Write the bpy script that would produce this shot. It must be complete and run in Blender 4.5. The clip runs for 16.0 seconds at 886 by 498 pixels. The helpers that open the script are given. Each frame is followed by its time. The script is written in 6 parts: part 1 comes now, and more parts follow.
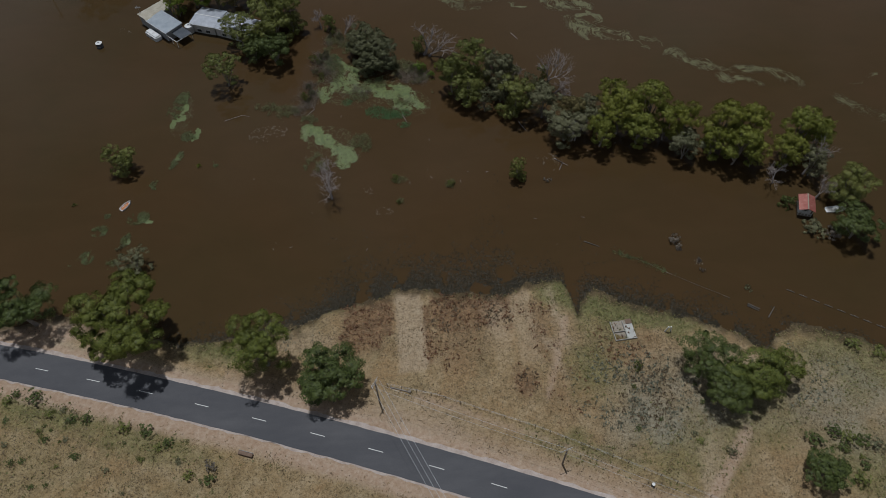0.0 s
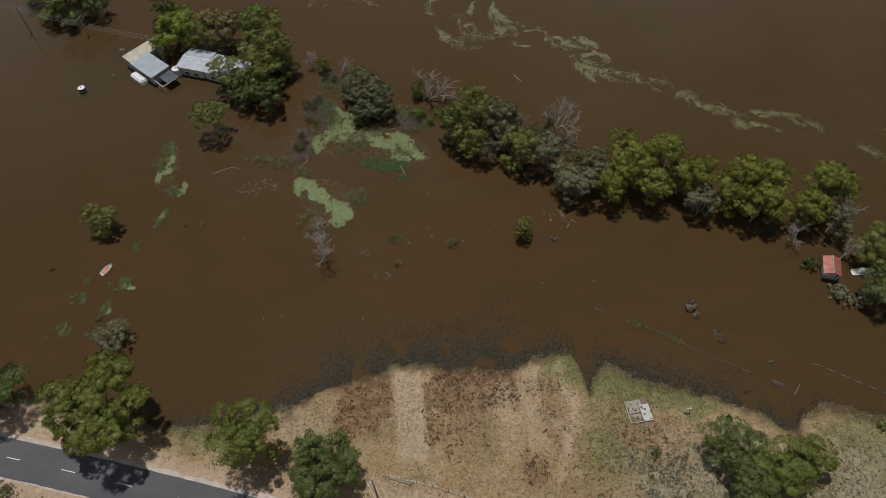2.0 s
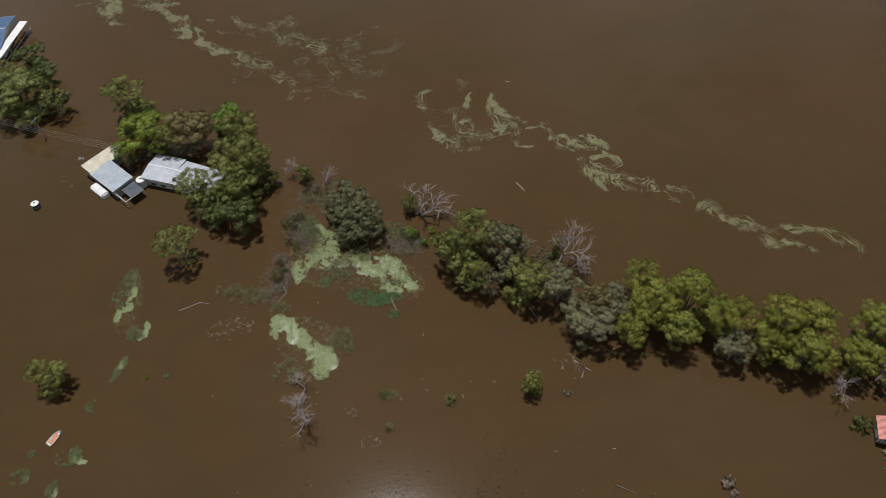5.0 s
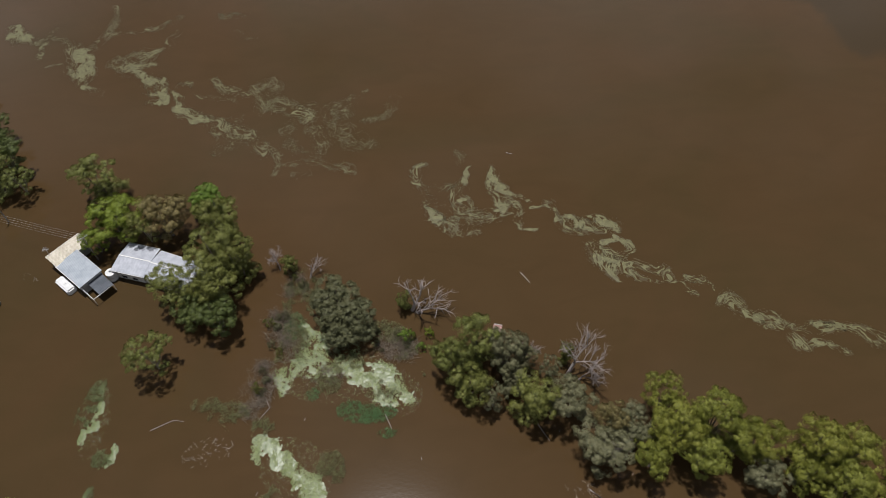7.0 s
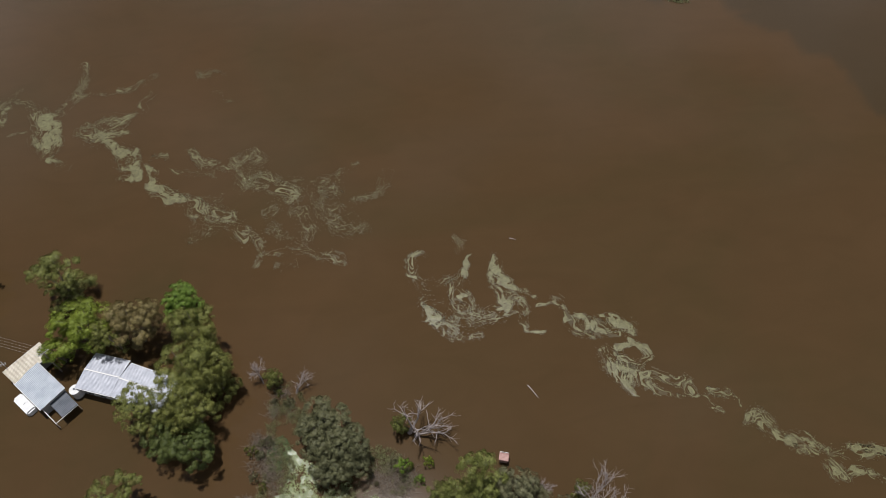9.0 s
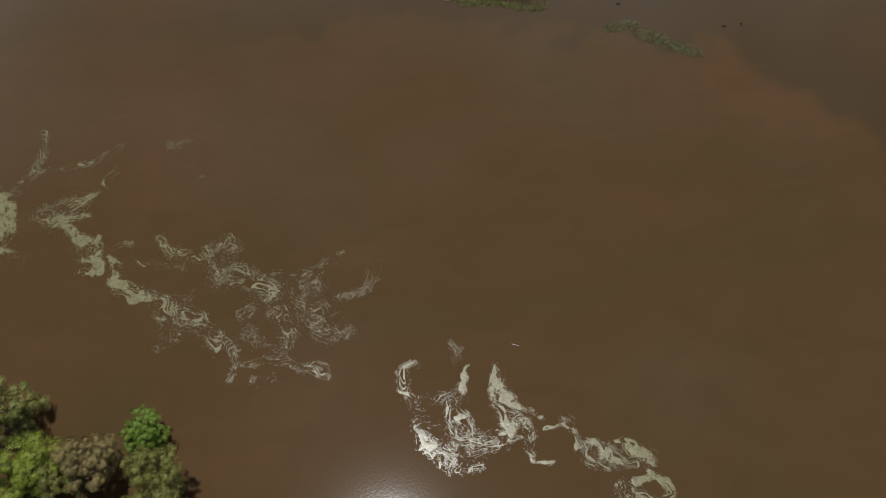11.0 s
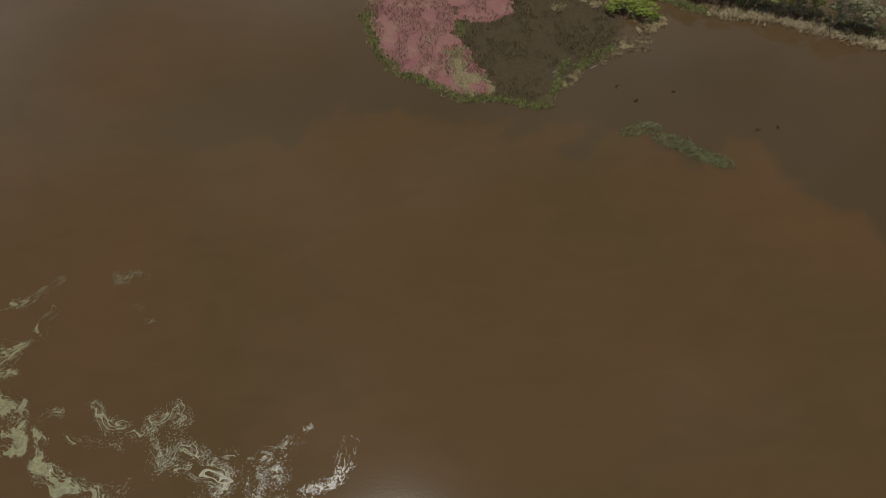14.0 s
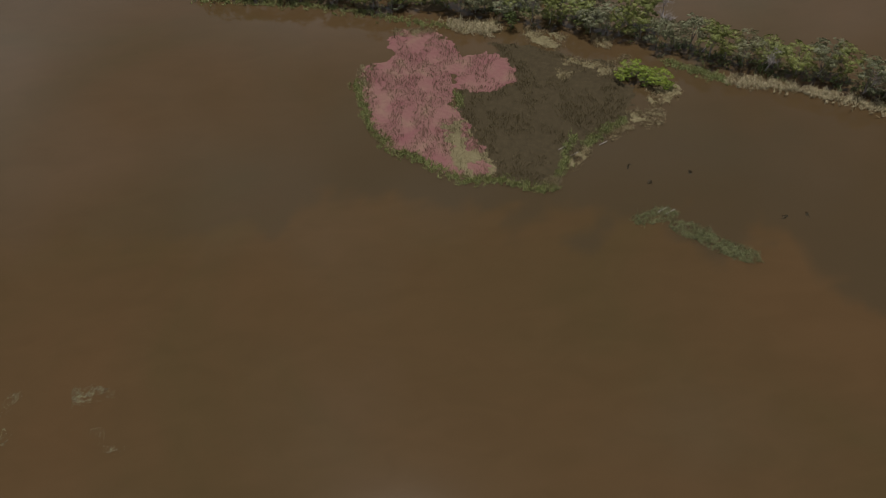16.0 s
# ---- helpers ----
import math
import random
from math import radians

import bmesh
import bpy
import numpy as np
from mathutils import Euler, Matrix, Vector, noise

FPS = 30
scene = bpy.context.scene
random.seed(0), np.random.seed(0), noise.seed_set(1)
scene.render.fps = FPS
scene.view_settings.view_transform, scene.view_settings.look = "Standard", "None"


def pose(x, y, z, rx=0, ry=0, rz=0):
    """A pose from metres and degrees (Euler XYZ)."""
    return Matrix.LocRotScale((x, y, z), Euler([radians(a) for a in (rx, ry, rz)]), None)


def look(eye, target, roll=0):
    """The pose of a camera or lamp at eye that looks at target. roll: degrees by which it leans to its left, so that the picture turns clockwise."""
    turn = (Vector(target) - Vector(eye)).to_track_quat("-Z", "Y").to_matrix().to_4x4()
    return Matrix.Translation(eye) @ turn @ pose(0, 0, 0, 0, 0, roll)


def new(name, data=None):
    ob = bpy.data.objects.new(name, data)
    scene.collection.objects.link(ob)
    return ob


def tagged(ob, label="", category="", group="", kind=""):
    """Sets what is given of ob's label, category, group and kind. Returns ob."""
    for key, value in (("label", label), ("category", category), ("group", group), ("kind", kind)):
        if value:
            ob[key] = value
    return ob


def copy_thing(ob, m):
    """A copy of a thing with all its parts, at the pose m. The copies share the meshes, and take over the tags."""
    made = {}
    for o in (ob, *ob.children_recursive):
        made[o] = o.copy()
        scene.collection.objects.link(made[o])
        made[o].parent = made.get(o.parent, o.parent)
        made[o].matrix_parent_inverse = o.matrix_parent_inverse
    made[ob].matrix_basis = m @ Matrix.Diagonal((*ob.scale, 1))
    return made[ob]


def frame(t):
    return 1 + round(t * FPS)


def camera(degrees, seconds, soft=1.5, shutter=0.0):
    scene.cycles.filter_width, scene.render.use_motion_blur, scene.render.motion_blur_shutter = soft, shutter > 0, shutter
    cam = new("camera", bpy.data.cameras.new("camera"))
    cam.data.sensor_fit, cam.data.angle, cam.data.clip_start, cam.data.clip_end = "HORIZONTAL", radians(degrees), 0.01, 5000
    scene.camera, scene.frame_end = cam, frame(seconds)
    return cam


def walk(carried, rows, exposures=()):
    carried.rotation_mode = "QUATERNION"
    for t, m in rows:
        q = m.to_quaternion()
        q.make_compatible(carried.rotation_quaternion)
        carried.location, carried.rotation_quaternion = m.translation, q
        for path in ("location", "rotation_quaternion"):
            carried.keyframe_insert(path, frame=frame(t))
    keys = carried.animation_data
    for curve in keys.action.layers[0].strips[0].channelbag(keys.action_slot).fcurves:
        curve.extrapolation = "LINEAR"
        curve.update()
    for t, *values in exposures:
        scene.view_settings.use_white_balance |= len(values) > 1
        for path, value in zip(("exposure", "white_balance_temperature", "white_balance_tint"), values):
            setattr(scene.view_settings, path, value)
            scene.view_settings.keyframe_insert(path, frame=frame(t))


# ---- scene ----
import itertools

cam = camera(65.4, 16.0, soft=0.5)
# seconds, eye x, y, z, heading (left +), pitch, roll
ROWS = [
    (0, 0.00, 0.00, 127.67, 0.00, -54.01, -2.15),
    (0.5, 0.10, 3.40, 127.63, 0.04, -53.97, -2.21),
    (1, 0.18, 7.49, 127.56, 0.03, -53.85, -2.28),
    (1.5, 0.23, 12.02, 127.67, 0.02, -53.83, -2.33),
    (2, 0.24, 17.28, 128.00, -0.05, -53.79, -2.40),
    (2.5, 0.34, 22.69, 128.34, -0.10, -53.78, -2.48),
    (3, 0.64, 28.49, 128.64, -0.12, -53.64, -2.53),
    (3.5, 0.94, 34.41, 128.90, -0.15, -53.58, -2.59),
    (4, 1.19, 40.54, 129.29, -0.30, -53.39, -2.63),
    (6.5, 2.13, 71.24, 130.58, -1.24, -52.45, -2.68),
    (7, 2.18, 77.93, 131.13, -1.48, -52.42, -2.60),
    (7.5, 2.22, 84.93, 131.88, -1.72, -52.62, -2.51),
    (8, 2.31, 92.26, 133.05, -1.98, -52.80, -2.44),
    (8.5, 2.60, 99.64, 134.09, -2.20, -53.10, -2.39),
    (9, 2.99, 107.34, 134.79, -2.37, -53.22, -2.42),
    (11.5, 6.85, 145.62, 135.82, -2.90, -53.88, -2.59),
    (12, 8.08, 152.84, 135.51, -2.83, -53.72, -2.58),
    (12.5, 9.35, 159.65, 134.87, -2.63, -53.52, -2.67),
    (13, 10.71, 166.40, 134.13, -2.43, -53.17, -2.83),
    (13.5, 12.03, 172.92, 133.43, -2.12, -52.85, -3.01),
    (14, 13.34, 179.58, 132.76, -1.87, -52.35, -3.22),
    (14.5, 14.49, 185.97, 132.25, -1.66, -51.99, -3.43),
    (15, 15.51, 192.63, 131.86, -1.53, -51.46, -3.65),
    (15.5, 16.54, 198.90, 131.63, -1.40, -51.07, -3.82),
    (16, 17.58, 204.98, 131.68, -1.28, -50.57, -3.96)
]
# seconds, stops, white balance
EXPOSURES = [(0.0, -1.2, 5700, 7.5), (1.0, -0.93, 5900, 9), (2.5, -0.72, 6150, 9.2), (3.8, -0.53, 6080, 9.4), (7.0, -0.34, 6130, 11.8), (9.0, -0.3, 6080, 12.6), (12.5, -0.36, 6300, 10.5), (16.0, -0.34, 6150, 8.5)]
walk(cam, [(t, pose(x, y, z, 90 + p, 0, h) @ pose(0, 0, 0, 0, 0, r)) for t, x, y, z, h, p, r in ROWS], EXPOSURES)

# ---- light ----
SUN_UP, SUN_LEFT = 75.8, 18.0
world = bpy.data.worlds.new("sky")
scene.world = world
world.use_nodes = True
wn, wl = world.node_tree.nodes, world.node_tree.links
wn.clear()
w_out, w_bg, w_sky = wn.new("ShaderNodeOutputWorld"), wn.new("ShaderNodeBackground"), wn.new("ShaderNodeTexSky")
w_sky.sky_type, w_sky.sun_disc = "NISHITA", False
w_sky.sun_elevation, w_sky.sun_rotation = radians(SUN_UP), radians(-SUN_LEFT)
w_bg.inputs["Strength"].default_value = 0.022
# scattered fair-weather cloud
w_co, w_map, w_no, w_rmp, w_mix = (wn.new("ShaderNodeTexCoord"), wn.new("ShaderNodeMapping"), wn.new("ShaderNodeTexNoise"),
                                   wn.new("ShaderNodeMapRange"), wn.new("ShaderNodeMix"))
w_map.inputs["Scale"].default_value = (1, 1, 1.6)
w_no.inputs["Scale"].default_value, w_no.inputs["Detail"].default_value = 2.3, 6
for k, v in (("From Min", 0.42), ("From Max", 0.68)):
    w_rmp.inputs[k].default_value = v
w_mix.data_type = "RGBA"
w_mix.inputs["B"].default_value = (27, 27.3, 28, 1)
wl.new(w_co.outputs["Generated"], w_map.inputs["Vector"])
wl.new(w_map.outputs["Vector"], w_no.inputs["Vector"])
w_sep, w_low, w_add = wn.new("ShaderNodeSeparateXYZ"), wn.new("ShaderNodeMapRange"), wn.new("ShaderNodeMath")
for k, v in (("From Min", 0.48), ("From Max", 0.82), ("To Min", 0.18), ("To Max", -0.15)):
    w_low.inputs[k].default_value = v
w_add.operation = "ADD"
wl.new(w_co.outputs["Generated"], w_sep.inputs["Vector"])
wl.new(w_sep.outputs["Z"], w_low.inputs["Value"])
wl.new(w_no.outputs["Fac"], w_add.inputs[0])
wl.new(w_low.outputs["Result"], w_add.inputs[1])
wl.new(w_add.outputs["Value"], w_rmp.inputs["Value"])
wl.new(w_rmp.outputs["Result"], w_mix.inputs["Factor"])
wl.new(w_sky.outputs["Color"], w_mix.inputs["A"])
wl.new(w_mix.outputs["Result"], w_bg.inputs["Color"])
wl.new(w_bg.outputs["Background"], w_out.inputs["Surface"])

sun = new("sun", bpy.data.lights.new("sun", "SUN"))
sun.data.energy, sun.data.angle, sun.data.color = 5.0, radians(0.55), (1.0, 0.955, 0.89)
up, lf = radians(SUN_UP), radians(SUN_LEFT)
sun.matrix_world = look((-400 * math.cos(up) * math.sin(lf), 400 * math.cos(up) * math.cos(lf), 400 * math.sin(up)), (0, 0, 0))


# ---- noise and mesh helpers ----
def lattice(ix, iy, seed):
    h = (ix.astype(np.int64) * 374761393 + iy.astype(np.int64) * 668265263 + seed * 1442695041) & 0x7FFFFFFF
    h = ((h ^ (h >> 13)) * 1274126177) & 0x7FFFFFFF
    return ((h ^ (h >> 16)) & 0xFFFF) / 65535.0


def value_noise(x, y, seed=0):
    x, y = np.asarray(x, float), np.asarray(y, float)
    ix, iy = np.floor(x), np.floor(y)
    fx, fy = x - ix, y - iy
    fx, fy = fx * fx * (3 - 2 * fx), fy * fy * (3 - 2 * fy)
    a, b = lattice(ix, iy, seed), lattice(ix + 1, iy, seed)
    c, d = lattice(ix, iy + 1, seed), lattice(ix + 1, iy + 1, seed)
    return (a + (b - a) * fx) * (1 - fy) + (c + (d - c) * fx) * fy


def fbm(x, y, seed=0, octaves=4):
    total, gain = 0, 0.5
    for k in range(octaves):
        total = total + gain * value_noise(x * 2 ** k, y * 2 ** k, seed + 17 * k)
        gain *= 0.5
    return total / (1 - 0.5 ** octaves)


def np_mesh(name, verts, faces, mats, parent=None, label="", smooth=False, slots=None):
    """One mesh object from arrays: verts (n, 3), faces (m, 3 or 4)."""
    verts, faces = np.asarray(verts, np.float32), np.asarray(faces, np.int32)
    me = bpy.data.meshes.new(name)
    n, k = faces.shape
    me.vertices.add(len(verts))
    me.vertices.foreach_set("co", verts.ravel())
    me.loops.add(n * k)
    me.loops.foreach_set("vertex_index", faces.ravel())
    me.polygons.add(n)
    me.polygons.foreach_set("loop_start", np.arange(0, n * k, k, dtype=np.int32))
    if slots is not None:
        me.polygons.foreach_set("material_index", np.asarray(slots, np.int32))
    if smooth:
        me.polygons.foreach_set("use_smooth", np.ones(n, bool))
    me.update(calc_edges=True)
    for m in mats if isinstance(mats, (list, tuple)) else [mats]:
        me.materials.append(m)
    ob = new(name, me)
    ob.parent = parent
    if label:
        ob["label"] = label
    return ob


def part(name, bm, material, parent, label=""):
    me = bpy.data.meshes.new(name)
    bm.normal_update()
    bm.to_mesh(me)
    bm.free()
    me.materials.append(material)
    ob = new(name, me)
    ob.parent = parent
    if label:
        ob["label"] = label
    return ob


def thing(name, m, label, category, group="", kind=""):
    ob = new(name)
    ob.empty_display_size = 0.5
    ob.matrix_basis = m
    return tagged(ob, label, category, group, kind)


def block(bm, x0, x1, y0, y1, z0, z1, bevel=0.0):
    made = bmesh.ops.create_cube(bm, size=1.0)["verts"]
    for v in made:
        v.co = Vector(((x0 + x1) / 2 + v.co.x * (x1 - x0), (y0 + y1) / 2 + v.co.y * (y1 - y0), (z0 + z1) / 2 + v.co.z * (z1 - z0)))
    if bevel:
        edges = list({e for v in made for e in v.link_edges})
        bmesh.ops.bevel(bm, geom=edges, offset=bevel, segments=2, affect="EDGES")
    return bm


def box_mesh(x0, x1, y0, y1, z0, z1, bevel=0.02):
    return block(bmesh.new(), x0, x1, y0, y1, z0, z1, bevel)


def tube_arrays(points, radii, sides=6):
    """A tapered tube along points, as verts and quads."""
    pts, radii = [Vector([float(c) for c in p]) for p in points], [float(r) for r in radii]
    verts, faces = [], []
    for i, p in enumerate(pts):
        way = (pts[min(i + 1, len(pts) - 1)] - pts[max(i - 1, 0)]).normalized()
        side = way.orthogonal().normalized()
        other = way.cross(side)
        for k in range(sides):
            a = 2 * math.pi * k / sides
            verts.append(p + radii[i] * (math.cos(a) * side + math.sin(a) * other))
    for i in range(len(pts) - 1):
        for k in range(sides):
            a, b = i * sides + k, i * sides + (k + 1) % sides
            faces.append((a, b, b + sides, a + sides))
    return [tuple(v) for v in verts], faces


def join_arrays(pieces):
    verts, faces, at = [], [], 0
    for v, q in pieces:
        verts.append(np.asarray(v, float).reshape(-1, 3))
        faces.append(np.asarray(q, int) + at)
        at += len(v)
    return np.concatenate(verts), np.concatenate(faces)


# ---- materials ----
class Nodes:
    """A short way to write a node material."""

    def __init__(self, name, rough=0.8, metal=0.0, spec=0.5):
        self.mat = bpy.data.materials.new(name)
        self.mat.use_nodes = True
        self.n, self.l = self.mat.node_tree.nodes, self.mat.node_tree.links
        self.bsdf = self.n["Principled BSDF"]
        self.bsdf.inputs["Roughness"].default_value = rough
        self.bsdf.inputs["Metallic"].default_value = metal
        self.bsdf.inputs["Specular IOR Level"].default_value = spec
        self.geo = self.n.new("ShaderNodeNewGeometry")

    def put(self, socket, value):
        if hasattr(value, "is_output"):
            self.l.new(value, socket)
        else:
            socket.default_value = value

    def noise(self, scale, detail=4, rough=0.55, warp=0.0, stretch=None):
        node = self.n.new("ShaderNodeTexNoise")
        node.inputs["Scale"].default_value = scale
        node.inputs["Detail"].default_value = detail
        node.inputs["Roughness"].default_value = rough
        node.inputs["Distortion"].default_value = warp
        where = self.geo.outputs["Position"]
        if stretch:
            mp = self.n.new("ShaderNodeMapping")
            mp.inputs["Scale"].default_value = stretch
            self.l.new(where, mp.inputs["Vector"])
            where = mp.outputs["Vector"]
        self.l.new(where, node.inputs["Vector"])
        return node.outputs["Fac"]

    def ramp(self, fac, *stops):
        node = self.n.new("ShaderNodeValToRGB")
        while len(node.color_ramp.elements) < len(stops):
            node.color_ramp.elements.new(0.5)
        for e, (at, col) in zip(node.color_ramp.elements, stops):
            e.position, e.color = at, (*col, 1)
        self.put(node.inputs["Fac"], fac)
        return node.outputs["Color"]

    def mix(self, fac, a, b, how="MIX"):
        node = self.n.new("ShaderNodeMix")
        node.data_type, node.blend_type = "RGBA", how
        for key, v in (("Factor", fac), ("A", a), ("B", b)):
            self.put(node.inputs[key] if key == "Factor" else next(s for s in node.inputs if s.name == key and s.type == "RGBA"),
                     (*v, 1) if isinstance(v, tuple) else v)
        return next(s for s in node.outputs if s.type == "RGBA")

    def span(self, value, a, b, lo=0.0, hi=1.0):
        node = self.n.new("ShaderNodeMapRange")
        for k, v in (("Value", value), ("From Min", a), ("From Max", b), ("To Min", lo), ("To Max", hi)):
            self.put(node.inputs[k], v)
        return node.outputs["Result"]

    def attribute(self, name):
        node = self.n.new("ShaderNodeAttribute")
        node.attribute_name = name
        sep = self.n.new("ShaderNodeSeparateColor")
        self.l.new(node.outputs["Color"], sep.inputs["Color"])
        return sep.outputs

    def island(self):
        return self.geo.outputs["Random Per Island"]

    def object_random(self):
        return self.n.new("ShaderNodeObjectInfo").outputs["Random"]

    def bump(self, height, strength=0.4, distance=0.05):
        node = self.n.new("ShaderNodeBump")
        node.inputs["Strength"].default_value, node.inputs["Distance"].default_value = strength, distance
        self.put(node.inputs["Height"], height)
        self.l.new(node.outputs["Normal"], self.bsdf.inputs["Normal"])

    def done(self, colour, rough=None):
        self.put(self.bsdf.inputs["Base Color"], (*colour, 1) if isinstance(colour, tuple) else colour)
        if rough is not None:
            self.put(self.bsdf.inputs["Roughness"], rough)
        return self.mat


def plain_worn(name, a, b, rough=0.7, metal=0.0, scale=1.5, fine=18.0, bump=0.2):
    """Two near colours broken up at two scales."""
    k = Nodes(name, rough, metal)
    base = k.ramp(k.noise(scale), (0.35, a), (0.65, b))
    base = k.mix(0.35, base, k.ramp(k.noise(fine, 6), (0.3, tuple(c * 0.6 for c in a)), (0.7, tuple(min(1, c * 1.25) for c in b))))
    k.bump(k.noise(fine, 5), bump, 0.02)
    return k.done(base, k.span(k.noise(fine * 0.5), 0.3, 0.7, rough - 0.1, min(1, rough + 0.1)))


def leaf_material(name, dark, light, dry=None, rough=0.55, spec=0.3):
    k = Nodes(name, rough, 0.0, spec)
    low = tuple(d * 0.55 + c * 0.45 for d, c in zip(dark, light))
    dry = dry or tuple(min(1, c * 1.2) for c in light)
    col = k.ramp(k.island(), (0.0, low), (0.7, light), (1.0, tuple(0.75 * c + 0.25 * d for c, d in zip(light, dry))))
    col = k.mix(k.span(k.object_random(), 0, 1, 0.0, 0.45), col, k.mix(0.5, col, (light[0] * 1.25, light[1] * 1.02, light[2] * 0.8)))
    blotch = k.noise(1.15, 4, 0.65)
    col = k.mix(k.span(blotch, 0.5, 0.38, 0.0, 0.8), col, k.mix(0.7, col, dark))
    col = k.mix(k.span(blotch, 0.56, 0.72, 0.0, 0.22), col, dry)
    tl, mx = k.n.new("ShaderNodeBsdfTranslucent"), k.n.new("ShaderNodeMixShader")
    k.l.new(col, tl.inputs["Color"])
    mx.inputs["Fac"].default_value = 0.06
    k.l.new(k.bsdf.outputs["BSDF"], mx.inputs[1])
    k.l.new(tl.outputs["BSDF"], mx.inputs[2])
    k.l.new(mx.outputs["Shader"], k.n["Material Output"].inputs["Surface"])
    return k.done(col)


LEAF = {
    "gum": leaf_material("gum_leaves", (0.036, 0.045, 0.012), (0.182, 0.2, 0.046), (0.293, 0.275, 0.098)),
    "road": leaf_material("roadside_leaves", (0.026, 0.036, 0.008), (0.155, 0.178, 0.03), (0.172, 0.19, 0.052)),
    "bright": leaf_material("bright_leaves", (0.05, 0.07, 0.01), (0.2, 0.262, 0.026), (0.288, 0.3, 0.056)),
    "olive": leaf_material("olive_leaves", (0.045, 0.055, 0.010), (0.222, 0.24, 0.036), (0.319, 0.295, 0.088)),
    "lily": leaf_material("lily_leaves", (0.04, 0.085, 0.03), (0.1, 0.19, 0.07), (0.17, 0.24, 0.11)),
    "dark": leaf_material("dark_leaves", (0.022, 0.034, 0.011), (0.102, 0.128, 0.03)),
    "grey": leaf_material("grey_leaves", (0.06, 0.064, 0.034), (0.185, 0.185, 0.095), (0.28, 0.252, 0.168)),
    "dense": leaf_material("dense_leaves", (0.045, 0.05, 0.025), (0.135, 0.14, 0.066), (0.185, 0.18, 0.1)),
    "rust": leaf_material("rusty_leaves", (0.075, 0.06, 0.025), (0.218, 0.184, 0.069), (0.287, 0.207, 0.103)),
    "willow": leaf_material("willow_leaves", (0.045, 0.085, 0.012), (0.161, 0.253, 0.034), (0.23, 0.287, 0.057)),
    "dead": leaf_material("dead_twigs", (0.075, 0.064, 0.05), (0.21, 0.18, 0.145), (0.3, 0.27, 0.23)),
}
BARK = plain_worn("bark", (0.16, 0.13, 0.105), (0.32, 0.28, 0.24), 0.9, scale=2.0)
WET_WOOD = plain_worn("wet_timber", (0.055, 0.045, 0.036), (0.14, 0.118, 0.098), 0.8, scale=2.0)
DEADWOOD = plain_worn("dead_wood", (0.25, 0.21, 0.195), (0.4, 0.35, 0.33), 0.85, scale=2.0)

# brown flood water
k = Nodes("flood_water", 0.07, 0.0, 0.5)
k.bsdf.inputs["IOR"].default_value = 1.333
silt = k.ramp(k.noise(0.011, 5, 0.6, 0.8), (0.34, (0.0575, 0.0385, 0.0155)), (0.5, (0.066, 0.0395, 0.0168)), (0.66, (0.073, 0.0415, 0.0178)))
silt = k.mix(0.25, silt, k.ramp(k.noise(0.06, 4, 0.6, 1.2, (1, 2.2, 1)), (0.3, (0.048, 0.031, 0.0135)), (0.7, (0.074, 0.046, 0.021))))
k.bump(k.noise(1.6, 3, 0.5, 0.3), 0.15, 0.03)
# darker, greyer brown by the per-vertex mask
silt = k.mix(k.span(k.attribute("dark_water")[0], 0, 1, 0, 0.75), silt, (0.047, 0.0335, 0.0175))
WATER = k.done(silt)

# dry paddock: r = rusty dead weed, g = green growth, b = bare pale soil
k = Nodes("dry_ground", 0.95, 0.0, 0.2)
zone = k.attribute("zone")
grass = k.ramp(k.noise(0.35, 5, 0.6), (0.3, (0.285, 0.19, 0.092)), (0.5, (0.37, 0.262, 0.135)), (0.7, (0.45, 0.335, 0.195)))
rusty = k.ramp(k.noise(0.6, 5, 0.65), (0.3, (0.125, 0.066, 0.034)), (0.7, (0.35, 0.21, 0.105)))
green = k.ramp(k.noise(0.6, 5, 0.65), (0.3, (0.095, 0.105, 0.03)), (0.7, (0.25, 0.235, 0.085)))
bare = k.ramp(k.noise(0.8, 5, 0.65), (0.3, (0.41, 0.3, 0.19)), (0.7, (0.52, 0.41, 0.28)))
ochre = k.ramp(k.noise(0.7, 5, 0.65), (0.3, (0.29, 0.175, 0.075)), (0.7, (0.44, 0.3, 0.15)))
grass = k.mix(k.span(k.noise(0.13, 4, 0.6, 0.5), 0.48, 0.6, 0, 0.75), grass, ochre)
grass = k.mix(k.span(k.noise(0.09, 4, 0.6, 0.9), 0.54, 0.66, 0, 0.4), grass, (0.23, 0.195, 0.1))
soil = k.mix(zone[0], grass, rusty)
soil = k.mix(zone[1], soil, green)
sage = k.ramp(k.noise(0.5, 5, 0.65), (0.3, (0.22, 0.205, 0.15)), (0.7, (0.35, 0.32, 0.24)))
soil = k.mix(zone[2], soil, bare)
soil = k.mix(k.span(k.attribute("sage")[0], 0, 1, 0, 0.85), soil, sage)
speck = k.noise(2.2, 5, 0.75)
soil = k.mix(k.span(speck, 0.5, 0.62, 0, 0.75), soil, k.mix(0.5, soil, (0.05, 0.04, 0.02)))
soil = k.mix(k.span(k.noise(5, 3, 0.7), 0.45, 0.65, 0.0, 0.45), soil, k.mix(0.5, soil, (0.5, 0.42, 0.3)))
mottle = k.noise(1.5, 6, 0.8, 0.4)
soil = k.mix(k.span(mottle, 0.38, 0.52, 0.75, 0.0), soil, k.mix(0.55, soil, (0.06, 0.045, 0.022)))
soil = k.mix(k.span(mottle, 0.55, 0.68, 0.0, 0.7), soil, k.mix(0.3, soil, (0.46, 0.375, 0.25)))
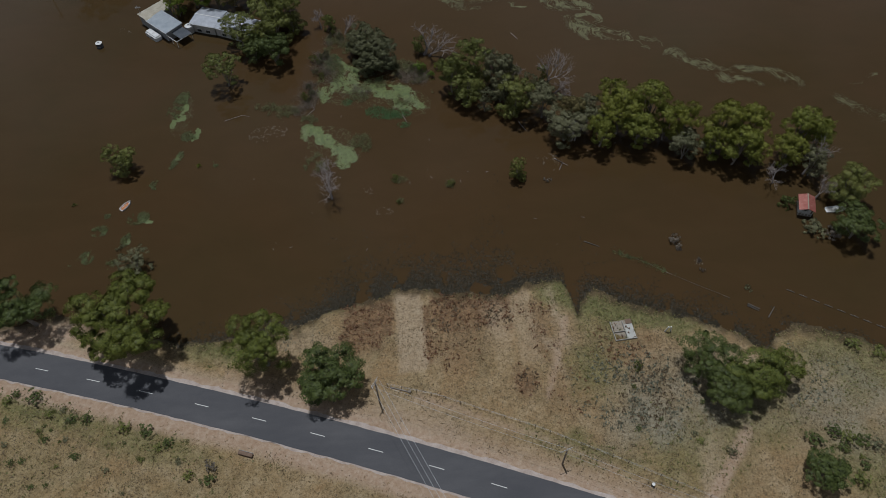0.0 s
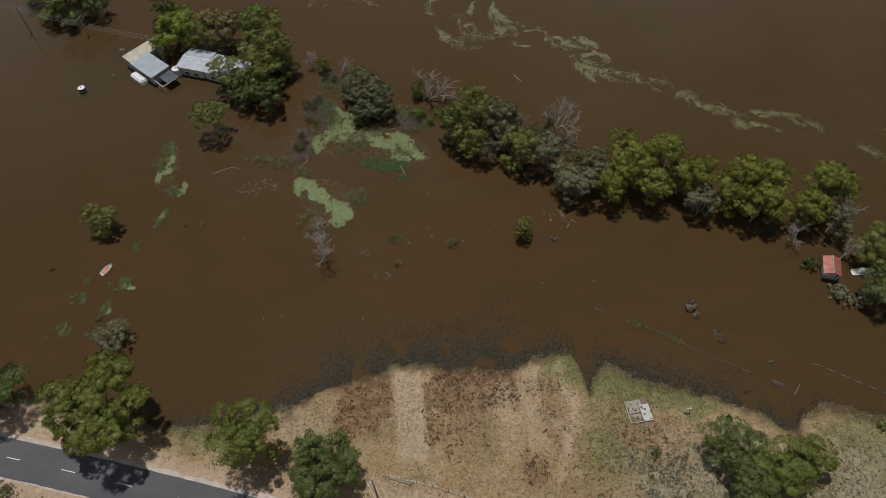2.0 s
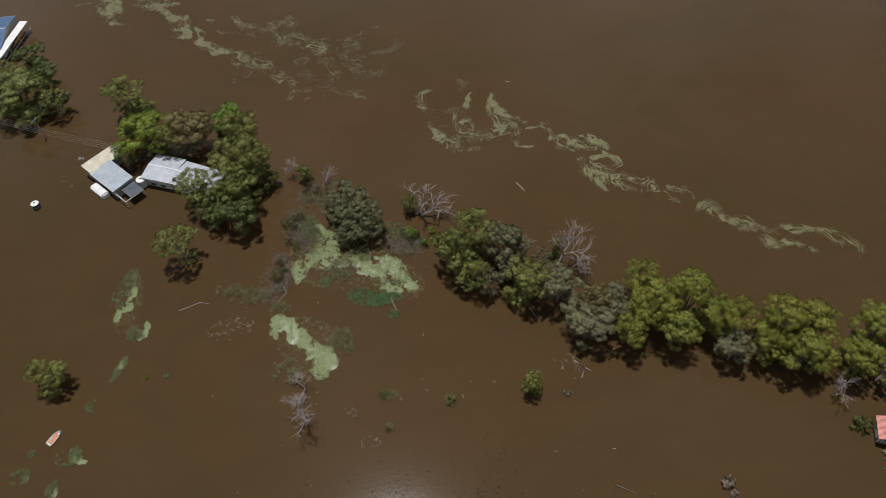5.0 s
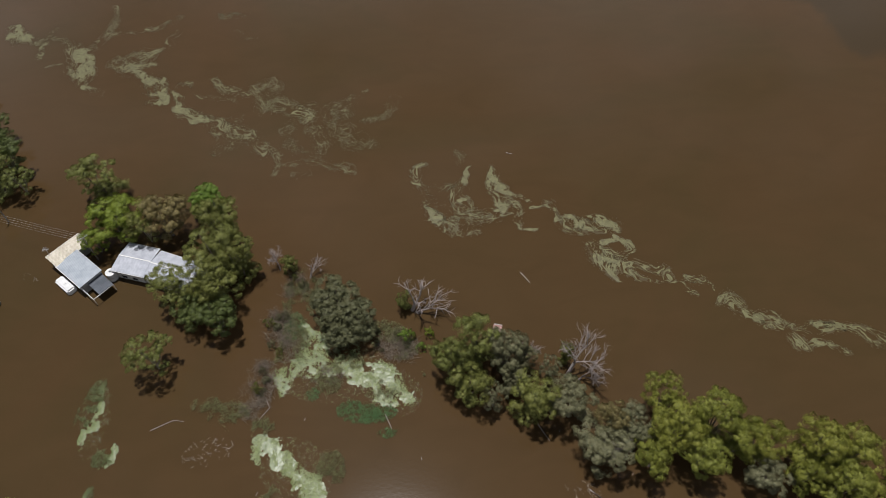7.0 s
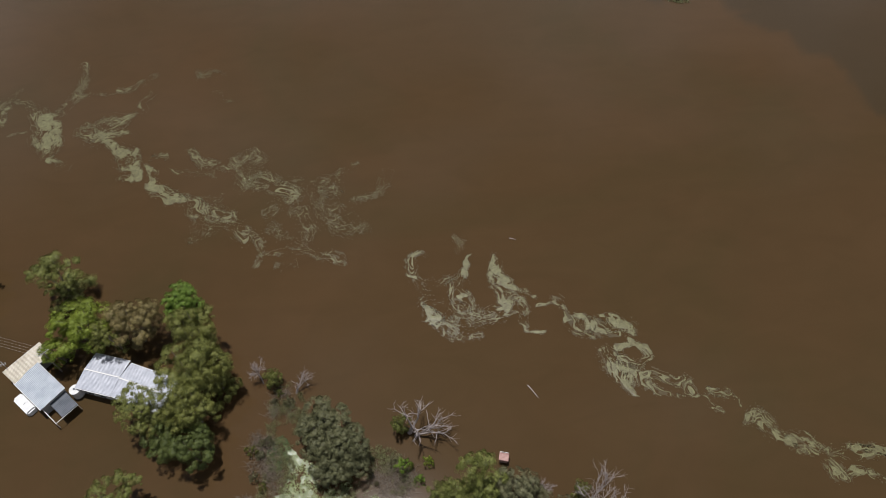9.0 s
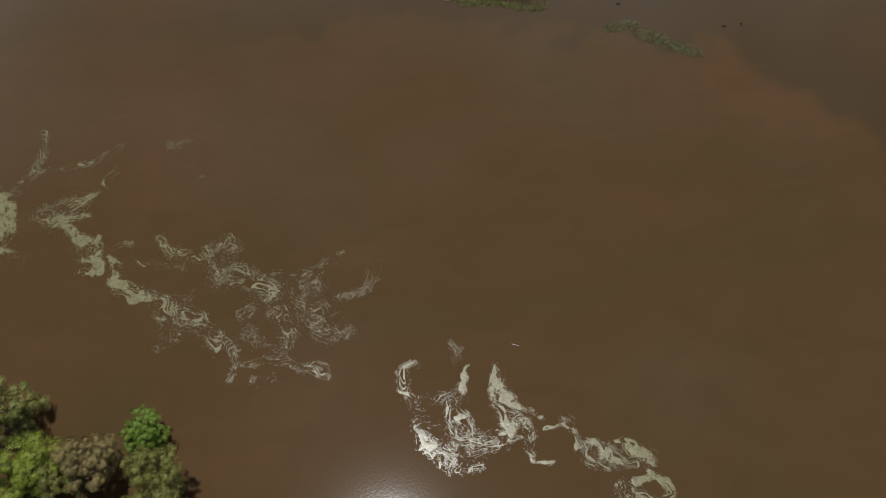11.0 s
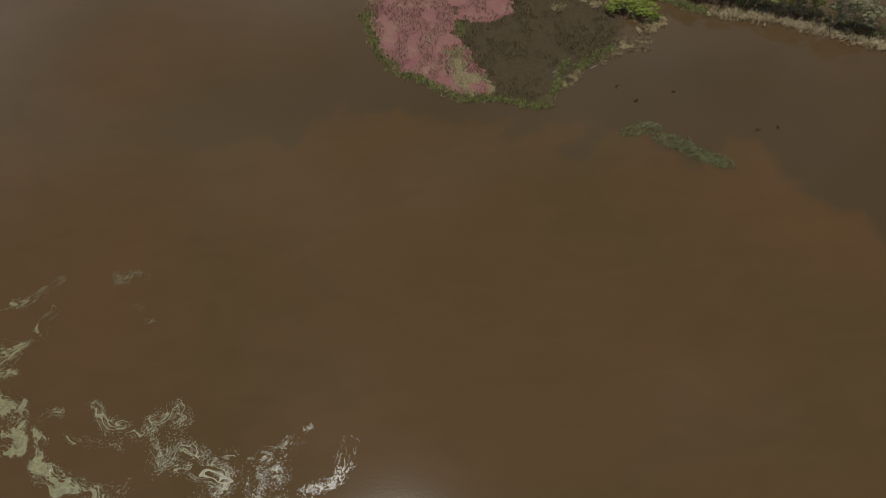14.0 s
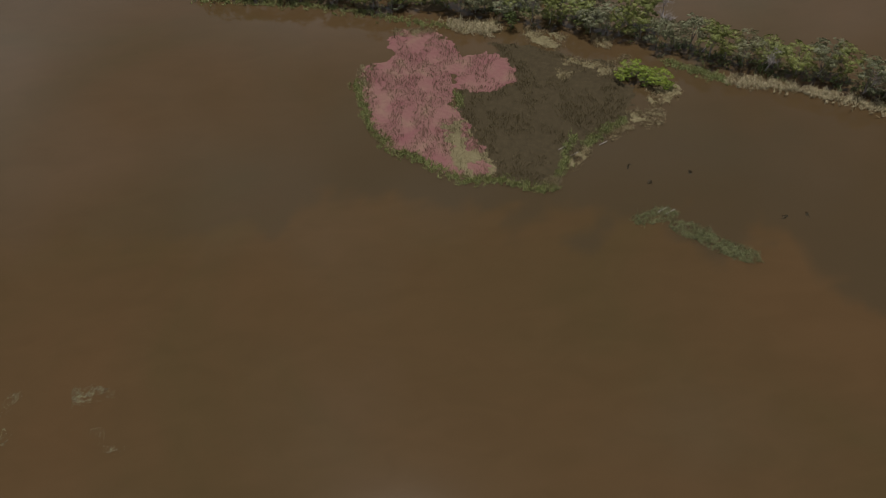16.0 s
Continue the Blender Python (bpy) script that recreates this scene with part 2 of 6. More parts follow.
soil = k.mix(k.span(k.attribute("sage")[1], 0, 1, 0, 0.85), soil, k.ramp(k.noise(1.8, 5, 0.75), (0.35, (0.035, 0.024, 0.012)), (0.7, (0.12, 0.085, 0.05))))
soil = k.mix(k.span(k.attribute("sage")[2], 0, 1, 0, 0.9), soil, k.ramp(k.noise(0.9, 6, 0.7), (0.3, (0.36, 0.235, 0.15)), (0.5, (0.45, 0.32, 0.225)), (0.7, (0.54, 0.42, 0.32))))
k.bump(k.noise(2.6, 6, 0.7), 1.0, 0.3)
GROUND = k.done(soil)

k = Nodes("asphalt", 0.85, 0.0, 0.35)
tar = k.ramp(k.noise(0.25, 4, 0.6, 0, (0.3, 1, 1)), (0.3, (0.074, 0.073, 0.083)), (0.5, (0.094, 0.092, 0.1)), (0.7, (0.122, 0.118, 0.125)))
tar = k.mix(0.3, tar, k.ramp(k.noise(14, 4, 0.7), (0.35, (0.03, 0.03, 0.032)), (0.65, (0.12, 0.12, 0.12))))
k.bump(k.noise(25, 3), 0.3, 0.01)
ASPHALT = k.done(tar)
GRAVEL = plain_worn("roadside_gravel", (0.36, 0.28, 0.235), (0.53, 0.45, 0.4), 0.95, scale=0.7, fine=9, bump=0.5)
PAINT = plain_worn("road_paint", (0.62, 0.61, 0.58), (0.78, 0.77, 0.74), 0.7, scale=3)

# ---- ground, water, road ----
SHORE = [(-400, 130), (-200, 98), (-130, 84), (-95, 75), (-84, 78.6), (-71, 76), (-57, 70.3), (-46, 71.5), (-38, 72.5), (-30, 74.9), (-23, 78.1),
         (-18, 79.3), (-12, 81.2), (-10, 82.6), (-3.3, 82), (0.4, 80.7), (12.7, 80.1), (18, 82.8), (25.8, 83.9), (27.2, 79), (28, 73.8),
         (29.4, 78), (32.5, 81), (40, 76), (49.4, 73.5), (60, 69), (65.9, 64.2), (68, 68), (72.2, 69.8), (78.7, 68.2), (86.8, 64.9),
         (100, 58), (140, 46), (400, -10)]
CENTRE = [(-82.7, 65.6), (-71.5, 62.3), (-60.2, 59.2), (-48.5, 56.2), (-36.8, 52.9), (-25.2, 49.4), (-14, 46.1), (-2.7, 42.3), (8.6, 38.6), (17.5, 35.2)]
LEVEE = [(-90, 452), (-49, 443), (-20, 437), (2, 430), (30, 424), (48, 416), (65, 409), (82, 399), (98, 390), (111, 379), (127, 371), (144, 361), (156, 352), (200, 322)]
shore_x, shore_y = np.array(SHORE, float).T
road_fit = np.polyfit(*np.array(CENTRE).T, 2)
levee_x, levee_y = np.array(LEVEE, float).T


def road_y(x):
    x = np.asarray(x, float)
    inner = np.clip(x, -95, 32)
    return np.polyval(road_fit, inner) + (x - inner) * np.polyval(np.polyder(road_fit), inner)


def shore_at(x):
    x = np.asarray(x, float)
    return np.interp(x, shore_x, shore_y) + 1.4 * (fbm(x * 0.35, x * 0 + 3.3, 5) - 0.5)


def ground_z(x, y):
    x, y = np.asarray(x, float), np.asarray(y, float)
    d = shore_at(x) - y
    z = np.where(d > 0, 1.0 * (1 - np.exp(-np.maximum(d, 0) / 7)), np.maximum(d * 0.12, -1.2))
    z = z + np.where(d > 1, 0.16 * (fbm(x * 0.12, y * 0.12, 9) - 0.5) + np.clip((d - 45) / 200, 0, 6), 0)
    z = z + np.clip(1 - np.abs(d) / 6, 0, 1) * 0.42 * (fbm(x * 0.55, y * 0.55, 15, 4) - 0.5)
    near = np.clip((9 - np.abs(y - road_y(x))) / 4, 0, 1)
    z = z * (1 - near) + np.where(d > -2, 1.0, z) * near
    bank = np.abs(y - np.interp(x, levee_x, levee_y)) / (6 + 8 * np.clip((90 - x) / 60, 0, 1))
    far = np.clip(1.25 - bank, 0, 1) * (0.5 + fbm(x * 0.15, y * 0.15, 21)) * np.clip((x + 90) / 30, 0, 1) * np.clip((230 - x) / 40, 0, 1)
    z = np.where(y > 300, -1.2 + 1.22 * far, z)
    return z + np.clip((y - 1400) / 60, 0, 4)


def soft_blob(x, y, cx, cy, rx, ry, turn=0.0):
    c, s = math.cos(radians(turn)), math.sin(radians(turn))
    u, v = ((x - cx) * c + (y - cy) * s) / rx, (-(x - cx) * s + (y - cy) * c) / ry
    return np.clip(1.6 - 1.2 * np.sqrt(u * u + v * v), 0, 1)


def plot(x, y, cx, cy, rx, ry, turn=0.0):
    """A straight-edged old garden plot."""
    c, s = math.cos(radians(turn)), math.sin(radians(turn))
    u, v = np.abs((x - cx) * c + (y - cy) * s) - rx, np.abs(-(x - cx) * s + (y - cy) * c) - ry
    return np.clip(0.5 - 1.2 * np.maximum(u, v) + 1.2 * (fbm(x * 0.8, y * 0.8, 53) - 0.5), 0, 1)


def path_distance(x, y, path):
    """Distance to an open line with a half-width at each corner, in half-widths."""
    best = np.full(x.shape, 1e9)
    for (ax, ay, aw), (bx, by, bw) in zip(path[:-1], path[1:]):
        dx, dy = bx - ax, by - ay
        u = np.clip(((x - ax) * dx + (y - ay) * dy) / (dx * dx + dy * dy), 0, 1)
        best = np.minimum(best, np.hypot(x - ax - u * dx, y - ay - u * dy) / (aw + u * (bw - aw)))
    return best


def zones(x, y):
    """How rusty, green and bare the paddock is at a place."""
    wob_x, wob_y = x + 5 * (fbm(x * 0.25, y * 0.25, 31) - 0.5), y + 5 * (fbm(x * 0.25, y * 0.25, 47) - 0.5)
    rust = sum(w * soft_blob(wob_x, wob_y, *b) for w, b in (
        (0.8, (-16, 74, 5, 6)), (0.95, (6, 77, 9, 5)), (1.0, (15.3, 58.2, 2.6, 3.5)), (0.6, (20, 71, 3, 7)), (0.5, (2, 67, 6, 5)),
        (0.5, (36, 66, 8, 4)), (0.35, (24, 56, 5, 5)), (0.5, (-20, 69, 5, 3))))
    rust = rust + 1.0 * plot(x, y, -3.9, 70.5, 0.8, 7, 4) + 0.75 * plot(wob_x, y, -16.5, 75.5, 5.5, 5, 4) + 0.8 * plot(x, y, 5.5, 76, 8.6, 5.2, 2) * (fbm(x * 0.4, y * 0.4, 3) > 0.42)
    lush = sum(1.35 * w * soft_blob(wob_x, wob_y, *b) for w, b in (
        (0.9, (25, 80, 4.5, 5)), (0.9, (35, 75, 7, 3.5, -25)), (0.7, (46, 72, 9, 2.5, -20)), (0.55, (80, 60, 12, 9)), (0.5, (76, 40, 8, 8)),
        (0.5, (24, 45, 10, 3, -20)), (0.45, (44, 44, 10, 8)), (0.7, (-47, 68, 8, 3)), (0.6, (-82, 57, 10, 3.5, -15)), (0.5, (-60, 50, 16, 3, -16)),
        (0.5, (29, 61, 5, 7)),  (0.6, (35, 72, 6, 5)), (0.4, (60, 50, 10, 6)), (0.2, (-85, 45, 18, 10)), (0.1, (-50, 40, 20, 8))))
    pale = sum(w * soft_blob(wob_x, wob_y, *b) for w, b in (
        (0.6, (-5, 52, 12, 4, -17)), (0.7, (24, 74, 1.2, 8, 8)), (0.6, (22, 65, 1.2, 6, 14)), (0.6, (11, 72, 3, 6)), (0.6, (60, 62, 9, 2, -25)),
        (0.6, (47, 38, 2.2, 9, -20)), (0.9, (-82, 74, 6, 4)), (0.4, (73.5, 56.4, 3, 3)), (0.4, (-30, 69, 7, 3))))
    pale = pale + 0.8 * plot(x, y, -7.4, 72, 2.9, 10, 4) + 0.4 * plot(x, y, 16.5, 72, 2.2, 9, 4) + 0.8 * np.clip(1.5 - np.abs(np.abs(y - road_y(x)) - 5) / 2.0, 0, 1)
    shore_damp = np.clip(1 - np.abs(shore_at(x) - y) / 2.0, 0, 1)
    return np.clip(np.stack([rust, lush + 0.5 * shore_damp, pale * (1 - shore_damp)], -1), 0, 1)


gx = np.concatenate([[-3000, -1500, -800, -450, -280, -200], np.arange(-150, -100, 2.0), np.arange(-100, 100.1, 0.65), np.arange(102, 150, 2.0), [200, 280, 450, 800, 1500, 3000]])
gy = np.concatenate([[-3000, -1500, -700, -300, -120, -40, 0], np.arange(20, 60, 0.8), np.arange(60, 88, 0.5), np.arange(88, 106, 3.0), np.arange(110, 330, 20), np.arange(330, 470, 2.5),
                     [500, 600, 800, 1100, 1400, 1450, 1600, 2000, 3000]])
GX, GY = np.meshgrid(gx, gy)
nx, ny = len(gx), len(gy)
gi = np.arange(nx * ny).reshape(ny, nx)
gq = np.stack([gi[:-1, :-1], gi[:-1, 1:], gi[1:, 1:], gi[1:, :-1]], -1).reshape(-1, 4)
ground = np_mesh("ground", np.stack([GX, GY, ground_z(GX, GY)], -1).reshape(-1, 3), gq, GROUND, smooth=True)
zone_at = ground.data.color_attributes.new("zone", "FLOAT_COLOR", "POINT")
zv = zones(GX.ravel(), GY.ravel())
zone_at.data.foreach_set("color", np.concatenate([zv, np.ones((len(zv), 1))], 1).astype(np.float32).ravel())
sage_at = ground.data.color_attributes.new("sage", "FLOAT_COLOR", "POINT")
wob = 5 * (fbm(GX * 0.2, GY * 0.2, 83) - 0.5)
sage_v = np.clip(soft_blob(GX + wob, GY + wob, 47, 54, 14, 9) + 0.8 * soft_blob(GX + wob, GY, 76, 52, 12, 11) + 0.6 * soft_blob(GX, GY + wob, 36, 48, 9, 5), 0, 1) * np.clip(0.2 + 1.6 * fbm(GX * 0.3, GY * 0.3, 85) - 0.3, 0, 1)
wet = np.clip(1.1 - (shore_at(GX) - GY) / (1.2 + 3.2 * fbm(GX * 0.12, GY * 0.12, 95, 3)) + 1.6 * (fbm(GX * 0.7, GY * 0.7, 97, 4) - 0.5), 0, 1)
rag = 2.4 * (fbm(GX * 0.3, GY * 0.3, 103, 4) - 0.5) + 1.6 * (fbm(GX * 1.1, GY * 1.1, 105, 3) - 0.5)
off_road = GY - road_y(GX)
sand = np.clip(1.5 - np.abs(off_road + 5.2 + 0.6 * rag) / 1.9, 0, 1) + np.clip(1.4 - np.abs(off_road - 4.6 + 0.5 * rag) / 1.3, 0, 0.9) + 0.5 * np.clip(1.2 - np.abs(off_road - 7 + rag) / 2.6, 0, 1) * (GX > -45)
for track, strength in (([(45, 30, 1.0), (46.4, 34.9, 1.0), (50.7, 40, 1.1), (54.3, 44.6, 1.2), (56.1, 47, 0.9)], 0.9), ([(-6, 56.1, 0.7), (6, 51.7, 0.7), (17.4, 47.1, 0.7), (30, 40.6, 0.7)], 0.5),
                        ([(25.2, 73.3, 0.8), (22.1, 62.9, 0.8), (19.5, 55.6, 0.6)], 0.55), ([(-93, 72.8, 2.2), (-83.5, 74.2, 2.4), (-78, 74, 1.5)], 1.0)):
    sand = sand + strength * np.clip(1.5 - path_distance(GX + 0.5 * rag, GY + 0.5 * rag, track), 0, 1)
sand = np.clip(sand, 0, 1)
sage_at.data.foreach_set("color", np.stack([sage_v, wet, sand, wet * 0 + 1], -1).astype(np.float32).ravel())
tagged(ground, "dry tan paddock of dead grass running down to the flood", "ground", kind="structure")

# the water, with a billowed edge beyond which its colour is darker
DARK_EDGE = [(150, 215), (138, 240), (129, 259), (119, 277), (110, 289), (103, 305), (88, 311), (54, 316), (22, 321), (-3, 331), (-22, 322), (-60, 318), (-95, 330), (-150, 340)]
wx = np.concatenate([[-3000, -1000, -300, -200], np.arange(-160, 200.1, 2.0), [260, 400, 1000, 3000]])
wy = np.concatenate([[20, 60, 120, 160, 190], np.arange(206, 372, 2.0), [400, 500, 900, 1500, 3000]])
WX, WY = np.meshgrid(wx, wy)
wi = np.arange(WX.size).reshape(WX.shape)
wq = np.stack([wi[:-1, :-1], wi[:-1, 1:], wi[1:, 1:], wi[1:, :-1]], -1).reshape(-1, 4)
water = tagged(np_mesh("water", np.stack([WX, WY, WX * 0], -1).reshape(-1, 3), wq, WATER), "muddy brown flood water, nearly still", "water", kind="structure")
dark_edge_x, dark_edge_y = np.array(DARK_EDGE[::-1], float).T
billow = np.abs(fbm(WX * 0.045, WY * 0.045, 5, 4) - 0.5) * 55 + 8 * (fbm(WX * 0.16, WY * 0.16, 6, 3) - 0.5)
past = WY - np.interp(WX, dark_edge_x, dark_edge_y) + billow - 6
dark_water = np.clip(past / 5, 0, 1) * np.clip(1.15 - past / 170, 0.35, 1) * np.clip((WX + 90) / 90, 0.25, 1) * np.clip(1 - (WY - 345) / 60, 0.3, 1)
dark_water_at = water.data.color_attributes.new("dark_water", "FLOAT_COLOR", "POINT")
dark_water_at.data.foreach_set("color", np.repeat(dark_water.ravel()[:, None], 4, 1).astype(np.float32).ravel())


def strip(name, offsets, z, mat, x0, x1, step, rag=0.0, parent=None, label=""):
    """A band along the road between two offsets from its centre line."""
    xs = np.arange(x0, x1 + step / 2, step)
    ys = road_y(xs)
    slope = np.gradient(ys, xs)
    nlen = np.sqrt(1 + slope ** 2)
    nxv, nyv = -slope / nlen, 1 / nlen
    rows = []
    for i, o in enumerate(offsets):
        o2 = o + rag * (fbm(xs * 0.7, xs * 0 + i * 9.1, 61 + i) - 0.5) * 2 if i in (0, len(offsets) - 1) else o + xs * 0
        zz = z if i not in (0, len(offsets) - 1) or rag == 0 else z - 0.03
        rows.append(np.stack([xs + nxv * o2, ys + nyv * o2, xs * 0 + zz], -1))
    v = np.stack(rows, 1)
    m, c = v.shape[:2]
    idx = np.arange(m * c).reshape(m, c)
    q = np.stack([idx[:-1, :-1], idx[1:, :-1], idx[1:, 1:], idx[:-1, 1:]], -1).reshape(-1, 4)
    return np_mesh(name, v.reshape(-1, 3), q, mat, parent, label)


tagged(strip("roadside", (-3.9, -3.7, 3.7, 4.3), 1.04, GRAVEL, -300, 240, 0.5, 0.45), "pale gravel shoulders beside the road", "road shoulder", kind="structure")
road = tagged(strip("road", (-3.55, -3.3, 0, 3.3, 3.5), 1.09, ASPHALT, -300, 240, 1.0, 0.12), "grey two-lane asphalt road with a broken centre line", "road", kind="structure")
dash_x = [-139.4, -128.2, -116.9, -105.6, -94.1] + [p[0] for p in CENTRE[:9]] + [20, 31, 42, 53]
for x in dash_x:
    strip("line_marking", (-0.065, 0.065), 1.095, PAINT, x - 1.4, x + 1.4, 0.7, parent=road)


# ---- plants ----
rng = np.random.default_rng(11)


def leaf_quads(centres, normals, size, gen, slim=0.55):
    """Bent four-cornered leaf clumps at centres, facing along normals."""
    a, b, s, w, dip = leaf_frame(centres, normals, size, gen, slim)
    v = np.stack([centres + a * s, centres + b * w + dip, centres - a * s, centres - b * w + dip], 1)
    return v.reshape(-1, 3), np.arange(4 * len(centres)).reshape(-1, 4)


def leaf_frame(centres, normals, size, gen, slim):
    n = len(centres)
    normals = normals / np.maximum(np.linalg.norm(normals, axis=1, keepdims=True), 1e-6)
    a = np.cross(normals, gen.normal(size=(n, 3)))
    a /= np.maximum(np.linalg.norm(a, axis=1, keepdims=True), 1e-6)
    b = np.cross(normals, a)
    s = size * gen.uniform(0.6, 1.35, (n, 1))
    return a, b, s, s * slim * gen.uniform(0.7, 1.3, (n, 1)), -normals * s * gen.uniform(0.0, 0.35, (n, 1))


def leaf_tris(centres, normals, size, gen, slim=0.6):
    """Three-cornered leaf sprays, for crowns of many thousands."""
    a, b, s, w, dip = leaf_frame(centres, normals, size, gen, slim)
    v = np.stack([centres + a * s * 1.15 + dip, centres - a * s * 0.6 + b * w, centres - a * s * 0.6 - b * w], 1)
    return v.reshape(-1, 3), np.arange(3 * len(centres)).reshape(-1, 3)


def crown_arrays(gen, radius, height, base, boughs, lobes, leaves, bough_size, leaf, flat=0.55):
    """Boughs over a dome, each a domed head of small leafy lobes, open and shaded below. Returns arrays and the boughs' hearts."""
    mid, half = (base + 1) / 2 * height, (1 - base) / 2 * height
    centres, normals, hearts = [], [], []
    for j in range(boughs):
        a = 2.399963 * j + gen.uniform(-0.4, 0.4)
        size = radius * bough_size * gen.uniform(0.75, 1.25)
        rr = min(0.97, math.sqrt((j + 0.4) / boughs) * gen.uniform(0.86, 1.12))
        dome = math.sqrt(1 - rr * rr)
        level = dome * gen.uniform(0.4, 1.0)
        if gen.random() < 0.36:
            level, rr = gen.uniform(-0.85, 0.05), rr * 0.82
        rr = max(0.0, rr - 0.8 * bough_size * rr) * radius
        heart = np.array([math.cos(a) * rr, math.sin(a) * rr, mid + level * (half - 0.35 * size)])
        hearts.append(heart)
        out_way = np.array([math.cos(a), math.sin(a), 0]) * rr / radius
        for i in range(lobes):
            way = gen.normal(size=3) + out_way * 0.5
            way[2] = abs(way[2]) - 0.3
            way /= np.linalg.norm(way)
            hub = heart + way * size * np.array([1, 1, flat]) * gen.uniform(0.6, 1.0)
            lobe = size * gen.uniform(0.2, 0.4)
            n = int(leaves * (lobe / (0.3 * size)) ** 2)
            out = gen.normal(size=(n, 3)) + way * 0.8 + np.array([0, 0, 0.12])
            out /= np.linalg.norm(out, axis=1, keepdims=True)
            centres.append(hub + out * lobe * gen.uniform(0.55, 1.2, (n, 1)) * np.array([1.15, 1.15, 0.7]))
            normals.append(out + 0.5 * way + 0.22 * gen.normal(size=(n, 3)))
    v, q = leaf_tris(np.concatenate(centres), np.concatenate(normals), leaf, gen)
    return v, q, hearts


def trunk_and_limbs(gen, height, hubs, thick, base, limbs, mat, parent):
    """A leaning tapered trunk that forks into limbs towards the boughs."""
    fork = np.array([gen.uniform(-0.4, 0.4), gen.uniform(-0.4, 0.4), height * max(base, 0.2) * 0.9])
    np_mesh("trunk", *tube_arrays([(0, 0, -0.4), fork * 0.5 + gen.uniform(-0.1, 0.1, 3), fork], [thick * 1.25, thick, thick * 0.8], 8), mat, parent, smooth=True)
    for hub in hubs[:limbs]:
        bend = fork * 0.45 + hub * 0.55 + np.array([*gen.uniform(-0.5, 0.5, 2), gen.uniform(-0.4, 0.3)])
        np_mesh("limb", *tube_arrays([fork, bend, hub, hub * 1.05 + np.array([0, 0, 0.3])], [thick * 0.55, thick * 0.36, thick * 0.2, thick * 0.08], 6), mat, parent, smooth=True)


SHAPES = {  # radius, height, crown base, boughs, lobes a bough, leaves a lobe, bough size, leaf size, flatness, trunk, limbs
    "wide": (8.0, 15.0, 0.3, 30, 18, 120, 0.24, 0.135, 0.55, 0.4, 12),
    "spread": (4.5, 11.0, 0.2, 19, 15, 88, 0.33, 0.105, 0.55, 0.26, 8),
    "tall": (4.4, 11.0, 0.12, 20, 14, 86, 0.33, 0.103, 0.6, 0.24, 8),
    "round": (4.4, 9.0, 0.02, 34, 13, 74, 0.29, 0.108, 0.7, 0.28, 5),
    "thin": (4.6, 11.0, 0.14, 20, 11, 74, 0.28, 0.098, 0.5, 0.2, 8),
    "far": (4.4, 11.0, 0.08, 17, 9, 36, 0.34, 0.15, 0.6, 0.17, 6),
    "bush": (2.0, 2.6, 0.02, 8, 6, 36, 0.4, 0.11, 0.7, 0.07, 4),
}
made_trees = {}


def tree(x, y, radius, height, shape, leaf, seed, name, label, category, group=""):
    """A tree with its base on the ground or the flooded ground; the first of a kind is built, the others share its meshes."""
    R, H, base, boughs, lobes, leaves, bough_size, leaf_size, flat, thick, limbs = SHAPES[shape]
    z0 = float(ground_z(x, y))
    m = Matrix.Translation((x, y, z0)) @ Matrix.Rotation(rng.uniform(0, 6.28), 4, "Z") @ Matrix.Diagonal((radius / R, radius / R * rng.uniform(0.92, 1.08), (height - z0) / H, 1))
    key = (shape, leaf, seed, name)
    if key in made_trees:
        first = made_trees[key]
        ob = copy_thing(first, m @ Matrix.Diagonal((1 / first.scale[0], 1 / first.scale[1], 1 / first.scale[2], 1)))
        return tagged(ob, label, category, group)
    gen = np.random.default_rng(seed * 97 + len(leaf))
    ob = thing(name, m, label, category, group)
    cv, cq, hubs = crown_arrays(gen, R, H, base, boughs, lobes, leaves, bough_size, leaf_size, flat)
    trunk_and_limbs(gen, H, hubs, thick, base, limbs, DEADWOOD if leaf == "dead" else BARK, ob)
    np_mesh("crown", cv, cq, LEAF[leaf], ob)
    made_trees[key] = ob
    return ob


def branch_arrays(gen, start, way, length, thick, depth, pieces, spread=0.6, lift=0.1):
    pts, rad, p, d = [start], [thick], start.copy(), way / np.linalg.norm(way)
    for i in range(4):
        d = d + gen.normal(size=3) * 0.16 + np.array([0, 0, lift * 0.3])
        d /= np.linalg.norm(d)
        p = p + d * length / 4
        pts.append(p.copy())
        rad.append(thick * (1 - 0.17 * (i + 1)))
        if depth > 0 and i >= 1:
            for _ in range(2 if depth > 1 else gen.integers(1, 3)):
                side = d + gen.normal(size=3) * spread
                branch_arrays(gen, p.copy(), side, length * gen.uniform(0.4, 0.68), max(thick * 0.5, 0.022), depth - 1, pieces, spread, lift)
    pieces.append(tube_arrays(pts[::2], rad[::2], 3) if depth == 0 else tube_arrays(pts, rad, 5))


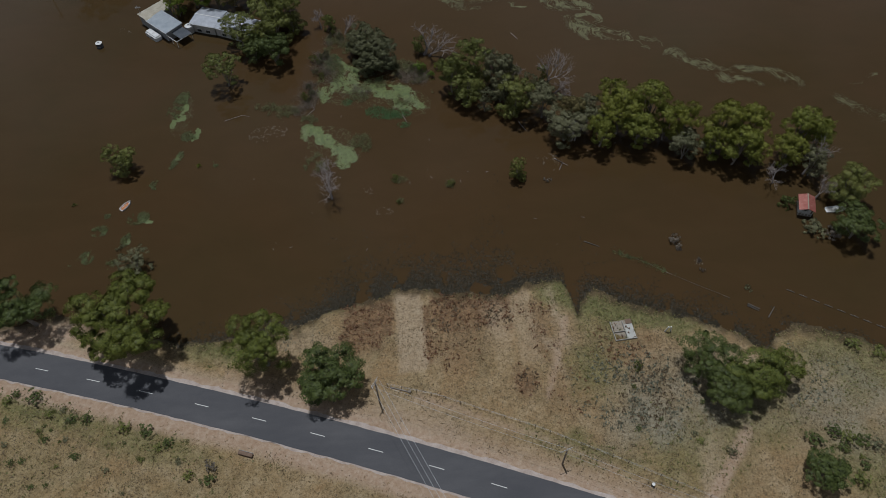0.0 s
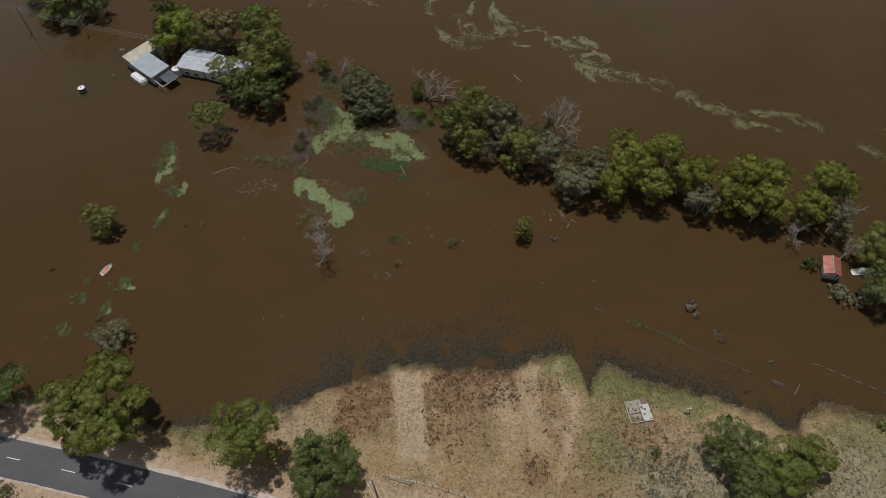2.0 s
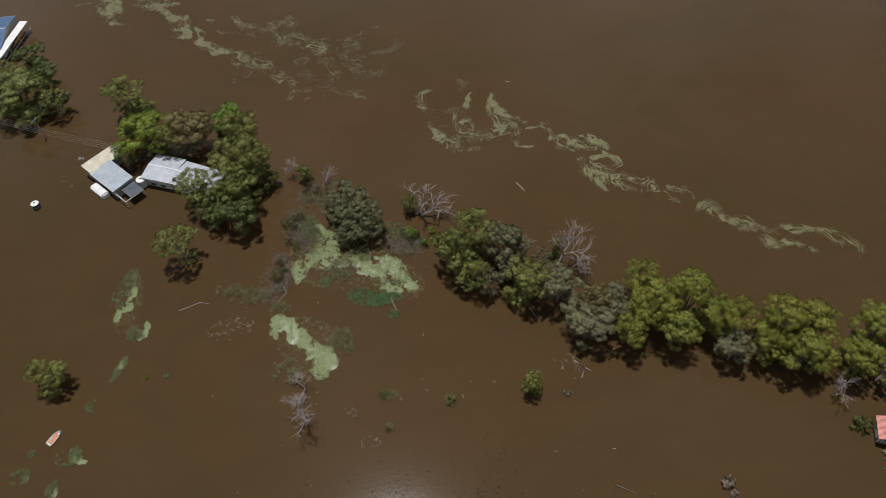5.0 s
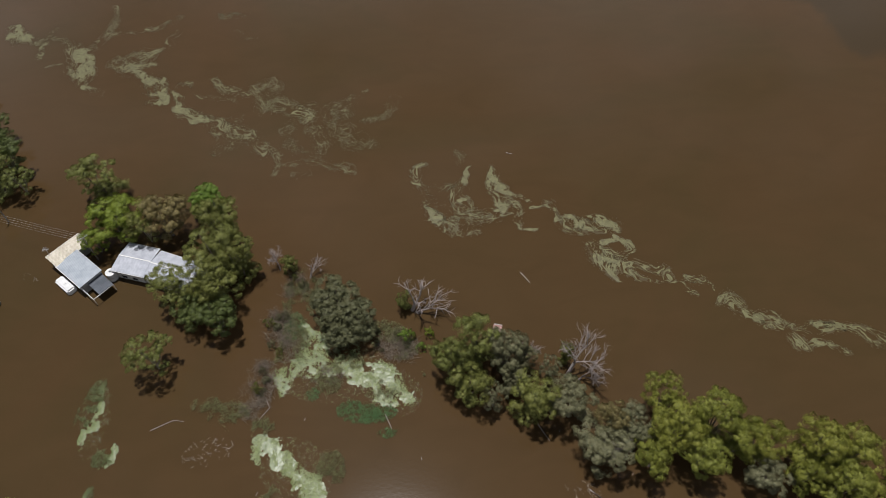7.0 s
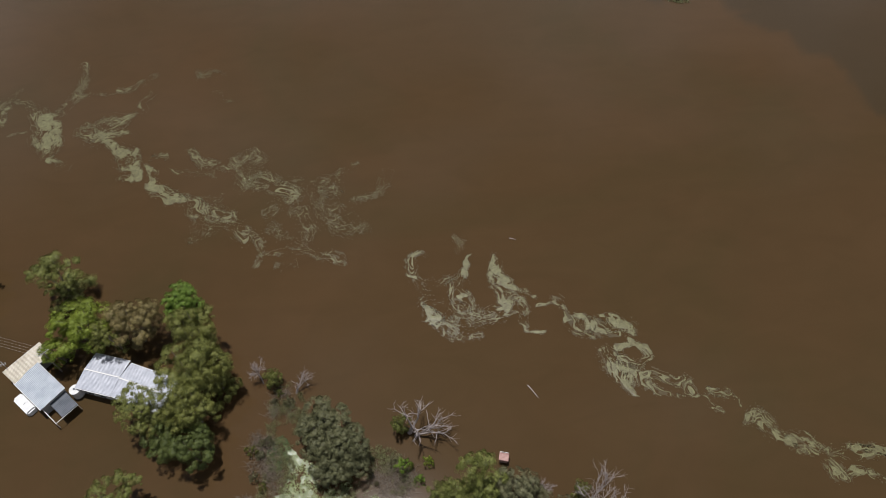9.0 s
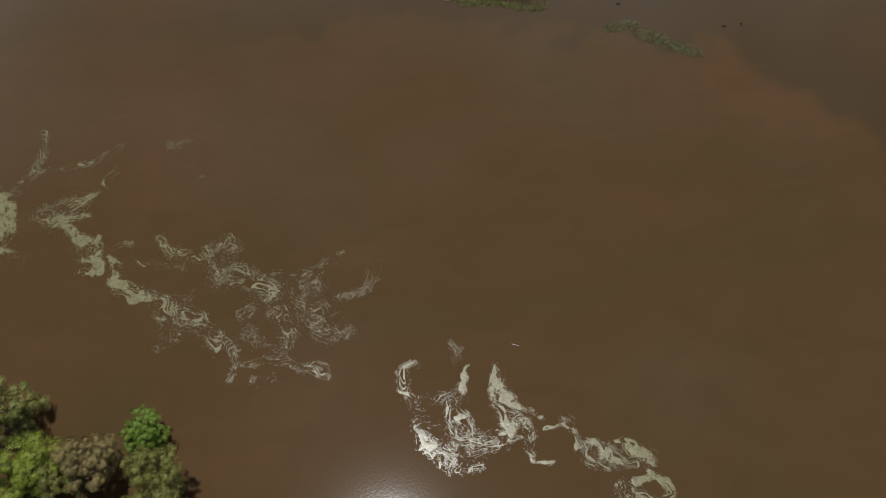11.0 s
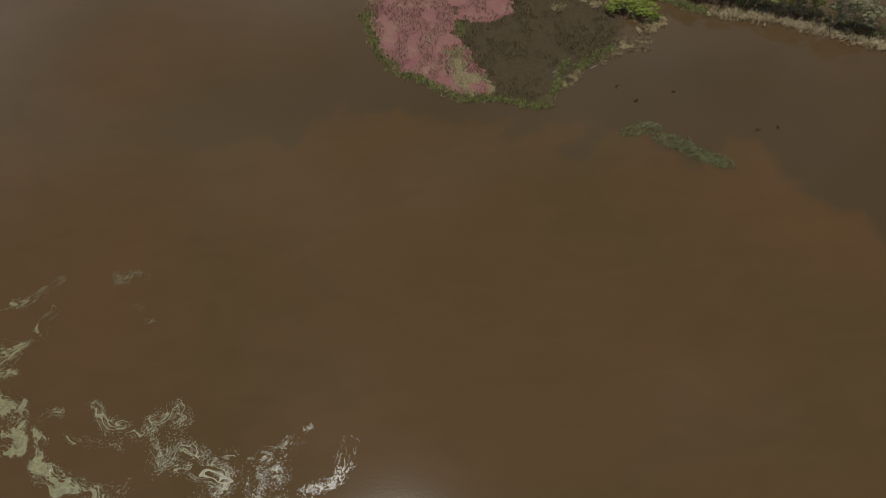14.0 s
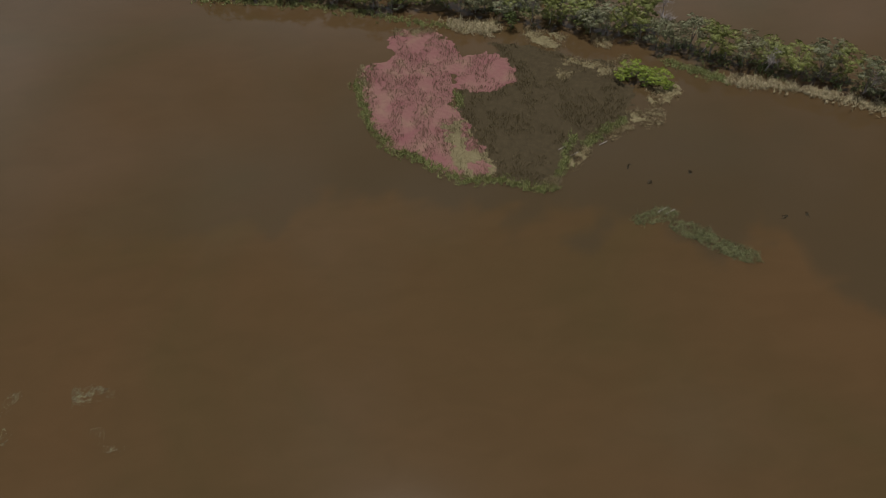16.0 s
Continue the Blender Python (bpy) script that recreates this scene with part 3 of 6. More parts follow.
def dead_tree(x, y, height, way, length, thick, seed, label, depth=3, spread=0.6):
    """A bare trunk with three main branches, each with its own twigs."""
    z0 = float(ground_z(x, y))
    ob = thing("dead_tree", pose(x, y, z0), label, "dead tree")
    gen = np.random.default_rng(seed)
    w, foot = np.array(way, float), np.array([0, 0, -0.2])
    top = np.array([w[0] * height * 0.3, w[1] * height * 0.3, height * 0.35 - z0 * 0.5])
    mid = (foot + top) / 2 + gen.normal(size=3) * 0.1
    np_mesh("trunk", *tube_arrays([foot, mid, top], [thick * 1.3, thick * 1.1, thick * 0.9], 8), DEADWOOD, ob, smooth=True)
    for _ in range(3):
        pieces = []
        branch_arrays(gen, top.copy(), w + gen.normal(size=3) * 0.45 + np.array([0, 0, 0.3]), length, thick * 0.6, depth, pieces, spread)
        np_mesh("branch", *join_arrays(pieces), DEADWOOD, ob)
    return ob


GUM = "olive-green gum tree standing in brown flood water"
tree(-64.1, 69.9, 10.6, 17.5, "wide", "road", 0, "gum_tree", "broad open olive-green gum tree shading the road", "tree", "roadside trees")
for i, (x, y, r, h) in enumerate([(-87.6, 76.6, 7.6, 14), (-36.4, 64.7, 6.8, 16.5)]):
    tree(x, y, r, h, ("spread", "tall")[i % 2], ("dark", "road")[i], i % 3, "gum_tree", "tall olive-green gum tree beside the road", "tree", "roadside trees")
tree(-23.4, 59.6, 7.4, 10.0, "round", "dark", 1, "shade_tree", "dense round dark-green tree at the road's edge", "tree", "roadside trees")
for i, (x, y, r, h) in enumerate([(50.7, 60.1, 6.0, 9.5), (58.9, 56.0, 6.2, 10), (53.6, 54.2, 5.6, 8), (64.8, 57.6, 4.2, 8)]):
    tree(x, y, r, h, "spread", ("dark", "road")[i % 2], i % 3, "paddock_tree", "spreading dark-green tree in the dry paddock", "tree", "paddock trees")
tree(67.1, 38.4, 4.2, 5.5, "round", "dark", 2, "shade_tree", "small dark-green tree among scrub in the paddock", "tree", "paddock trees")


def trees(rows, shape, leaf, seeds, name, label, group):
    for i, (x, y, r, h) in enumerate(rows):
        tree(x, y, r, h, shape, leaf, i % seeds, name, label, "tree", group)


# the flooded bank
trees([(9.6, 148.6, 5.6, 14.5), (4.3, 145.7, 4.9, 12.5), (8.0, 140.4, 4.8, 10.5), (20.6, 136.1, 5.6, 12), (95.5, 103.2, 5.6, 9)], "tall", "gum", 3, "gum_tree", GUM, "flooded bank trees")
trees([(15.7, 146.4, 4.9, 13), (19.6, 145.5, 2.9, 10), (27.2, 134.7, 4.9, 11), (16.7, 141.1, 3.4, 9), (37.7, 129.0, 4.4, 11), (32.1, 125.5, 6.2, 10.5), (60.4, 118.2, 4.4, 9)],
      "tall", "grey", 2, "river_gum", "grey-green river gum in the flooded bank", "flooded bank trees")
trees([(45.7, 127.5, 5.9, 14), (40.7, 123.2, 4.3, 11), (52.5, 127.7, 6.3, 15.5), (49.6, 122.4, 4.9, 11), (57.1, 124.7, 4.3, 12), (69.4, 121.6, 5.8, 14.5), (75.3, 120.2, 5.2, 14), (67.1, 117.6, 4.2, 11), (72.3, 115.5, 5.4, 12),
       (76.3, 114.4, 3.6, 9), (60.2, 123.3, 4.7, 13), (88.6, 118.9, 5.8, 14), (83.5, 113.5, 4.4, 11), (92.8, 118.2, 4.2, 11)],
      "tall", "olive", 3, "olive_gum", "yellow-olive gum tree in the flooded bank", "flooded bank trees")
trees([(45.0, 134.5, 4.9, 12)], "thin", "olive", 1, "thin_tree", "sparse olive gum with open limbs in the flood", "flooded bank trees")
trees([(-69.2, 90.4, 4.4, 5.5), (89.7, 110.8, 4.2, 9), (24.5, 143.0, 2.6, 8), (12.5, 137.6, 3.0, 8)], "thin", "grey", 2, "thin_tree", "sparse grey-green tree with open limbs in the flood", "flooded bank trees")
trees([(34.8, 130.7, 3.5, 11)], "tall", "rust", 1, "rusty_gum", "gum tree with dull rusty foliage in the flooded bank", "flooded bank trees")

# round the flooded house
trees([(-80.5, 201.9, 7.0, 13.5), (-47.2, 184.5, 6.5, 14.5), (-47.5, 176.5, 7.6, 14), (-42.3, 174.9, 5.2, 13), (-46.1, 168.3, 5.7, 12), (-52.2, 167.0, 4.4, 9),
       (-112.4, 207.5, 9.5, 13), (-122.5, 216.4, 7.1, 10), (-79.2, 121.1, 4.3, 8), (19.0, 113.4, 2.6, 6.5), (-31.3, 175.5, 2.1, 5), (-4.8, 162.8, 2.2, 6), (28.6, 146.5, 1.9, 8)], "tall", "gum", 3, "gum_tree", GUM, "flooded trees")
trees([(-45.1, 160.1, 5.0, 10), (-51.5, 162.8, 4.4, 8), (92.5, 92.0, 5.4, 8.5), (-114.8, 225.4, 5.3, 10), (-108.3, 214.5, 6.2, 11), ],
      "tall", "dark", 2, "flooded_tree", "dark-green tree standing in the flood", "flooded trees")
trees([(-73.0, 189.2, 7.3, 12), (-78.0, 184.7, 3.6, 8)], "tall", "bright", 2, "bright_gum", "bright yellow-green gum tree behind the flooded house", "flooded trees")
trees([(-56.5, 169.1, 6.2, 11.5), (-58.1, 151.7, 5.6, 11), (-66.5, 187.0, 5.0, 11), (-102.3, 206.0, 4.5, 9)], "thin", "gum", 1, "thin_tree", "sparse gum tree with open limbs in the flood", "flooded trees")
trees([(-61.1, 188.9, 6.3, 13)], "tall", "rust", 1, "rusty_gum", "gum tree with rusty brown foliage behind the house", "flooded trees")
tree(-52.9, 195.5, 5.0, 8, "round", "willow", 0, "willow", "bright green leafy tree at the river's edge", "tree", "flooded trees")
for i, (x, y, r, h) in enumerate([(-20.5, 162.3, 6.4, 9.0), (-15.3, 157.5, 5.6, 8.5), (-18.6, 155.2, 4.0, 6.5)]):
    tree(x, y, r, h, "round", "dense", i % 2, "dense_tree", "dense grey-green tree rising from green water weed", "tree", "dense trees")


# ---- floating weed, algae and reeds ----
def poly_distance(x, y, poly):
    """Signed distance to a closed outline, inside positive."""
    p = np.array(poly, float)
    best, inside = np.full(x.shape, 1e9), np.zeros(x.shape, bool)
    for (ax, ay), (bx, by) in zip(p, np.roll(p, -1, 0)):
        dx, dy = bx - ax, by - ay
        u = np.clip(((x - ax) * dx + (y - ay) * dy) / (dx * dx + dy * dy), 0, 1)
        best = np.minimum(best, np.hypot(x - ax - u * dx, y - ay - u * dy))
        inside ^= ((ay > y) != (by > y)) & (x < (bx - ax) * (y - ay) / (by - ay + 1e-12) + ax)
    return np.where(inside, best, -best)


def film_mesh(name, field, box, cell, mat, z=0.02, relief=0.0, parent=None, label=""):
    """A thin floating skin where field(x, y) > 0, with its rim drawn to the field's zero line."""
    xs, ys = np.arange(box[0], box[1], cell), np.arange(box[2], box[3], cell)
    X, Y = np.meshgrid(xs, ys)
    F = field(X, Y)
    on = F > 0
    keep = on[:-1, :-1] | on[1:, :-1] | on[:-1, 1:] | on[1:, 1:]
    gyv, gxv = np.gradient(F, cell)
    g2 = np.maximum(gxv ** 2 + gyv ** 2, 1e-6)
    shift = np.where(on, 0, -F / g2)
    sx, sy = shift * gxv, shift * gyv
    far = np.maximum(np.hypot(sx, sy) / (cell * 0.95), 1)
    X2, Y2 = X + sx / far, Y + sy / far
    Z = z + relief * np.clip(F, 0, 1) * (0.4 + fbm(X * 1.3, Y * 1.3, 77, 3)) if relief else np.full(X.shape, z)
    idx = np.arange(X.size).reshape(X.shape)
    q = np.stack([idx[:-1, :-1], idx[:-1, 1:], idx[1:, 1:], idx[1:, :-1]], -1)[keep]
    used, inv = np.unique(q, return_inverse=True)
    v = np.stack([X2.ravel()[used], Y2.ravel()[used], Z.ravel()[used]], -1)
    return np_mesh(name, v, inv.reshape(q.shape), mat, parent, label, smooth=True)


def film_material(name, a, b, c, rough=0.5, scale=1.2, spec=0.5):
    k = Nodes(name, rough, 0, spec)
    col = k.ramp(k.noise(scale, 5, 0.65, 0.4), (0.3, a), (0.55, b), (0.75, c))
    col = k.mix(k.span(k.noise(scale * 0.12, 3), 0.35, 0.65, 0, 0.5), col, k.mix(0.5, col, a))
    col = k.mix(k.span(k.noise(3.2, 5, 0.75), 0.46, 0.34, 0.0, 0.7), col, k.mix(0.6, col, tuple(c_ * 0.35 for c_ in a)))
    col = k.mix(k.span(k.noise(5.0, 5, 0.85), 0.4, 0.6, 0.8, 0.0), col, k.mix(0.55, col, tuple(c_ * 0.5 for c_ in a)))
    k.bump(k.noise(6, 4), 0.5, 0.05)
    return k.done(col)


k = Nodes("river_scum", 0.33, 0, 0.4)
scum_col = k.ramp(k.noise(0.7, 5, 0.65, 1.2), (0.32, (0.094, 0.08, 0.04)), (0.5, (0.145, 0.14, 0.064)), (0.68, (0.2, 0.197, 0.096)))
scum_col = k.mix(k.span(k.noise(4.0, 5, 0.8, 1.5), 0.52, 0.4, 0.0, 0.75), scum_col, (0.09, 0.072, 0.035))
k.bump(k.noise(6, 4), 0.3, 0.03)
SCUM = k.done(scum_col)
k = Nodes("thin_scum", 0.3, 0, 0.25)
SKIN = k.done(k.ramp(k.noise(1.1, 5, 0.7, 1.0), (0.3, (0.066, 0.046, 0.021)), (0.55, (0.077, 0.059, 0.029)), (0.75, (0.1, 0.085, 0.042))))
DUCKWEED = film_material("duckweed", (0.09, 0.12, 0.032), (0.15, 0.19, 0.056), (0.225, 0.26, 0.1), 0.36, 1.0, 0.55)
AZOLLA = film_material("azolla", (0.17, 0.068, 0.07), (0.195, 0.105, 0.086), (0.225, 0.165, 0.1), 0.9, 0.13, 0.1)
STRAW = film_material("reed_litter", (0.12, 0.095, 0.05), (0.18, 0.15, 0.08), (0.25, 0.215, 0.125), 0.9, 0.8, 0.1)
MUDBED = film_material("sodden_litter", (0.04, 0.03, 0.016), (0.06, 0.045, 0.024), (0.08, 0.06, 0.034), 0.9, 0.7, 0.08)
TUFT_DRY = leaf_material("dry_tufts", (0.16, 0.11, 0.052), (0.34, 0.25, 0.13), (0.42, 0.33, 0.2))
TUFT_DARK = leaf_material("dark_tufts", (0.06, 0.048, 0.03), (0.16, 0.12, 0.075))
TUFT_GREEN = leaf_material("green_tufts", (0.07, 0.075, 0.025), (0.2, 0.19, 0.07))
TUFT_RUST = leaf_material("rust_tufts", (0.06, 0.03, 0.018), (0.2, 0.105, 0.055))
PAD = leaf_material("drowned_tufts", (0.016, 0.014, 0.008), (0.04, 0.034, 0.02), (0.07, 0.058, 0.036), 0.45, 0.2)
REED = leaf_material("reeds", (0.12, 0.095, 0.05), (0.27, 0.21, 0.115), (0.36, 0.29, 0.19))
REED_GREEN = leaf_material("green_reeds", (0.07, 0.085, 0.026), (0.22, 0.24, 0.085), (0.3, 0.29, 0.14))
WEED = leaf_material("water_weed", (0.05, 0.066, 0.022), (0.16, 0.185, 0.07), (0.25, 0.26, 0.13), 0.42, 0.45)


def rounded(path):
    """An open line with its corners rounded off twice."""
    p = np.array(path, float)
    for _ in range(2):
        q = np.empty((2 * len(p), p.shape[1]))
        q[0], q[-1] = p[0], p[-1]
        q[1:-1:2], q[2:-1:2] = p[:-1] * 0.75 + p[1:] * 0.25, p[:-1] * 0.25 + p[1:] * 0.75
        p = q
    return p


def ribbon_place(x, y, path):
    """How far along a line a place lies, how far to its side in half-widths, and that half-width."""
    at, best = 0.0, np.full(x.shape, 1e9)
    along_it, side, wide = np.zeros(x.shape), np.full(x.shape, 9.0), np.ones(x.shape)
    for (ax, ay, aw), (bx, by, bw) in zip(path[:-1], path[1:]):
        dx, dy = bx - ax, by - ay
        long = math.hypot(dx, dy)
        if long < 1e-6:
            continue
        u = np.clip(((x - ax) * dx + (y - ay) * dy) / long ** 2, 0, 1)
        w = aw + u * (bw - aw)
        d = np.hypot(x - ax - u * dx, y - ay - u * dy) / w
        near = d < best
        turn = np.sign(dx * (y - ay) - dy * (x - ax))
        best = np.where(near, d, best)
        along_it, side, wide = np.where(near, at + u * long, along_it), np.where(near, d * turn, side), np.where(near, w, wide)
        at += long
    return along_it, side, wide


# share of the water covered in the middle of a streak
SCUM_KINDS = {"dense": 0.9, "mid": 0.5, "thin": 0.22, "faint": 0.12}
scum_count = itertools.count(3)


def scum(label, kind, *paths):
    """Algae drawn out along lines and folded by eddies: bright marbled threads over a dim, finer skin."""
    seed = 7 * next(scum_count)
    cover = SCUM_KINDS[kind]
    lines = [rounded(q) for q in paths]
    every = np.concatenate(lines)
    pad = 2.2 * every[:, 2].max() + 1.5
    box = (every[:, 0].min() - pad, every[:, 0].max() + pad, every[:, 1].min() - pad, every[:, 1].max() + pad)

    def threads(share, across, levels, reach):
        def field(x, y):
            wx, wy = x, y
            for size, far, o in ((0.13, 1.5, 1), (0.34, 1.0, 2), (0.75, 0.42, 3)):
                wx, wy = wx + 2 * far * (fbm(wx * size, wy * size, seed + 10 * o, 2) - 0.5), wy + 2 * far * (fbm(wx * size + 31, wy * size, seed + 10 * o + 5, 2) - 0.5)
            patchy = np.clip((fbm(x * 0.3, y * 0.3, seed + 60, 3) - 0.3) * 3.4, 0.1, 1.35)
            torn = 0.8 + 0.6 * (fbm(x * 0.9, y * 0.9, seed + 61, 2) - 0.3)
            total = np.full(x.shape, -1.0)
            for i, line in enumerate(lines):
                s_at, t_at, w_at = ribbon_place(wx, wy, line)
                level = fbm(s_at * 0.11 + 9 * i, t_at * w_at * across, seed + 3, 2) * levels
                vein = 1 - np.abs(2 * (level - np.floor(level)) - 1)
                edge = np.clip(1.2 - np.abs(t_at / reach) ** 1.3 * 0.85, 0, 1) * (np.abs(t_at) < 1.7 * reach)
                total = np.maximum(total, vein - 1 + share * edge * patchy * torn)
            return total
        return field

    ob = film_mesh("algae_streak", threads(cover, 0.55, 10, 1.0), box, 0.115, SCUM, 0.03, 0.02)
    film_mesh("thin_skin", threads(min(0.6, 0.14 + 0.7 * cover), 0.75, 13, 1.3), box, 0.13, SKIN, 0.014, 0.0, ob, "dim thin skin of algae")
    return tagged(ob, label, "algae scum", "drifting algae", kind="stuff")


# half-width is the third number of each corner
CURL = "pale curled streak of algae drifting on brown water"
THICK = "thick swirled streak of pale algae on brown water"
FEATHER = "thin feathery swirls of algae on brown water"
PATCH = "swirled patch of pale algae on brown water"
SMALL = "small swirl of algae on brown water"
LONG = "long thin streak of pale algae on brown water"
scum(PATCH, "dense", [(-130.1, 276.1, 1.2), (-129.3, 283.7, 2), (-126.9, 275.1, 2.4), (-121.8, 274, 1.6), (-116.3, 272.2, 1)], [(-117.2, 270.8, 0.8), (-115.3, 263.1, 0.5)])
scum(PATCH, "dense", [(-110.2, 271, 1.5), (-105.9, 267.9, 2.4), (-102.8, 261.6, 3), (-101.9, 256.4, 3), (-99.7, 251.3, 1.6), (-98.3, 248.1, 0.9)], [(-100.6, 264.4, 1.2), (-97.5, 257.1, 1.4), (-97.4, 252, 1)])
scum(FEATHER, "thin", [(-103.3, 265.4, 1.5), (-100.5, 269, 1.6), (-97.2, 273.9, 1.5), (-96.2, 280.2, 1.5), (-98.2, 288.9, 1)], [(-95.2, 274.4, 0.9), (-86.7, 275.3, 1), (-80.4, 277.2, 1.6), (-76, 281.2, 1.2)], [(-75.3, 273.3, 1), (-76.5, 267.5, 1.2)], [(-119, 271.9, 1.2), (-114.8, 275.4, 1.3), (-114.6, 280.8, 1)], [(-114.1, 275.4, 0.6), (-110.1, 272.5, 0.8)], [(-98.8, 248.4, 0.8), (-92.8, 244.6, 1.2)], [(-112.6, 260.3, 0.5), (-108, 262.1, 0.6)])
scum(THICK, "mid", [(-90.9, 259, 2.2), (-87.1, 255.8, 3), (-85.9, 259.9, 3.4), (-83.2, 262.4, 3), (-79.2, 264.4, 1.2)], [(-84.4, 257, 2), (-79, 257.5, 1)])
scum(THICK, "dense", [(-85.5, 254.3, 1.2), (-81, 250.3, 1.8), (-77.6, 248.2, 3.4), (-75.9, 245.1, 2.2), (-72.1, 240.1, 1.2)], [(-75.9, 247.2, 1.2), (-74.6, 250.8, 0.6)], [(-77.3, 241, 0.8), (-74, 239.6, 1), (-71.7, 239.6, 0.8)])
scum(THICK, "dense", [(-71.5, 244.4, 0.5), (-68.9, 241.4, 0.9), (-69, 236.9, 1.3), (-65.9, 234.6, 1.9), (-62.9, 231.5, 2), (-59.5, 230.8, 1.5)])
scum(THICK, "mid", [(-60.1, 230.8, 1.5), (-56.1, 228.5, 1.7), (-54.1, 224.1, 2.1), (-51.2, 220.9, 2.4), (-47.7, 220.9, 1.5)], [(-50.9, 220.5, 1.4), (-54.4, 217.4, 1)], [(-52.2, 226.2, 1.4), (-48.2, 225.4, 1.8), (-46.4, 222.3, 1.9), (-44.5, 219.1, 1.8), (-41.3, 215.2, 1.4)])
scum(FEATHER, "thin", [(-56.2, 231.2, 1.2), (-53.7, 228.6, 1.2)], [(-51, 230.3, 0.7), (-49, 232.1, 0.7)], [(-40, 216.2, 0.9), (-38.2, 211.6, 1), (-38.7, 208.1, 0.8)], [(-70.5, 245.6, 0.8), (-66.9, 246.7, 1.2)], [(-63.8, 241.7, 0.8), (-57.5, 240.7, 1), (-51.2, 238.8, 1)])
scum(FEATHER, "thin", [(-59.4, 248.1, 1.2), (-55.9, 243.5, 1.6), (-51.7, 242.2, 1.6), (-48.5, 240.2, 1.4), (-46.7, 243, 1.4), (-44.1, 244.9, 1.6), (-42.7, 246.5, 1)], [(-41.9, 247.3, 1), (-40, 243.2, 1.5), (-41, 237.4, 2.4), (-43.8, 235.2, 2), (-41.4, 232.2, 1.2), (-38.2, 232.6, 1)], [(-44.7, 241.5, 1.4), (-44.3, 234, 1.6)])
scum(FEATHER, "thin", [(-39.6, 235.6, 2.4), (-34.2, 232.7, 2.6), (-28.9, 231.7, 3), (-24.5, 231.3, 3), (-20.9, 233, 3), (-18, 236.6, 1.2), (-13.8, 238.9, 0.8)], [(-19.7, 230.8, 2.4), (-22.9, 228, 2)], [(-30.3, 229.3, 2), (-32.4, 228.1, 1)])
scum(FEATHER, "faint", [(-36.9, 223.6, 1.4), (-32.6, 226.6, 1.8)], [(-35.4, 218.4, 2), (-30.7, 215.3, 1.6), (-27.8, 213.6, 1.2)], [(-28.6, 224.3, 2), (-25.5, 219.3, 2), (-26, 214.8, 1.4)], [(-23.5, 228.6, 2), (-19.8, 222.5, 3), (-15.5, 217.4, 3), (-11.2, 216.7, 1.5)], [(-12.6, 226.2, 1.4), (-9.1, 227, 1.4), (-5.1, 231.4, 1.6), (-6.8, 235.2, 1.2)])
scum(FEATHER, "thin", [(-37.2, 209.3, 0.8), (-33.4, 210.3, 1), (-29, 210.6, 1.4), (-23.7, 209.2, 1), (-20.4, 208.2, 1.2), (-17.3, 205.7, 0.9)], [(-34.5, 206.1, 0.9), (-29.7, 206.5, 0.8)])
scum(SMALL, "faint", [(-61.1, 282.2, 1.2), (-59, 279.4, 1.2), (-58.6, 282, 1.2), (-54.4, 281, 0.8)], [(-54.1, 272.6, 1), (-51.7, 268.8, 1.2), (-49.2, 267.6, 0.6)])
scum(CURL, "mid", [(1.3, 207, 0.8), (-0.8, 205.9, 1.2), (-1, 202.5, 1.3), (0.1, 199.2, 1.3), (1.1, 196.5, 1.1), (2.7, 196.4, 0.6)], [(1.4, 194, 0.6), (1.7, 191.2, 0.7)])
scum(CURL, "dense", [(2.4, 190.8, 0.9), (3.3, 189.5, 1.3), (3.8, 188, 1), (3.1, 186.6, 0.5)])
scum(CURL, "thin", [(4.6, 187.3, 0.8), (5.7, 185.4, 1), (7.4, 184.1, 0.8)], [(7.9, 183.2, 0.8), (13.6, 183, 0.7)], [(9.7, 211.7, 1), (12.6, 209.8, 1.2), (10.6, 207.6, 1)], [(2.1, 197.8, 1.2), (6.2, 199.1, 1), (9.3, 199.6, 0.8)])
scum(CURL, "dense", [(12.8, 206.3, 0.3), (12.6, 202.6, 0.5), (11.8, 199.7, 1), (10.4, 197.9, 1.5), (10.2, 194.7, 1.6), (11.2, 191.8, 1.3), (11, 189.9, 0.5)])
scum(CURL, "dense", [(18.8, 203.7, 0.7), (17.6, 200.5, 0.8), (18.1, 196.7, 0.9), (19.3, 194.2, 1), (19.8, 190, 0.8)], [(19.3, 203.3, 1), (20.1, 200.6, 1.1), (21.2, 198.8, 1.2), (21.3, 196.2, 1.1), (22.9, 193.9, 1), (26.7, 192.7, 0.35)])
scum(CURL, "mid", [(19.4, 193.9, 1.2), (21.8, 192.1, 1.2), (23.5, 190.4, 1.3), (23.9, 187.9, 0.9), (24.1, 185.5, 0.5), (25.3, 183.4, 0.4), (27.7, 182.6, 0.3)], [(17, 190.2, 0.9), (20.2, 189.9, 1)])
scum(CURL, "mid", [(8.9, 189.8, 0.6), (11.6, 188.8, 0.7), (14.9, 189.2, 1), (18, 188.2, 0.7), (22.1, 188.1, 0.6)])
scum(CURL, "thin", [(1.8, 193.2, 1.4), (5.1, 191.2, 2), (8.8, 189.2, 2.4), (13.1, 188, 2.2), (18.1, 188, 1.4)], [(2.7, 188.7, 1.2), (5.8, 186.7, 1.6), (8.4, 185.4, 1.5)])
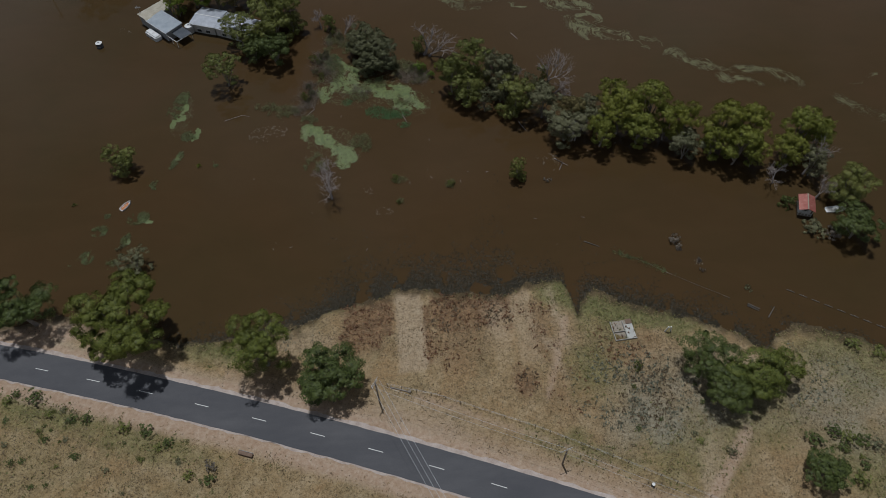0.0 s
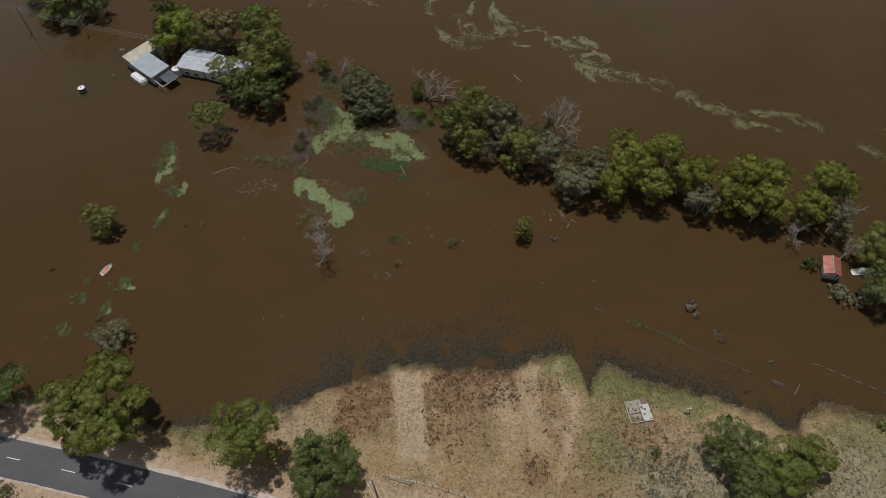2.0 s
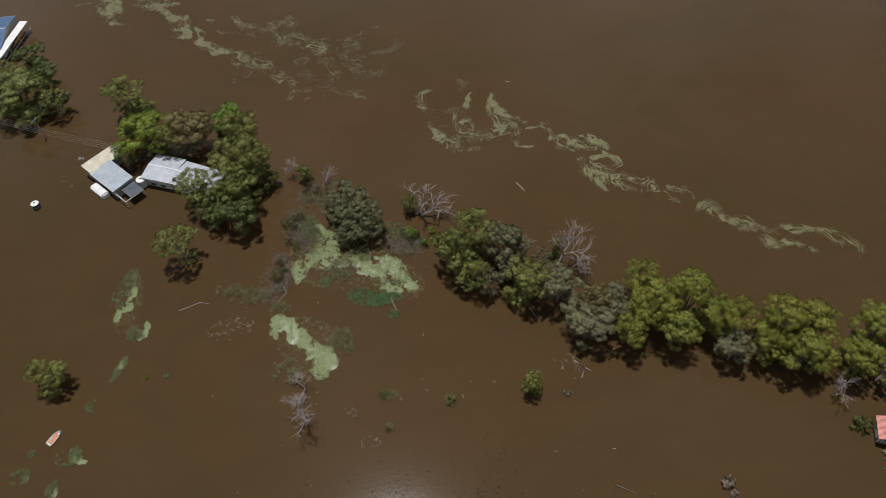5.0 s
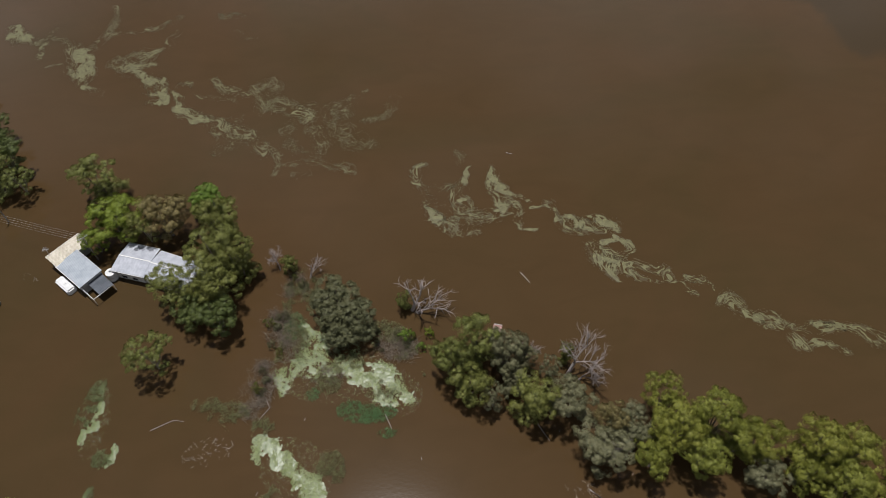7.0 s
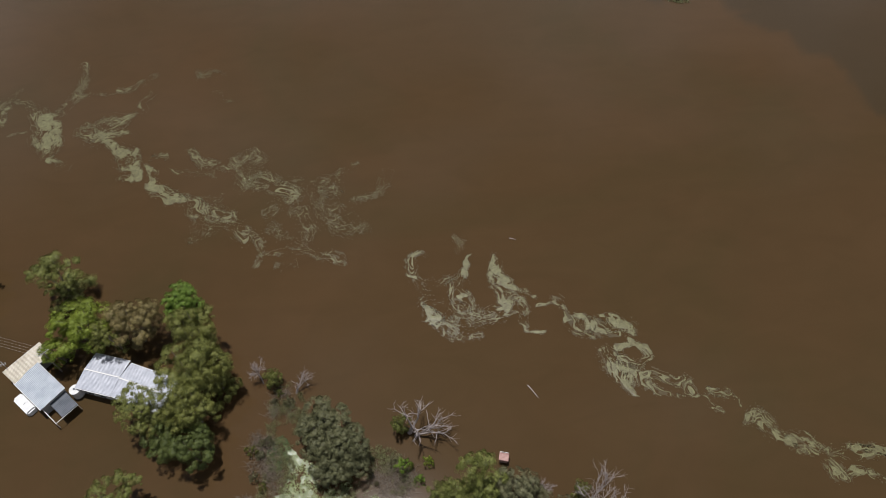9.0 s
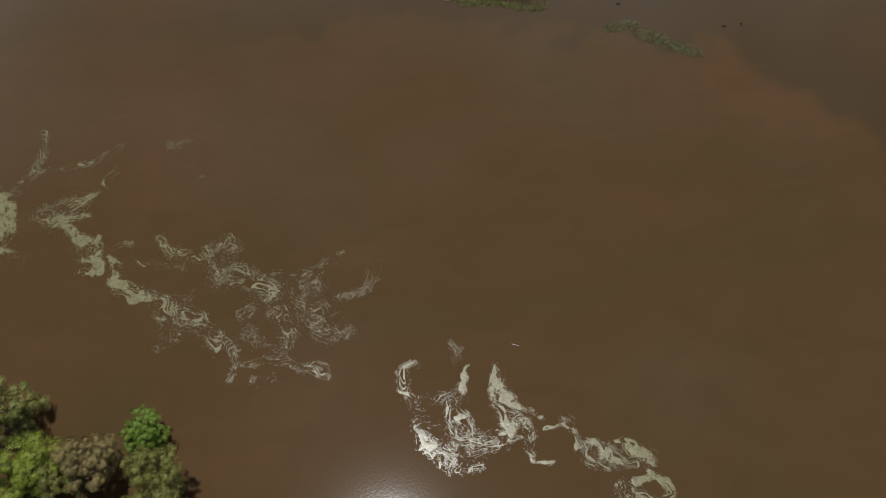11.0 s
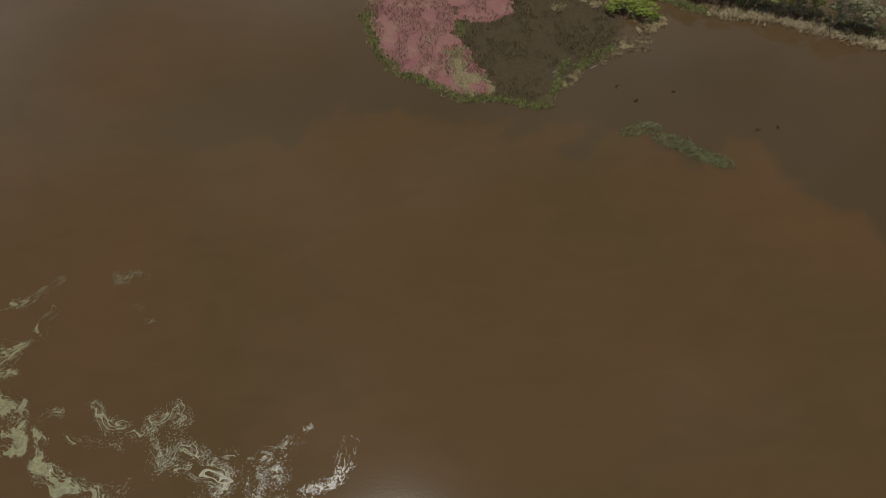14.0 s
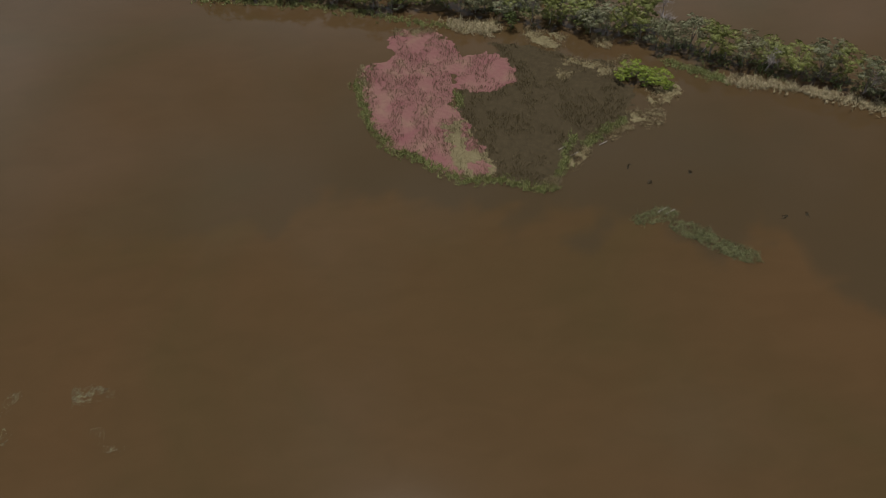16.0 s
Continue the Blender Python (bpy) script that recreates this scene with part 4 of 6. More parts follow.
scum(THICK, "dense", [(31.2, 192.5, 1), (32, 191.2, 1.9), (32.5, 189, 1)], [(27.5, 191.1, 0.3), (28.9, 190.2, 0.4), (30.6, 190.8, 0.6)])
scum(THICK, "mid", [(33.4, 188.7, 0.5), (34.1, 186.1, 0.7), (34.7, 183.4, 0.9), (36.4, 181.5, 0.9), (38, 181.1, 0.6)], [(38.6, 184.2, 1.4), (41, 182.1, 1.2), (43.2, 180.3, 0.6)])
scum(THICK, "dense", [(35, 186.3, 1.2), (36.7, 185.6, 1.9), (37.2, 183.2, 1.7), (38.9, 183.9, 1)])
scum(THICK, "dense", [(43.1, 184.4, 1.2), (44.3, 183.1, 2.1), (45.5, 181.6, 1.5), (46.5, 179.5, 0.7)], [(40, 185, 0.4), (42.9, 186.4, 0.5), (44.7, 185.8, 0.6), (45.7, 183.6, 0.7)])
scum(THICK, "dense", [(45.5, 179.3, 0.7), (47.4, 178, 0.8), (48.8, 176.5, 1), (48.1, 174.8, 1), (45.3, 174.4, 1), (43.5, 175.3, 0.9)], [(43, 177.5, 0.5), (43.5, 178.9, 0.5), (44.8, 178.8, 0.5)])
scum(THICK, "dense", [(40.6, 177.2, 0.8), (41.5, 175.2, 2.4), (41.9, 173.5, 2.6), (42.2, 171.3, 1.4), (42.7, 168.6, 1), (43.3, 166.3, 0.6), (44.1, 165.8, 0.3)])
scum(THICK, "mid", [(43.8, 172.2, 1), (46.2, 171.2, 1.5), (47.5, 169.1, 1.3), (48.8, 167.1, 0.9), (53.6, 165.5, 0.4)], [(44.1, 168.5, 1), (45.3, 170.3, 1)], [(47.9, 170.3, 0.9), (49.7, 170.4, 1), (52.5, 169.7, 1), (54.7, 168.4, 1.3), (55.4, 166.5, 1), (56.7, 164.7, 0.5)])
scum(LONG, "mid", [(56.7, 164.7, 0.4), (58.6, 164.6, 0.9), (60, 163.8, 1), (61.2, 162.2, 0.4)], [(59.8, 165.9, 0.8), (62.8, 165.8, 0.7)], [(63.7, 164.7, 0.5), (64.7, 162.9, 0.5)], [(65.4, 160, 1), (67.9, 159.9, 1.7), (68.6, 157.9, 1.8), (69.7, 156.3, 1.6), (71.6, 155.2, 1.4), (72.2, 152.6, 0.9)])
scum(LONG, "mid", [(73.3, 154.9, 1.4), (75.9, 153.5, 1.9), (77.7, 151.7, 2.2), (78.5, 149.8, 1.7), (79.3, 147.5, 1.1), (80.9, 145.7, 0.6)], [(73, 151.8, 0.5), (76.1, 151.6, 0.6)], [(78.2, 152.8, 0.8), (82.2, 152, 1.3), (85.2, 151.2, 1.1), (90.4, 150.6, 1.1)])
scum(LONG, "mid", [(84.3, 151, 1), (90.3, 150.1, 1.1), (95, 148.7, 1.3), (96.9, 146.3, 1.6), (97.7, 143.6, 1.3)], [(80.8, 146.8, 0.8), (83.6, 145.9, 0.8)], [(85.3, 145.6, 0.9), (88.1, 144.1, 0.7)])
scum(LONG, "thin", [(107, 138, 1.4), (110.2, 135, 1.6), (113.8, 131.5, 1.6), (118.3, 129.8, 2), (125.3, 125.7, 2)], [(113.6, 142.6, 0.5), (117.2, 145.9, 0.5), (120.8, 146.4, 0.5)])


def mat_patch(name, poly, mat, seed, label, category, rag=2.0, holes=0.0, cell=0.3, relief=0.06, z=0.02):
    p = np.array(poly, float)
    box = (p[:, 0].min() - 3, p[:, 0].max() + 3, p[:, 1].min() - 3, p[:, 1].max() + 3)

    def field(x, y):
        d = poly_distance(x, y, poly) + rag * (fbm(x * 0.35, y * 0.35, seed, 5) - 0.5) * 2 + 0.5 * rag * (fbm(x * 1.4, y * 1.4, seed + 9, 4) - 0.5) * 2
        if holes:
            tear = fbm(x * 0.22 + 7, y * 0.22, seed + 3, 3) + 0.45 * (fbm(x * 1.1, y * 1.1, seed + 4, 5) - 0.5)
            d = np.minimum(d, (tear - holes) * 5)
            d = d - 0.35 * np.clip(0.42 - fbm(x * 2.1, y * 2.1, seed + 6, 3), 0, 1) * 8 * np.clip(1.5 - d, 0.15, 1)
        return d
    return tagged(film_mesh(name, field, box, cell, mat, z, relief), label, category, kind="stuff")


MAT_WIDE = [(-29.0, 162.3), (-25.1, 158.9), (-20.8, 156.0), (-18.9, 151.4), (-14.4, 154.1), (-16.0, 150.3), (-11.7, 149.4), (-7.4, 148.8), (-5.7, 143.9), (-3.3, 140.0), (-7.4, 139.0), (-11.6, 140.5), (-13.1, 144.3), (-17.3, 145.1), (-18.8, 147.9), (-24.5, 146.3), (-26.7, 149.0), (-28.7, 146.6), (-30.4, 142.6), (-32.1, 144.5), (-33.1, 148.0), (-30.4, 150.2), (-28.4, 152.0), (-27.6, 156.0)]
MAT_SMALL = [(-36.2, 133.1), (-34.8, 134.7), (-31.3, 134.0), (-28.4, 130.9), (-26.1, 127.4), (-23.6, 125.6), (-21.4, 124.6), (-20.6, 122.1), (-22.4, 119.1), (-25.0, 118.7), (-26.0, 120.8), (-24.5, 122.4), (-27.2, 123.6), (-28.0, 125.8), (-30.9, 128.5), (-33.1, 131.1), (-34.5, 128.7)]
mat_patch("duckweed_mat", MAT_WIDE, DUCKWEED, 2, "pale green duckweed mat caught among drowned trees", "water weed", 1.5, 0.36, 0.16)
mat_patch("duckweed_mat", MAT_SMALL, DUCKWEED, 5, "pale green duckweed mat round a dead tree", "water weed", 1.5, 0.36, 0.16)
for i, poly in enumerate([[(-69.6, 149.1), (-68.0, 146.7), (-67.5, 142.0), (-68.0, 138.4), (-69.8, 137.7), (-69.7, 134.8), (-71.0, 135.6), (-70.9, 139.2), (-69.1, 140.9), (-69.1, 144.9)],
                           [(-63.8, 135.2), (-62.9, 133.4), (-63.3, 131.2), (-64.5, 130.4), (-64.1, 133.1)],
                           [(-66.4, 126.9), (-66.4, 124.2), (-67.3, 122.4), (-68.2, 120.4), (-67.9, 122.7), (-67.4, 125.3)],
                           [(-70.1, 104.7), (-69.1, 103.8), (-70.3, 103.6), (-72.2, 104.5)],
                           [(-79.3, 103.0), (-78.7, 102.9), (-79.4, 100.8), (-80.2, 100.8)],
                           [(-73.7, 99.4), (-73.0, 98.1), (-73.1, 96.8), (-73.8, 98.1)],
                           [(-81.6, 95.9), (-81.6, 94.4), (-82.1, 92.1), (-82.6, 92.4), (-82.2, 94.9)]]):
    mat_patch("duckweed_mat", poly, DUCKWEED, 8 + i, "narrow pale strip of duckweed along a weed drift", "water weed", 0.9, 0.36, 0.12)


def clump_points(gen, n, spots):
    """Random places in ellipses (x, y, rx, ry, turn)."""
    out = []
    area = np.array([s[2] * s[3] for s in spots])
    for s, m in zip(spots, np.maximum(1, (n * area / area.sum()).astype(int))):
        r, a = np.sqrt(gen.random(m)), gen.uniform(0, 2 * math.pi, m)
        u, v = r * np.cos(a) * s[2], r * np.sin(a) * s[3]
        c, sn = math.cos(radians(s[4])), math.sin(radians(s[4]))
        out.append(np.stack([s[0] + u * c - v * sn, s[1] + u * sn + v * c], -1))
    return np.concatenate(out)


def tuft_arrays(gen, xy, z, radius, height, per=6, flat=0.8, leaf=0.55):
    """Low ragged tufts of leaf clumps."""
    n = len(xy)
    size = gen.uniform(0.55, 1.45, n)
    c = np.repeat(np.concatenate([xy, np.asarray(z, float).reshape(-1, 1)], 1), per, 0)
    s = np.repeat(size, per)[:, None]
    off = gen.normal(size=(n * per, 3)) * np.array([radius, radius, 0]) * 0.55 * s
    off[:, 2] = gen.uniform(0.1, 1, n * per) * height * s[:, 0]
    nrm = off * np.array([1, 1, 0.2]) / radius + gen.normal(size=(n * per, 3)) * 0.5 + np.array([0, 0, flat])
    return leaf_quads(c + off, nrm, radius * leaf, gen, 0.5)


def blade_arrays(gen, xy, z, height, width, per=3, lean=0.25, spread=0.25):
    """Upright narrow blades, a few at each place."""
    n = len(xy) * per
    c = np.repeat(np.concatenate([xy, np.full((len(xy), 1), z)], 1), per, 0)
    c[:, :2] += gen.normal(size=(n, 2)) * spread
    a = gen.uniform(0, 2 * math.pi, n)
    side = np.stack([np.cos(a), np.sin(a), 0 * a], -1) * width * gen.uniform(0.6, 1.4, (n, 1))
    tip = np.stack([gen.normal(size=n) * lean, gen.normal(size=n) * lean, gen.uniform(0.5, 1.3, n)], -1) * height
    v = np.stack([c - side, c + side, c + tip + side * 0.3, c + tip - side * 0.3], 1)
    return v.reshape(-1, 3), np.arange(4 * n).reshape(n, 4)


def stuff(name, arrays, mat, label, category):
    return tagged(np_mesh(name, *arrays, mat), label, category, kind="stuff")


gen = np.random.default_rng(5)
lush_at = clump_points(gen, 760, [(-15, 138.4, 4.6, 2.4, -12), (-11, 137.6, 4, 1.8, 10), (-9, 133.6, 1.8, 1.0, 0), (-24.5, 143, 1.4, 1.4, 0), (-29.5, 160, 2.2, 3.5, 0)])
stuff("water_weed", tuft_arrays(gen, lush_at, np.zeros(len(lush_at)), 0.42, 0.3, 16, 0.8, 0.2), LEAF["lily"], "blue-green leafy weed at the mat's edge", "water weed")
weed_spots = [(-70.6, 144.1, 1.6, 5.4, -12), (-65.2, 132.2, 1.9, 1.7, 15), (-66.9, 123.9, 0.8, 3.0, -20), (-70.2, 115.5, 1.4, 1.4, 0), (-72.6, 105.1, 2.1, 1.6, 10), (-80.9, 101.5, 1.6, 1.4, 0), (-74.0, 98.6, 0.8, 1.8, 0), (-82.1, 93.6, 1.4, 1.8, -30), (-80.2, 106.0, 0.7, 0.7, 0), (-56.8, 122.1, 0.8, 1.0, 0), (-71.0, 106.8, 0.5, 1.7, 10), (-83.9, 92.2, 1.6, 0.6, 0), (-75.4, 91.8, 1.2, 1.3, 0)]
weed_at = clump_points(gen, 2300, [(x, y, a * 1.25, b * 1.15, t) for x, y, a, b, t in weed_spots])
weed_at = weed_at[fbm(weed_at[:, 0] * 0.9, weed_at[:, 1] * 0.9, 35) > 0.47]
stuff("water_weed", tuft_arrays(gen, weed_at, np.zeros(len(weed_at)), 0.34, 0.3, 12, 0.8, 0.26), WEED, "leafy green water weed in loose drifts", "water weed")
scrub_spots = [(-28.6, 167.7, 4.0, 7.7, 0), (-29.4, 156.1, 3.2, 4.6, 0), (-30.4, 150.2, 3.2, 2.8, 0), (-10.3, 156.5, 5.6, 3.3, 0), (-5.2, 151.6, 2.9, 2.0, 0), (-23.0, 144.9, 4.3, 2.3, 0), (-17.4, 149.4, 3.7, 2.4, 0), (-10.2, 143.2, 3.7, 2.3, 0), (-1.7, 145.0, 1.1, 1.1, 0), (-20.1, 127.0, 2.7, 3.7, 0), (-30.9, 120.3, 3.4, 2.9, 0), (-34.9, 136.5, 3.0, 2.2, 0), (-28.5, 123.4, 3.2, 2.0, 0), (-41.5, 139.6, 4.2, 3.0, 0), (-46.7, 142.6, 2.8, 1.9, 0), (-10.1, 114.1, 1.8, 1.2, 0), (2.4, 112.3, 1.0, 1.5, 0), (-9.7, 106.8, 0.9, 1.2, 0)]
scrub_at = clump_points(gen, 3400, scrub_spots)
scrub_at = scrub_at[fbm(scrub_at[:, 0] * 0.4, scrub_at[:, 1] * 0.4, 33) > 0.47]
stuff("water_weed", tuft_arrays(gen, scrub_at, np.zeros(len(scrub_at)), 0.5, 0.7, 14, 0.8, 0.22), leaf_material("flooded_undergrowth", (0.045, 0.05, 0.018), (0.17, 0.17, 0.07), (0.25, 0.22, 0.13)), "flooded green and brown undergrowth round the duckweed", "water weed")
for k_seed, poly in ((1, MAT_WIDE), (2, MAT_SMALL)):
    p = np.array(poly)
    fx, fy = gen.uniform(p[:, 0].min() - 2, p[:, 0].max() + 2, 9000), gen.uniform(p[:, 1].min() - 2, p[:, 1].max() + 2, 9000)
    fd = poly_distance(fx, fy, poly)
    ok = (fd + 2.2 * (fbm(fx * 0.5, fy * 0.5, 70 + k_seed, 4) - 0.5) > -0.1) & (fbm(fx * 0.8, fy * 0.35, 80 + k_seed, 3) > 0.42)
    fxy = np.stack([fx, fy], -1)[ok][:3000]
    stuff("duckweed_clumps", tuft_arrays(gen, fxy, np.full(len(fxy), 0.05), 0.36, 0.12, 5, 3.0, 0.36), leaf_material("duckweed_clumps", (0.1, 0.125, 0.036), (0.2, 0.245, 0.078), (0.3, 0.34, 0.15), 0.36, 0.6), "rough clumps of yellow-green duckweed on the mat", "water weed")
fleck_at = clump_points(gen, 2600, [(-22, 150, 12, 9, -10), (-8, 143, 7, 5, -40), (-27, 127, 8, 6, -45), (-69, 141, 3, 9, 5)])
stuff("leaf_litter", tuft_arrays(gen, fleck_at[::2], np.zeros(len(fleck_at[::2])) + 0.02, 0.3, 0.06, 5, 2.0, 0.22), TUFT_DARK, "brown flecks of dead leaf floating on duckweed", "leaf litter")
stuff("duckweed_flecks", tuft_arrays(gen, fleck_at[1::2], np.zeros(len(fleck_at[1::2])) + 0.01, 0.4, 0.04, 6, 3.0, 0.2), DUCKWEED, "loose flecks of pale duckweed", "water weed")

# drowned tufts along the shore, thinning out into the flood
n = 42000
sx = gen.uniform(-60, 95, n)
sd = gen.exponential(1.7, n)
thick = np.interp(sx, [-60, -45, -30, -22, 16, 22, 27, 32, 60, 66, 72, 95], [0.25, 0.3, 0.7, 1.0, 1.0, 0.5, 0.25, 0.6, 0.6, 0.25, 0.15, 0.1])
reach = np.interp(sx, [-60, -30, -22, -10, 2, 14, 17, 30, 60, 95], [0.7, 1.3, 2.3, 1.8, 3.0, 3.2, 0.8, 1.5, 1.4, 0.5])
sd = sd * reach * 0.8
keep = (gen.random(n) < thick) & (fbm(sx * 0.22, (shore_at(sx) + sd) * 0.22, 91) > 0.38)
sx, sd = sx[keep], sd[keep]
sxy = np.stack([sx, shore_at(sx) + sd - 1.4], -1)
stuff("drowned_tufts", tuft_arrays(gen, sxy, np.zeros(len(sxy)), 0.3, 0.07, 3, 2.6), PAD, "dark drowned tufts breaking the water along the shore", "water plants")


def scatter_land(n, seed, weight):
    """Places on the near paddock, thinned by weight(x, y)."""
    g = np.random.default_rng(seed)
    x, y = g.uniform(-125, 118, n), g.uniform(22, 90, n)
    off = np.abs(y - road_y(x))
    ok = (shore_at(x) - y > 0.2) & (off > 4.6) & (g.random(n) < weight(x, y) * np.clip((off - 4.2) / 2.2, 0.12, 1))
    return np.stack([x[ok], y[ok]], -1)


def tufts_on_land(name, n, seed, weight, mat, radius, height, per, label):
    xy = scatter_land(n, seed, weight)
    stuff(name, tuft_arrays(np.random.default_rng(seed + 1), xy, ground_z(xy[:, 0], xy[:, 1]) - 0.03, radius, height, per), mat, label, "grass")


tufts_on_land("dry_grass", 64000, 71, lambda x, y: (0.3 + 0.9 * fbm(x * 0.2, y * 0.2, 4)) * (1 - 0.8 * zones(x, y)[..., 2]), TUFT_DRY, 0.24, 0.26, 2, "dry straw-coloured grass tufts")
tufts_on_land("dark_scrub", 60000, 73, lambda x, y: np.clip((fbm(x * 0.16, y * 0.16, 8) - 0.47) * 5, 0.14, 0.9) * (1 - 0.7 * zones(x, y)[..., 2]), TUFT_DARK, 0.2, 0.24, 3, "dark dead scrub tufts")
tufts_on_land("green_grass", 30000, 75, lambda x, y: zones(x, y)[..., 1] * 0.7, TUFT_GREEN, 0.36, 0.28, 4, "green grass and low scrub tufts")
tufts_on_land("rusty_weed", 30000, 77, lambda x, y: zones(x, y)[..., 0] * 0.85 * (fbm(x * 0.5, y * 0.5, 3) > 0.42), TUFT_RUST, 0.42, 0.4, 4, "rusty brown dead weed")

SAGE_TUFT = leaf_material("sage_tufts", (0.07, 0.075, 0.05), (0.2, 0.2, 0.14), (0.3, 0.29, 0.22))
tufts_on_land("sage_scrub", 60000, 79, lambda x, y: np.clip(soft_blob(x, y, 37, 56, 11, 9, -20) + 0.7 * soft_blob(x, y, 70, 58, 8, 6) + 0.6 * soft_blob(x, y, -33, 73, 9, 4), 0, 1) * np.clip((fbm(x * 0.3, y * 0.3, 57) - 0.44) * 5, 0, 0.9), SAGE_TUFT, 0.34, 0.4, 5, "grey-green low scrub tufts")
tufts_on_land("dark_weed", 40000, 81, lambda x, y: np.clip(soft_blob(x, y, 40, 55, 8, 7) + plot(x, y, 5.5, 76, 8.6, 5.2, 2) + soft_blob(x, y, 15.3, 58.2, 2.6, 3.2), 0, 1) * np.clip((fbm(x * 0.4, y * 0.4, 58) - 0.48) * 5, 0, 0.8), TUFT_DARK, 0.42, 0.4, 5, "dark brown dead weed clumps")

# shrubs, one by one
SHRUB_LAND = [(-87.3, 58.7, 1.2), (-81.8, 59.1, 1.7), (-86, 59.9, 1), (-77.9, 55.4, 1.0), (-73.1, 54.1, 1.1), (-70.4, 54.3, 1.2), (-62.7, 51.9, 1.4), (-58.2, 51.2, 1.5), (-53.5, 48.8, 1.2),
              (-55.3, 47.8, 1), (-77.4, 50.3, 0.9), (-70.5, 46.7, 0.8), (-48.3, 42.2, 1.2), (-44.6, 41.5, 1.3), (-82.5, 46.1, 0.8), (-79.1, 52, 0.7),
              (67.8, 44.9, 1.7), (72, 46.1, 1.5), (74.2, 45, 1.4), (76.3, 44.3, 1.6), (72.6, 43.2, 1.2), (73.3, 37.1, 1.7), (75.5, 39.6, 1.1), (71.2, 40.4, 1.0)]
for i, (x, y, r) in enumerate(SHRUB_LAND):
    tree(x, y, r * 1.15, 1.0 + 0.9 * r, "bush", "dark" if i % 3 else "gum", i % 3, "shrub", "low dark-green shrub in dry grass", "shrub", "paddock shrubs")
for x, y in clump_points(np.random.default_rng(3), 44, [(-72, 52, 26, 4.5, -16), (-70, 44, 24, 6, -10), (44, 52, 12, 7, 0), (74, 40, 7, 6, 0)]):
    tree(x, y, gen.uniform(0.45, 0.9), 1.0 + gen.uniform(0.35, 0.7), "bush", ("dark", "grey", "gum")[gen.integers(0, 3)], 1, "shrub", "small low shrub in dry grass", "shrub", "paddock shrubs")
for i, (x, y, r, leaf) in enumerate([(78.8, 43.2, 1.7, "grey"), (82.8, 64.3, 1.9, "gum"), (87.1, 62.2, 1.8, "gum"), (90, 60.5, 1.5, "grey"), (-44.4, 43.8, 1.4, "dead"), (38, 61, 1.3, "dark"), (52, 43, 1.2, "grey")]):
    tree(x, y, r, 1.6 + float(ground_z(x, y)), "bush", leaf, 3, "shrub", "grey-green shrub in dry grass", "shrub", "paddock shrubs")
for i, (x, y, r, h, leaf) in enumerate([(-11, 114.2, 1.3, 1.6, "gum"), (2.6, 112.2, 1.2, 1.5, "gum"), (-10, 107, 0.9, 0.9, "gum"), (-61, 121.4, 0.8, 0.8, "bright"), (-62, 76.5, 1.5, 1.6, "grey"),
                                        (57, 87, 0.9, 0.8, "dead"), (57, 84.3, 1.0, 0.9, "dead"), (53.2, 92, 2.1, 1.4, "dead"), (85.2, 94.3, 3.6, 2.5, "grey"), (88.5, 92.5, 2.4, 2.0, "dead"),
                                        (81.4, 102.1, 2.5, 3, "dark"), (-4.5, 155.1, 2.1, 3, "willow"), (-1.3, 152, 1.5, 2, "willow"), (0.5, 155.5, 1.4, 2, "bright"), (26, 112.5, 1.4, 0.8, "dead"),
                                        (-89, 110, 0.8, 0.7, "gum"), (-75, 96, 1.2, 1.0, "grey"), (66, 79, 1.2, 0.6, "grey")]):
    tree(x, y, r, h, "bush", leaf, 4 + i % 2, "drowned_shrub", "%s shrub half drowned in brown water" % {"dead": "bare grey", "grey": "grey-green"}.get(leaf, "green"), "shrub", "drowned shrubs")
WISPS = [(-36, 145, 3.2, 6.5, -8), (-32, 158, 3.0, 7.0, 12), (-29.5, 169, 2.6, 5.0, 0), (-6.5, 153, 4.2, 3.4, 0), (-22, 147, 4.0, 2.0, 0)]
twigs = clump_points(np.random.default_rng(23), 1300, WISPS)
twigs = twigs[fbm(twigs[:, 0] * 0.45, twigs[:, 1] * 0.45, 37) > 0.46]
stuff("bare_scrub", blade_arrays(np.random.default_rng(24), twigs, 0.0, 0.75, 0.032, 10, 0.9, 0.55), LEAF["dead"], "grey leafless scrub standing in the flood", "scrub")
for i, (x, y) in enumerate(clump_points(np.random.default_rng(25), 20, WISPS[:4])):
    r = gen.uniform(0.6, 1.7)
    tree(x, y, r, 0.8 + r * gen.uniform(0.7, 1.3), "bush", ("grey", "gum", "grey")[i % 3], 6 + i % 2, "drowned_shrub", "grey-green shrub beside green weed", "shrub", "drowned shrubs")

# dead trees
dead_tree(-26.6, 109.0, 6, (0.0, 0.3, 0.7), 4.4, 0.24, 3, "bare grey dead tree in shallow flood water", 3, 0.75)
dead_tree(-27.5, 116.5, 4, (0.3, 0.1, 0.8), 2.6, 0.12, 23, "small bare dead tree among duckweed", 3, 0.8)
dead_tree(28.0, 143.0, 13, (0.45, 0.3, 1.0), 5.2, 0.36, 5, "tall pale dead tree with a fan of bare branches", 3, 0.5)
dead_tree(30.0, 142.0, 5, (1.0, 0.25, 0.45), 3.0, 0.2, 7, "low leaning dead tree with bare twigs", 3, 0.55)
dead_tree(-3.5, 161.8, 7, (0.5, 0.3, 0.9), 4.8, 0.42, 9, "grey dead tree with twisted bare limbs", 2, 0.75)
dead_tree(-2.6, 161.2, 4, (1.2, 0.1, 0.3), 5.0, 0.34, 11, "fallen dead limb propped over the water", 2, 0.6)
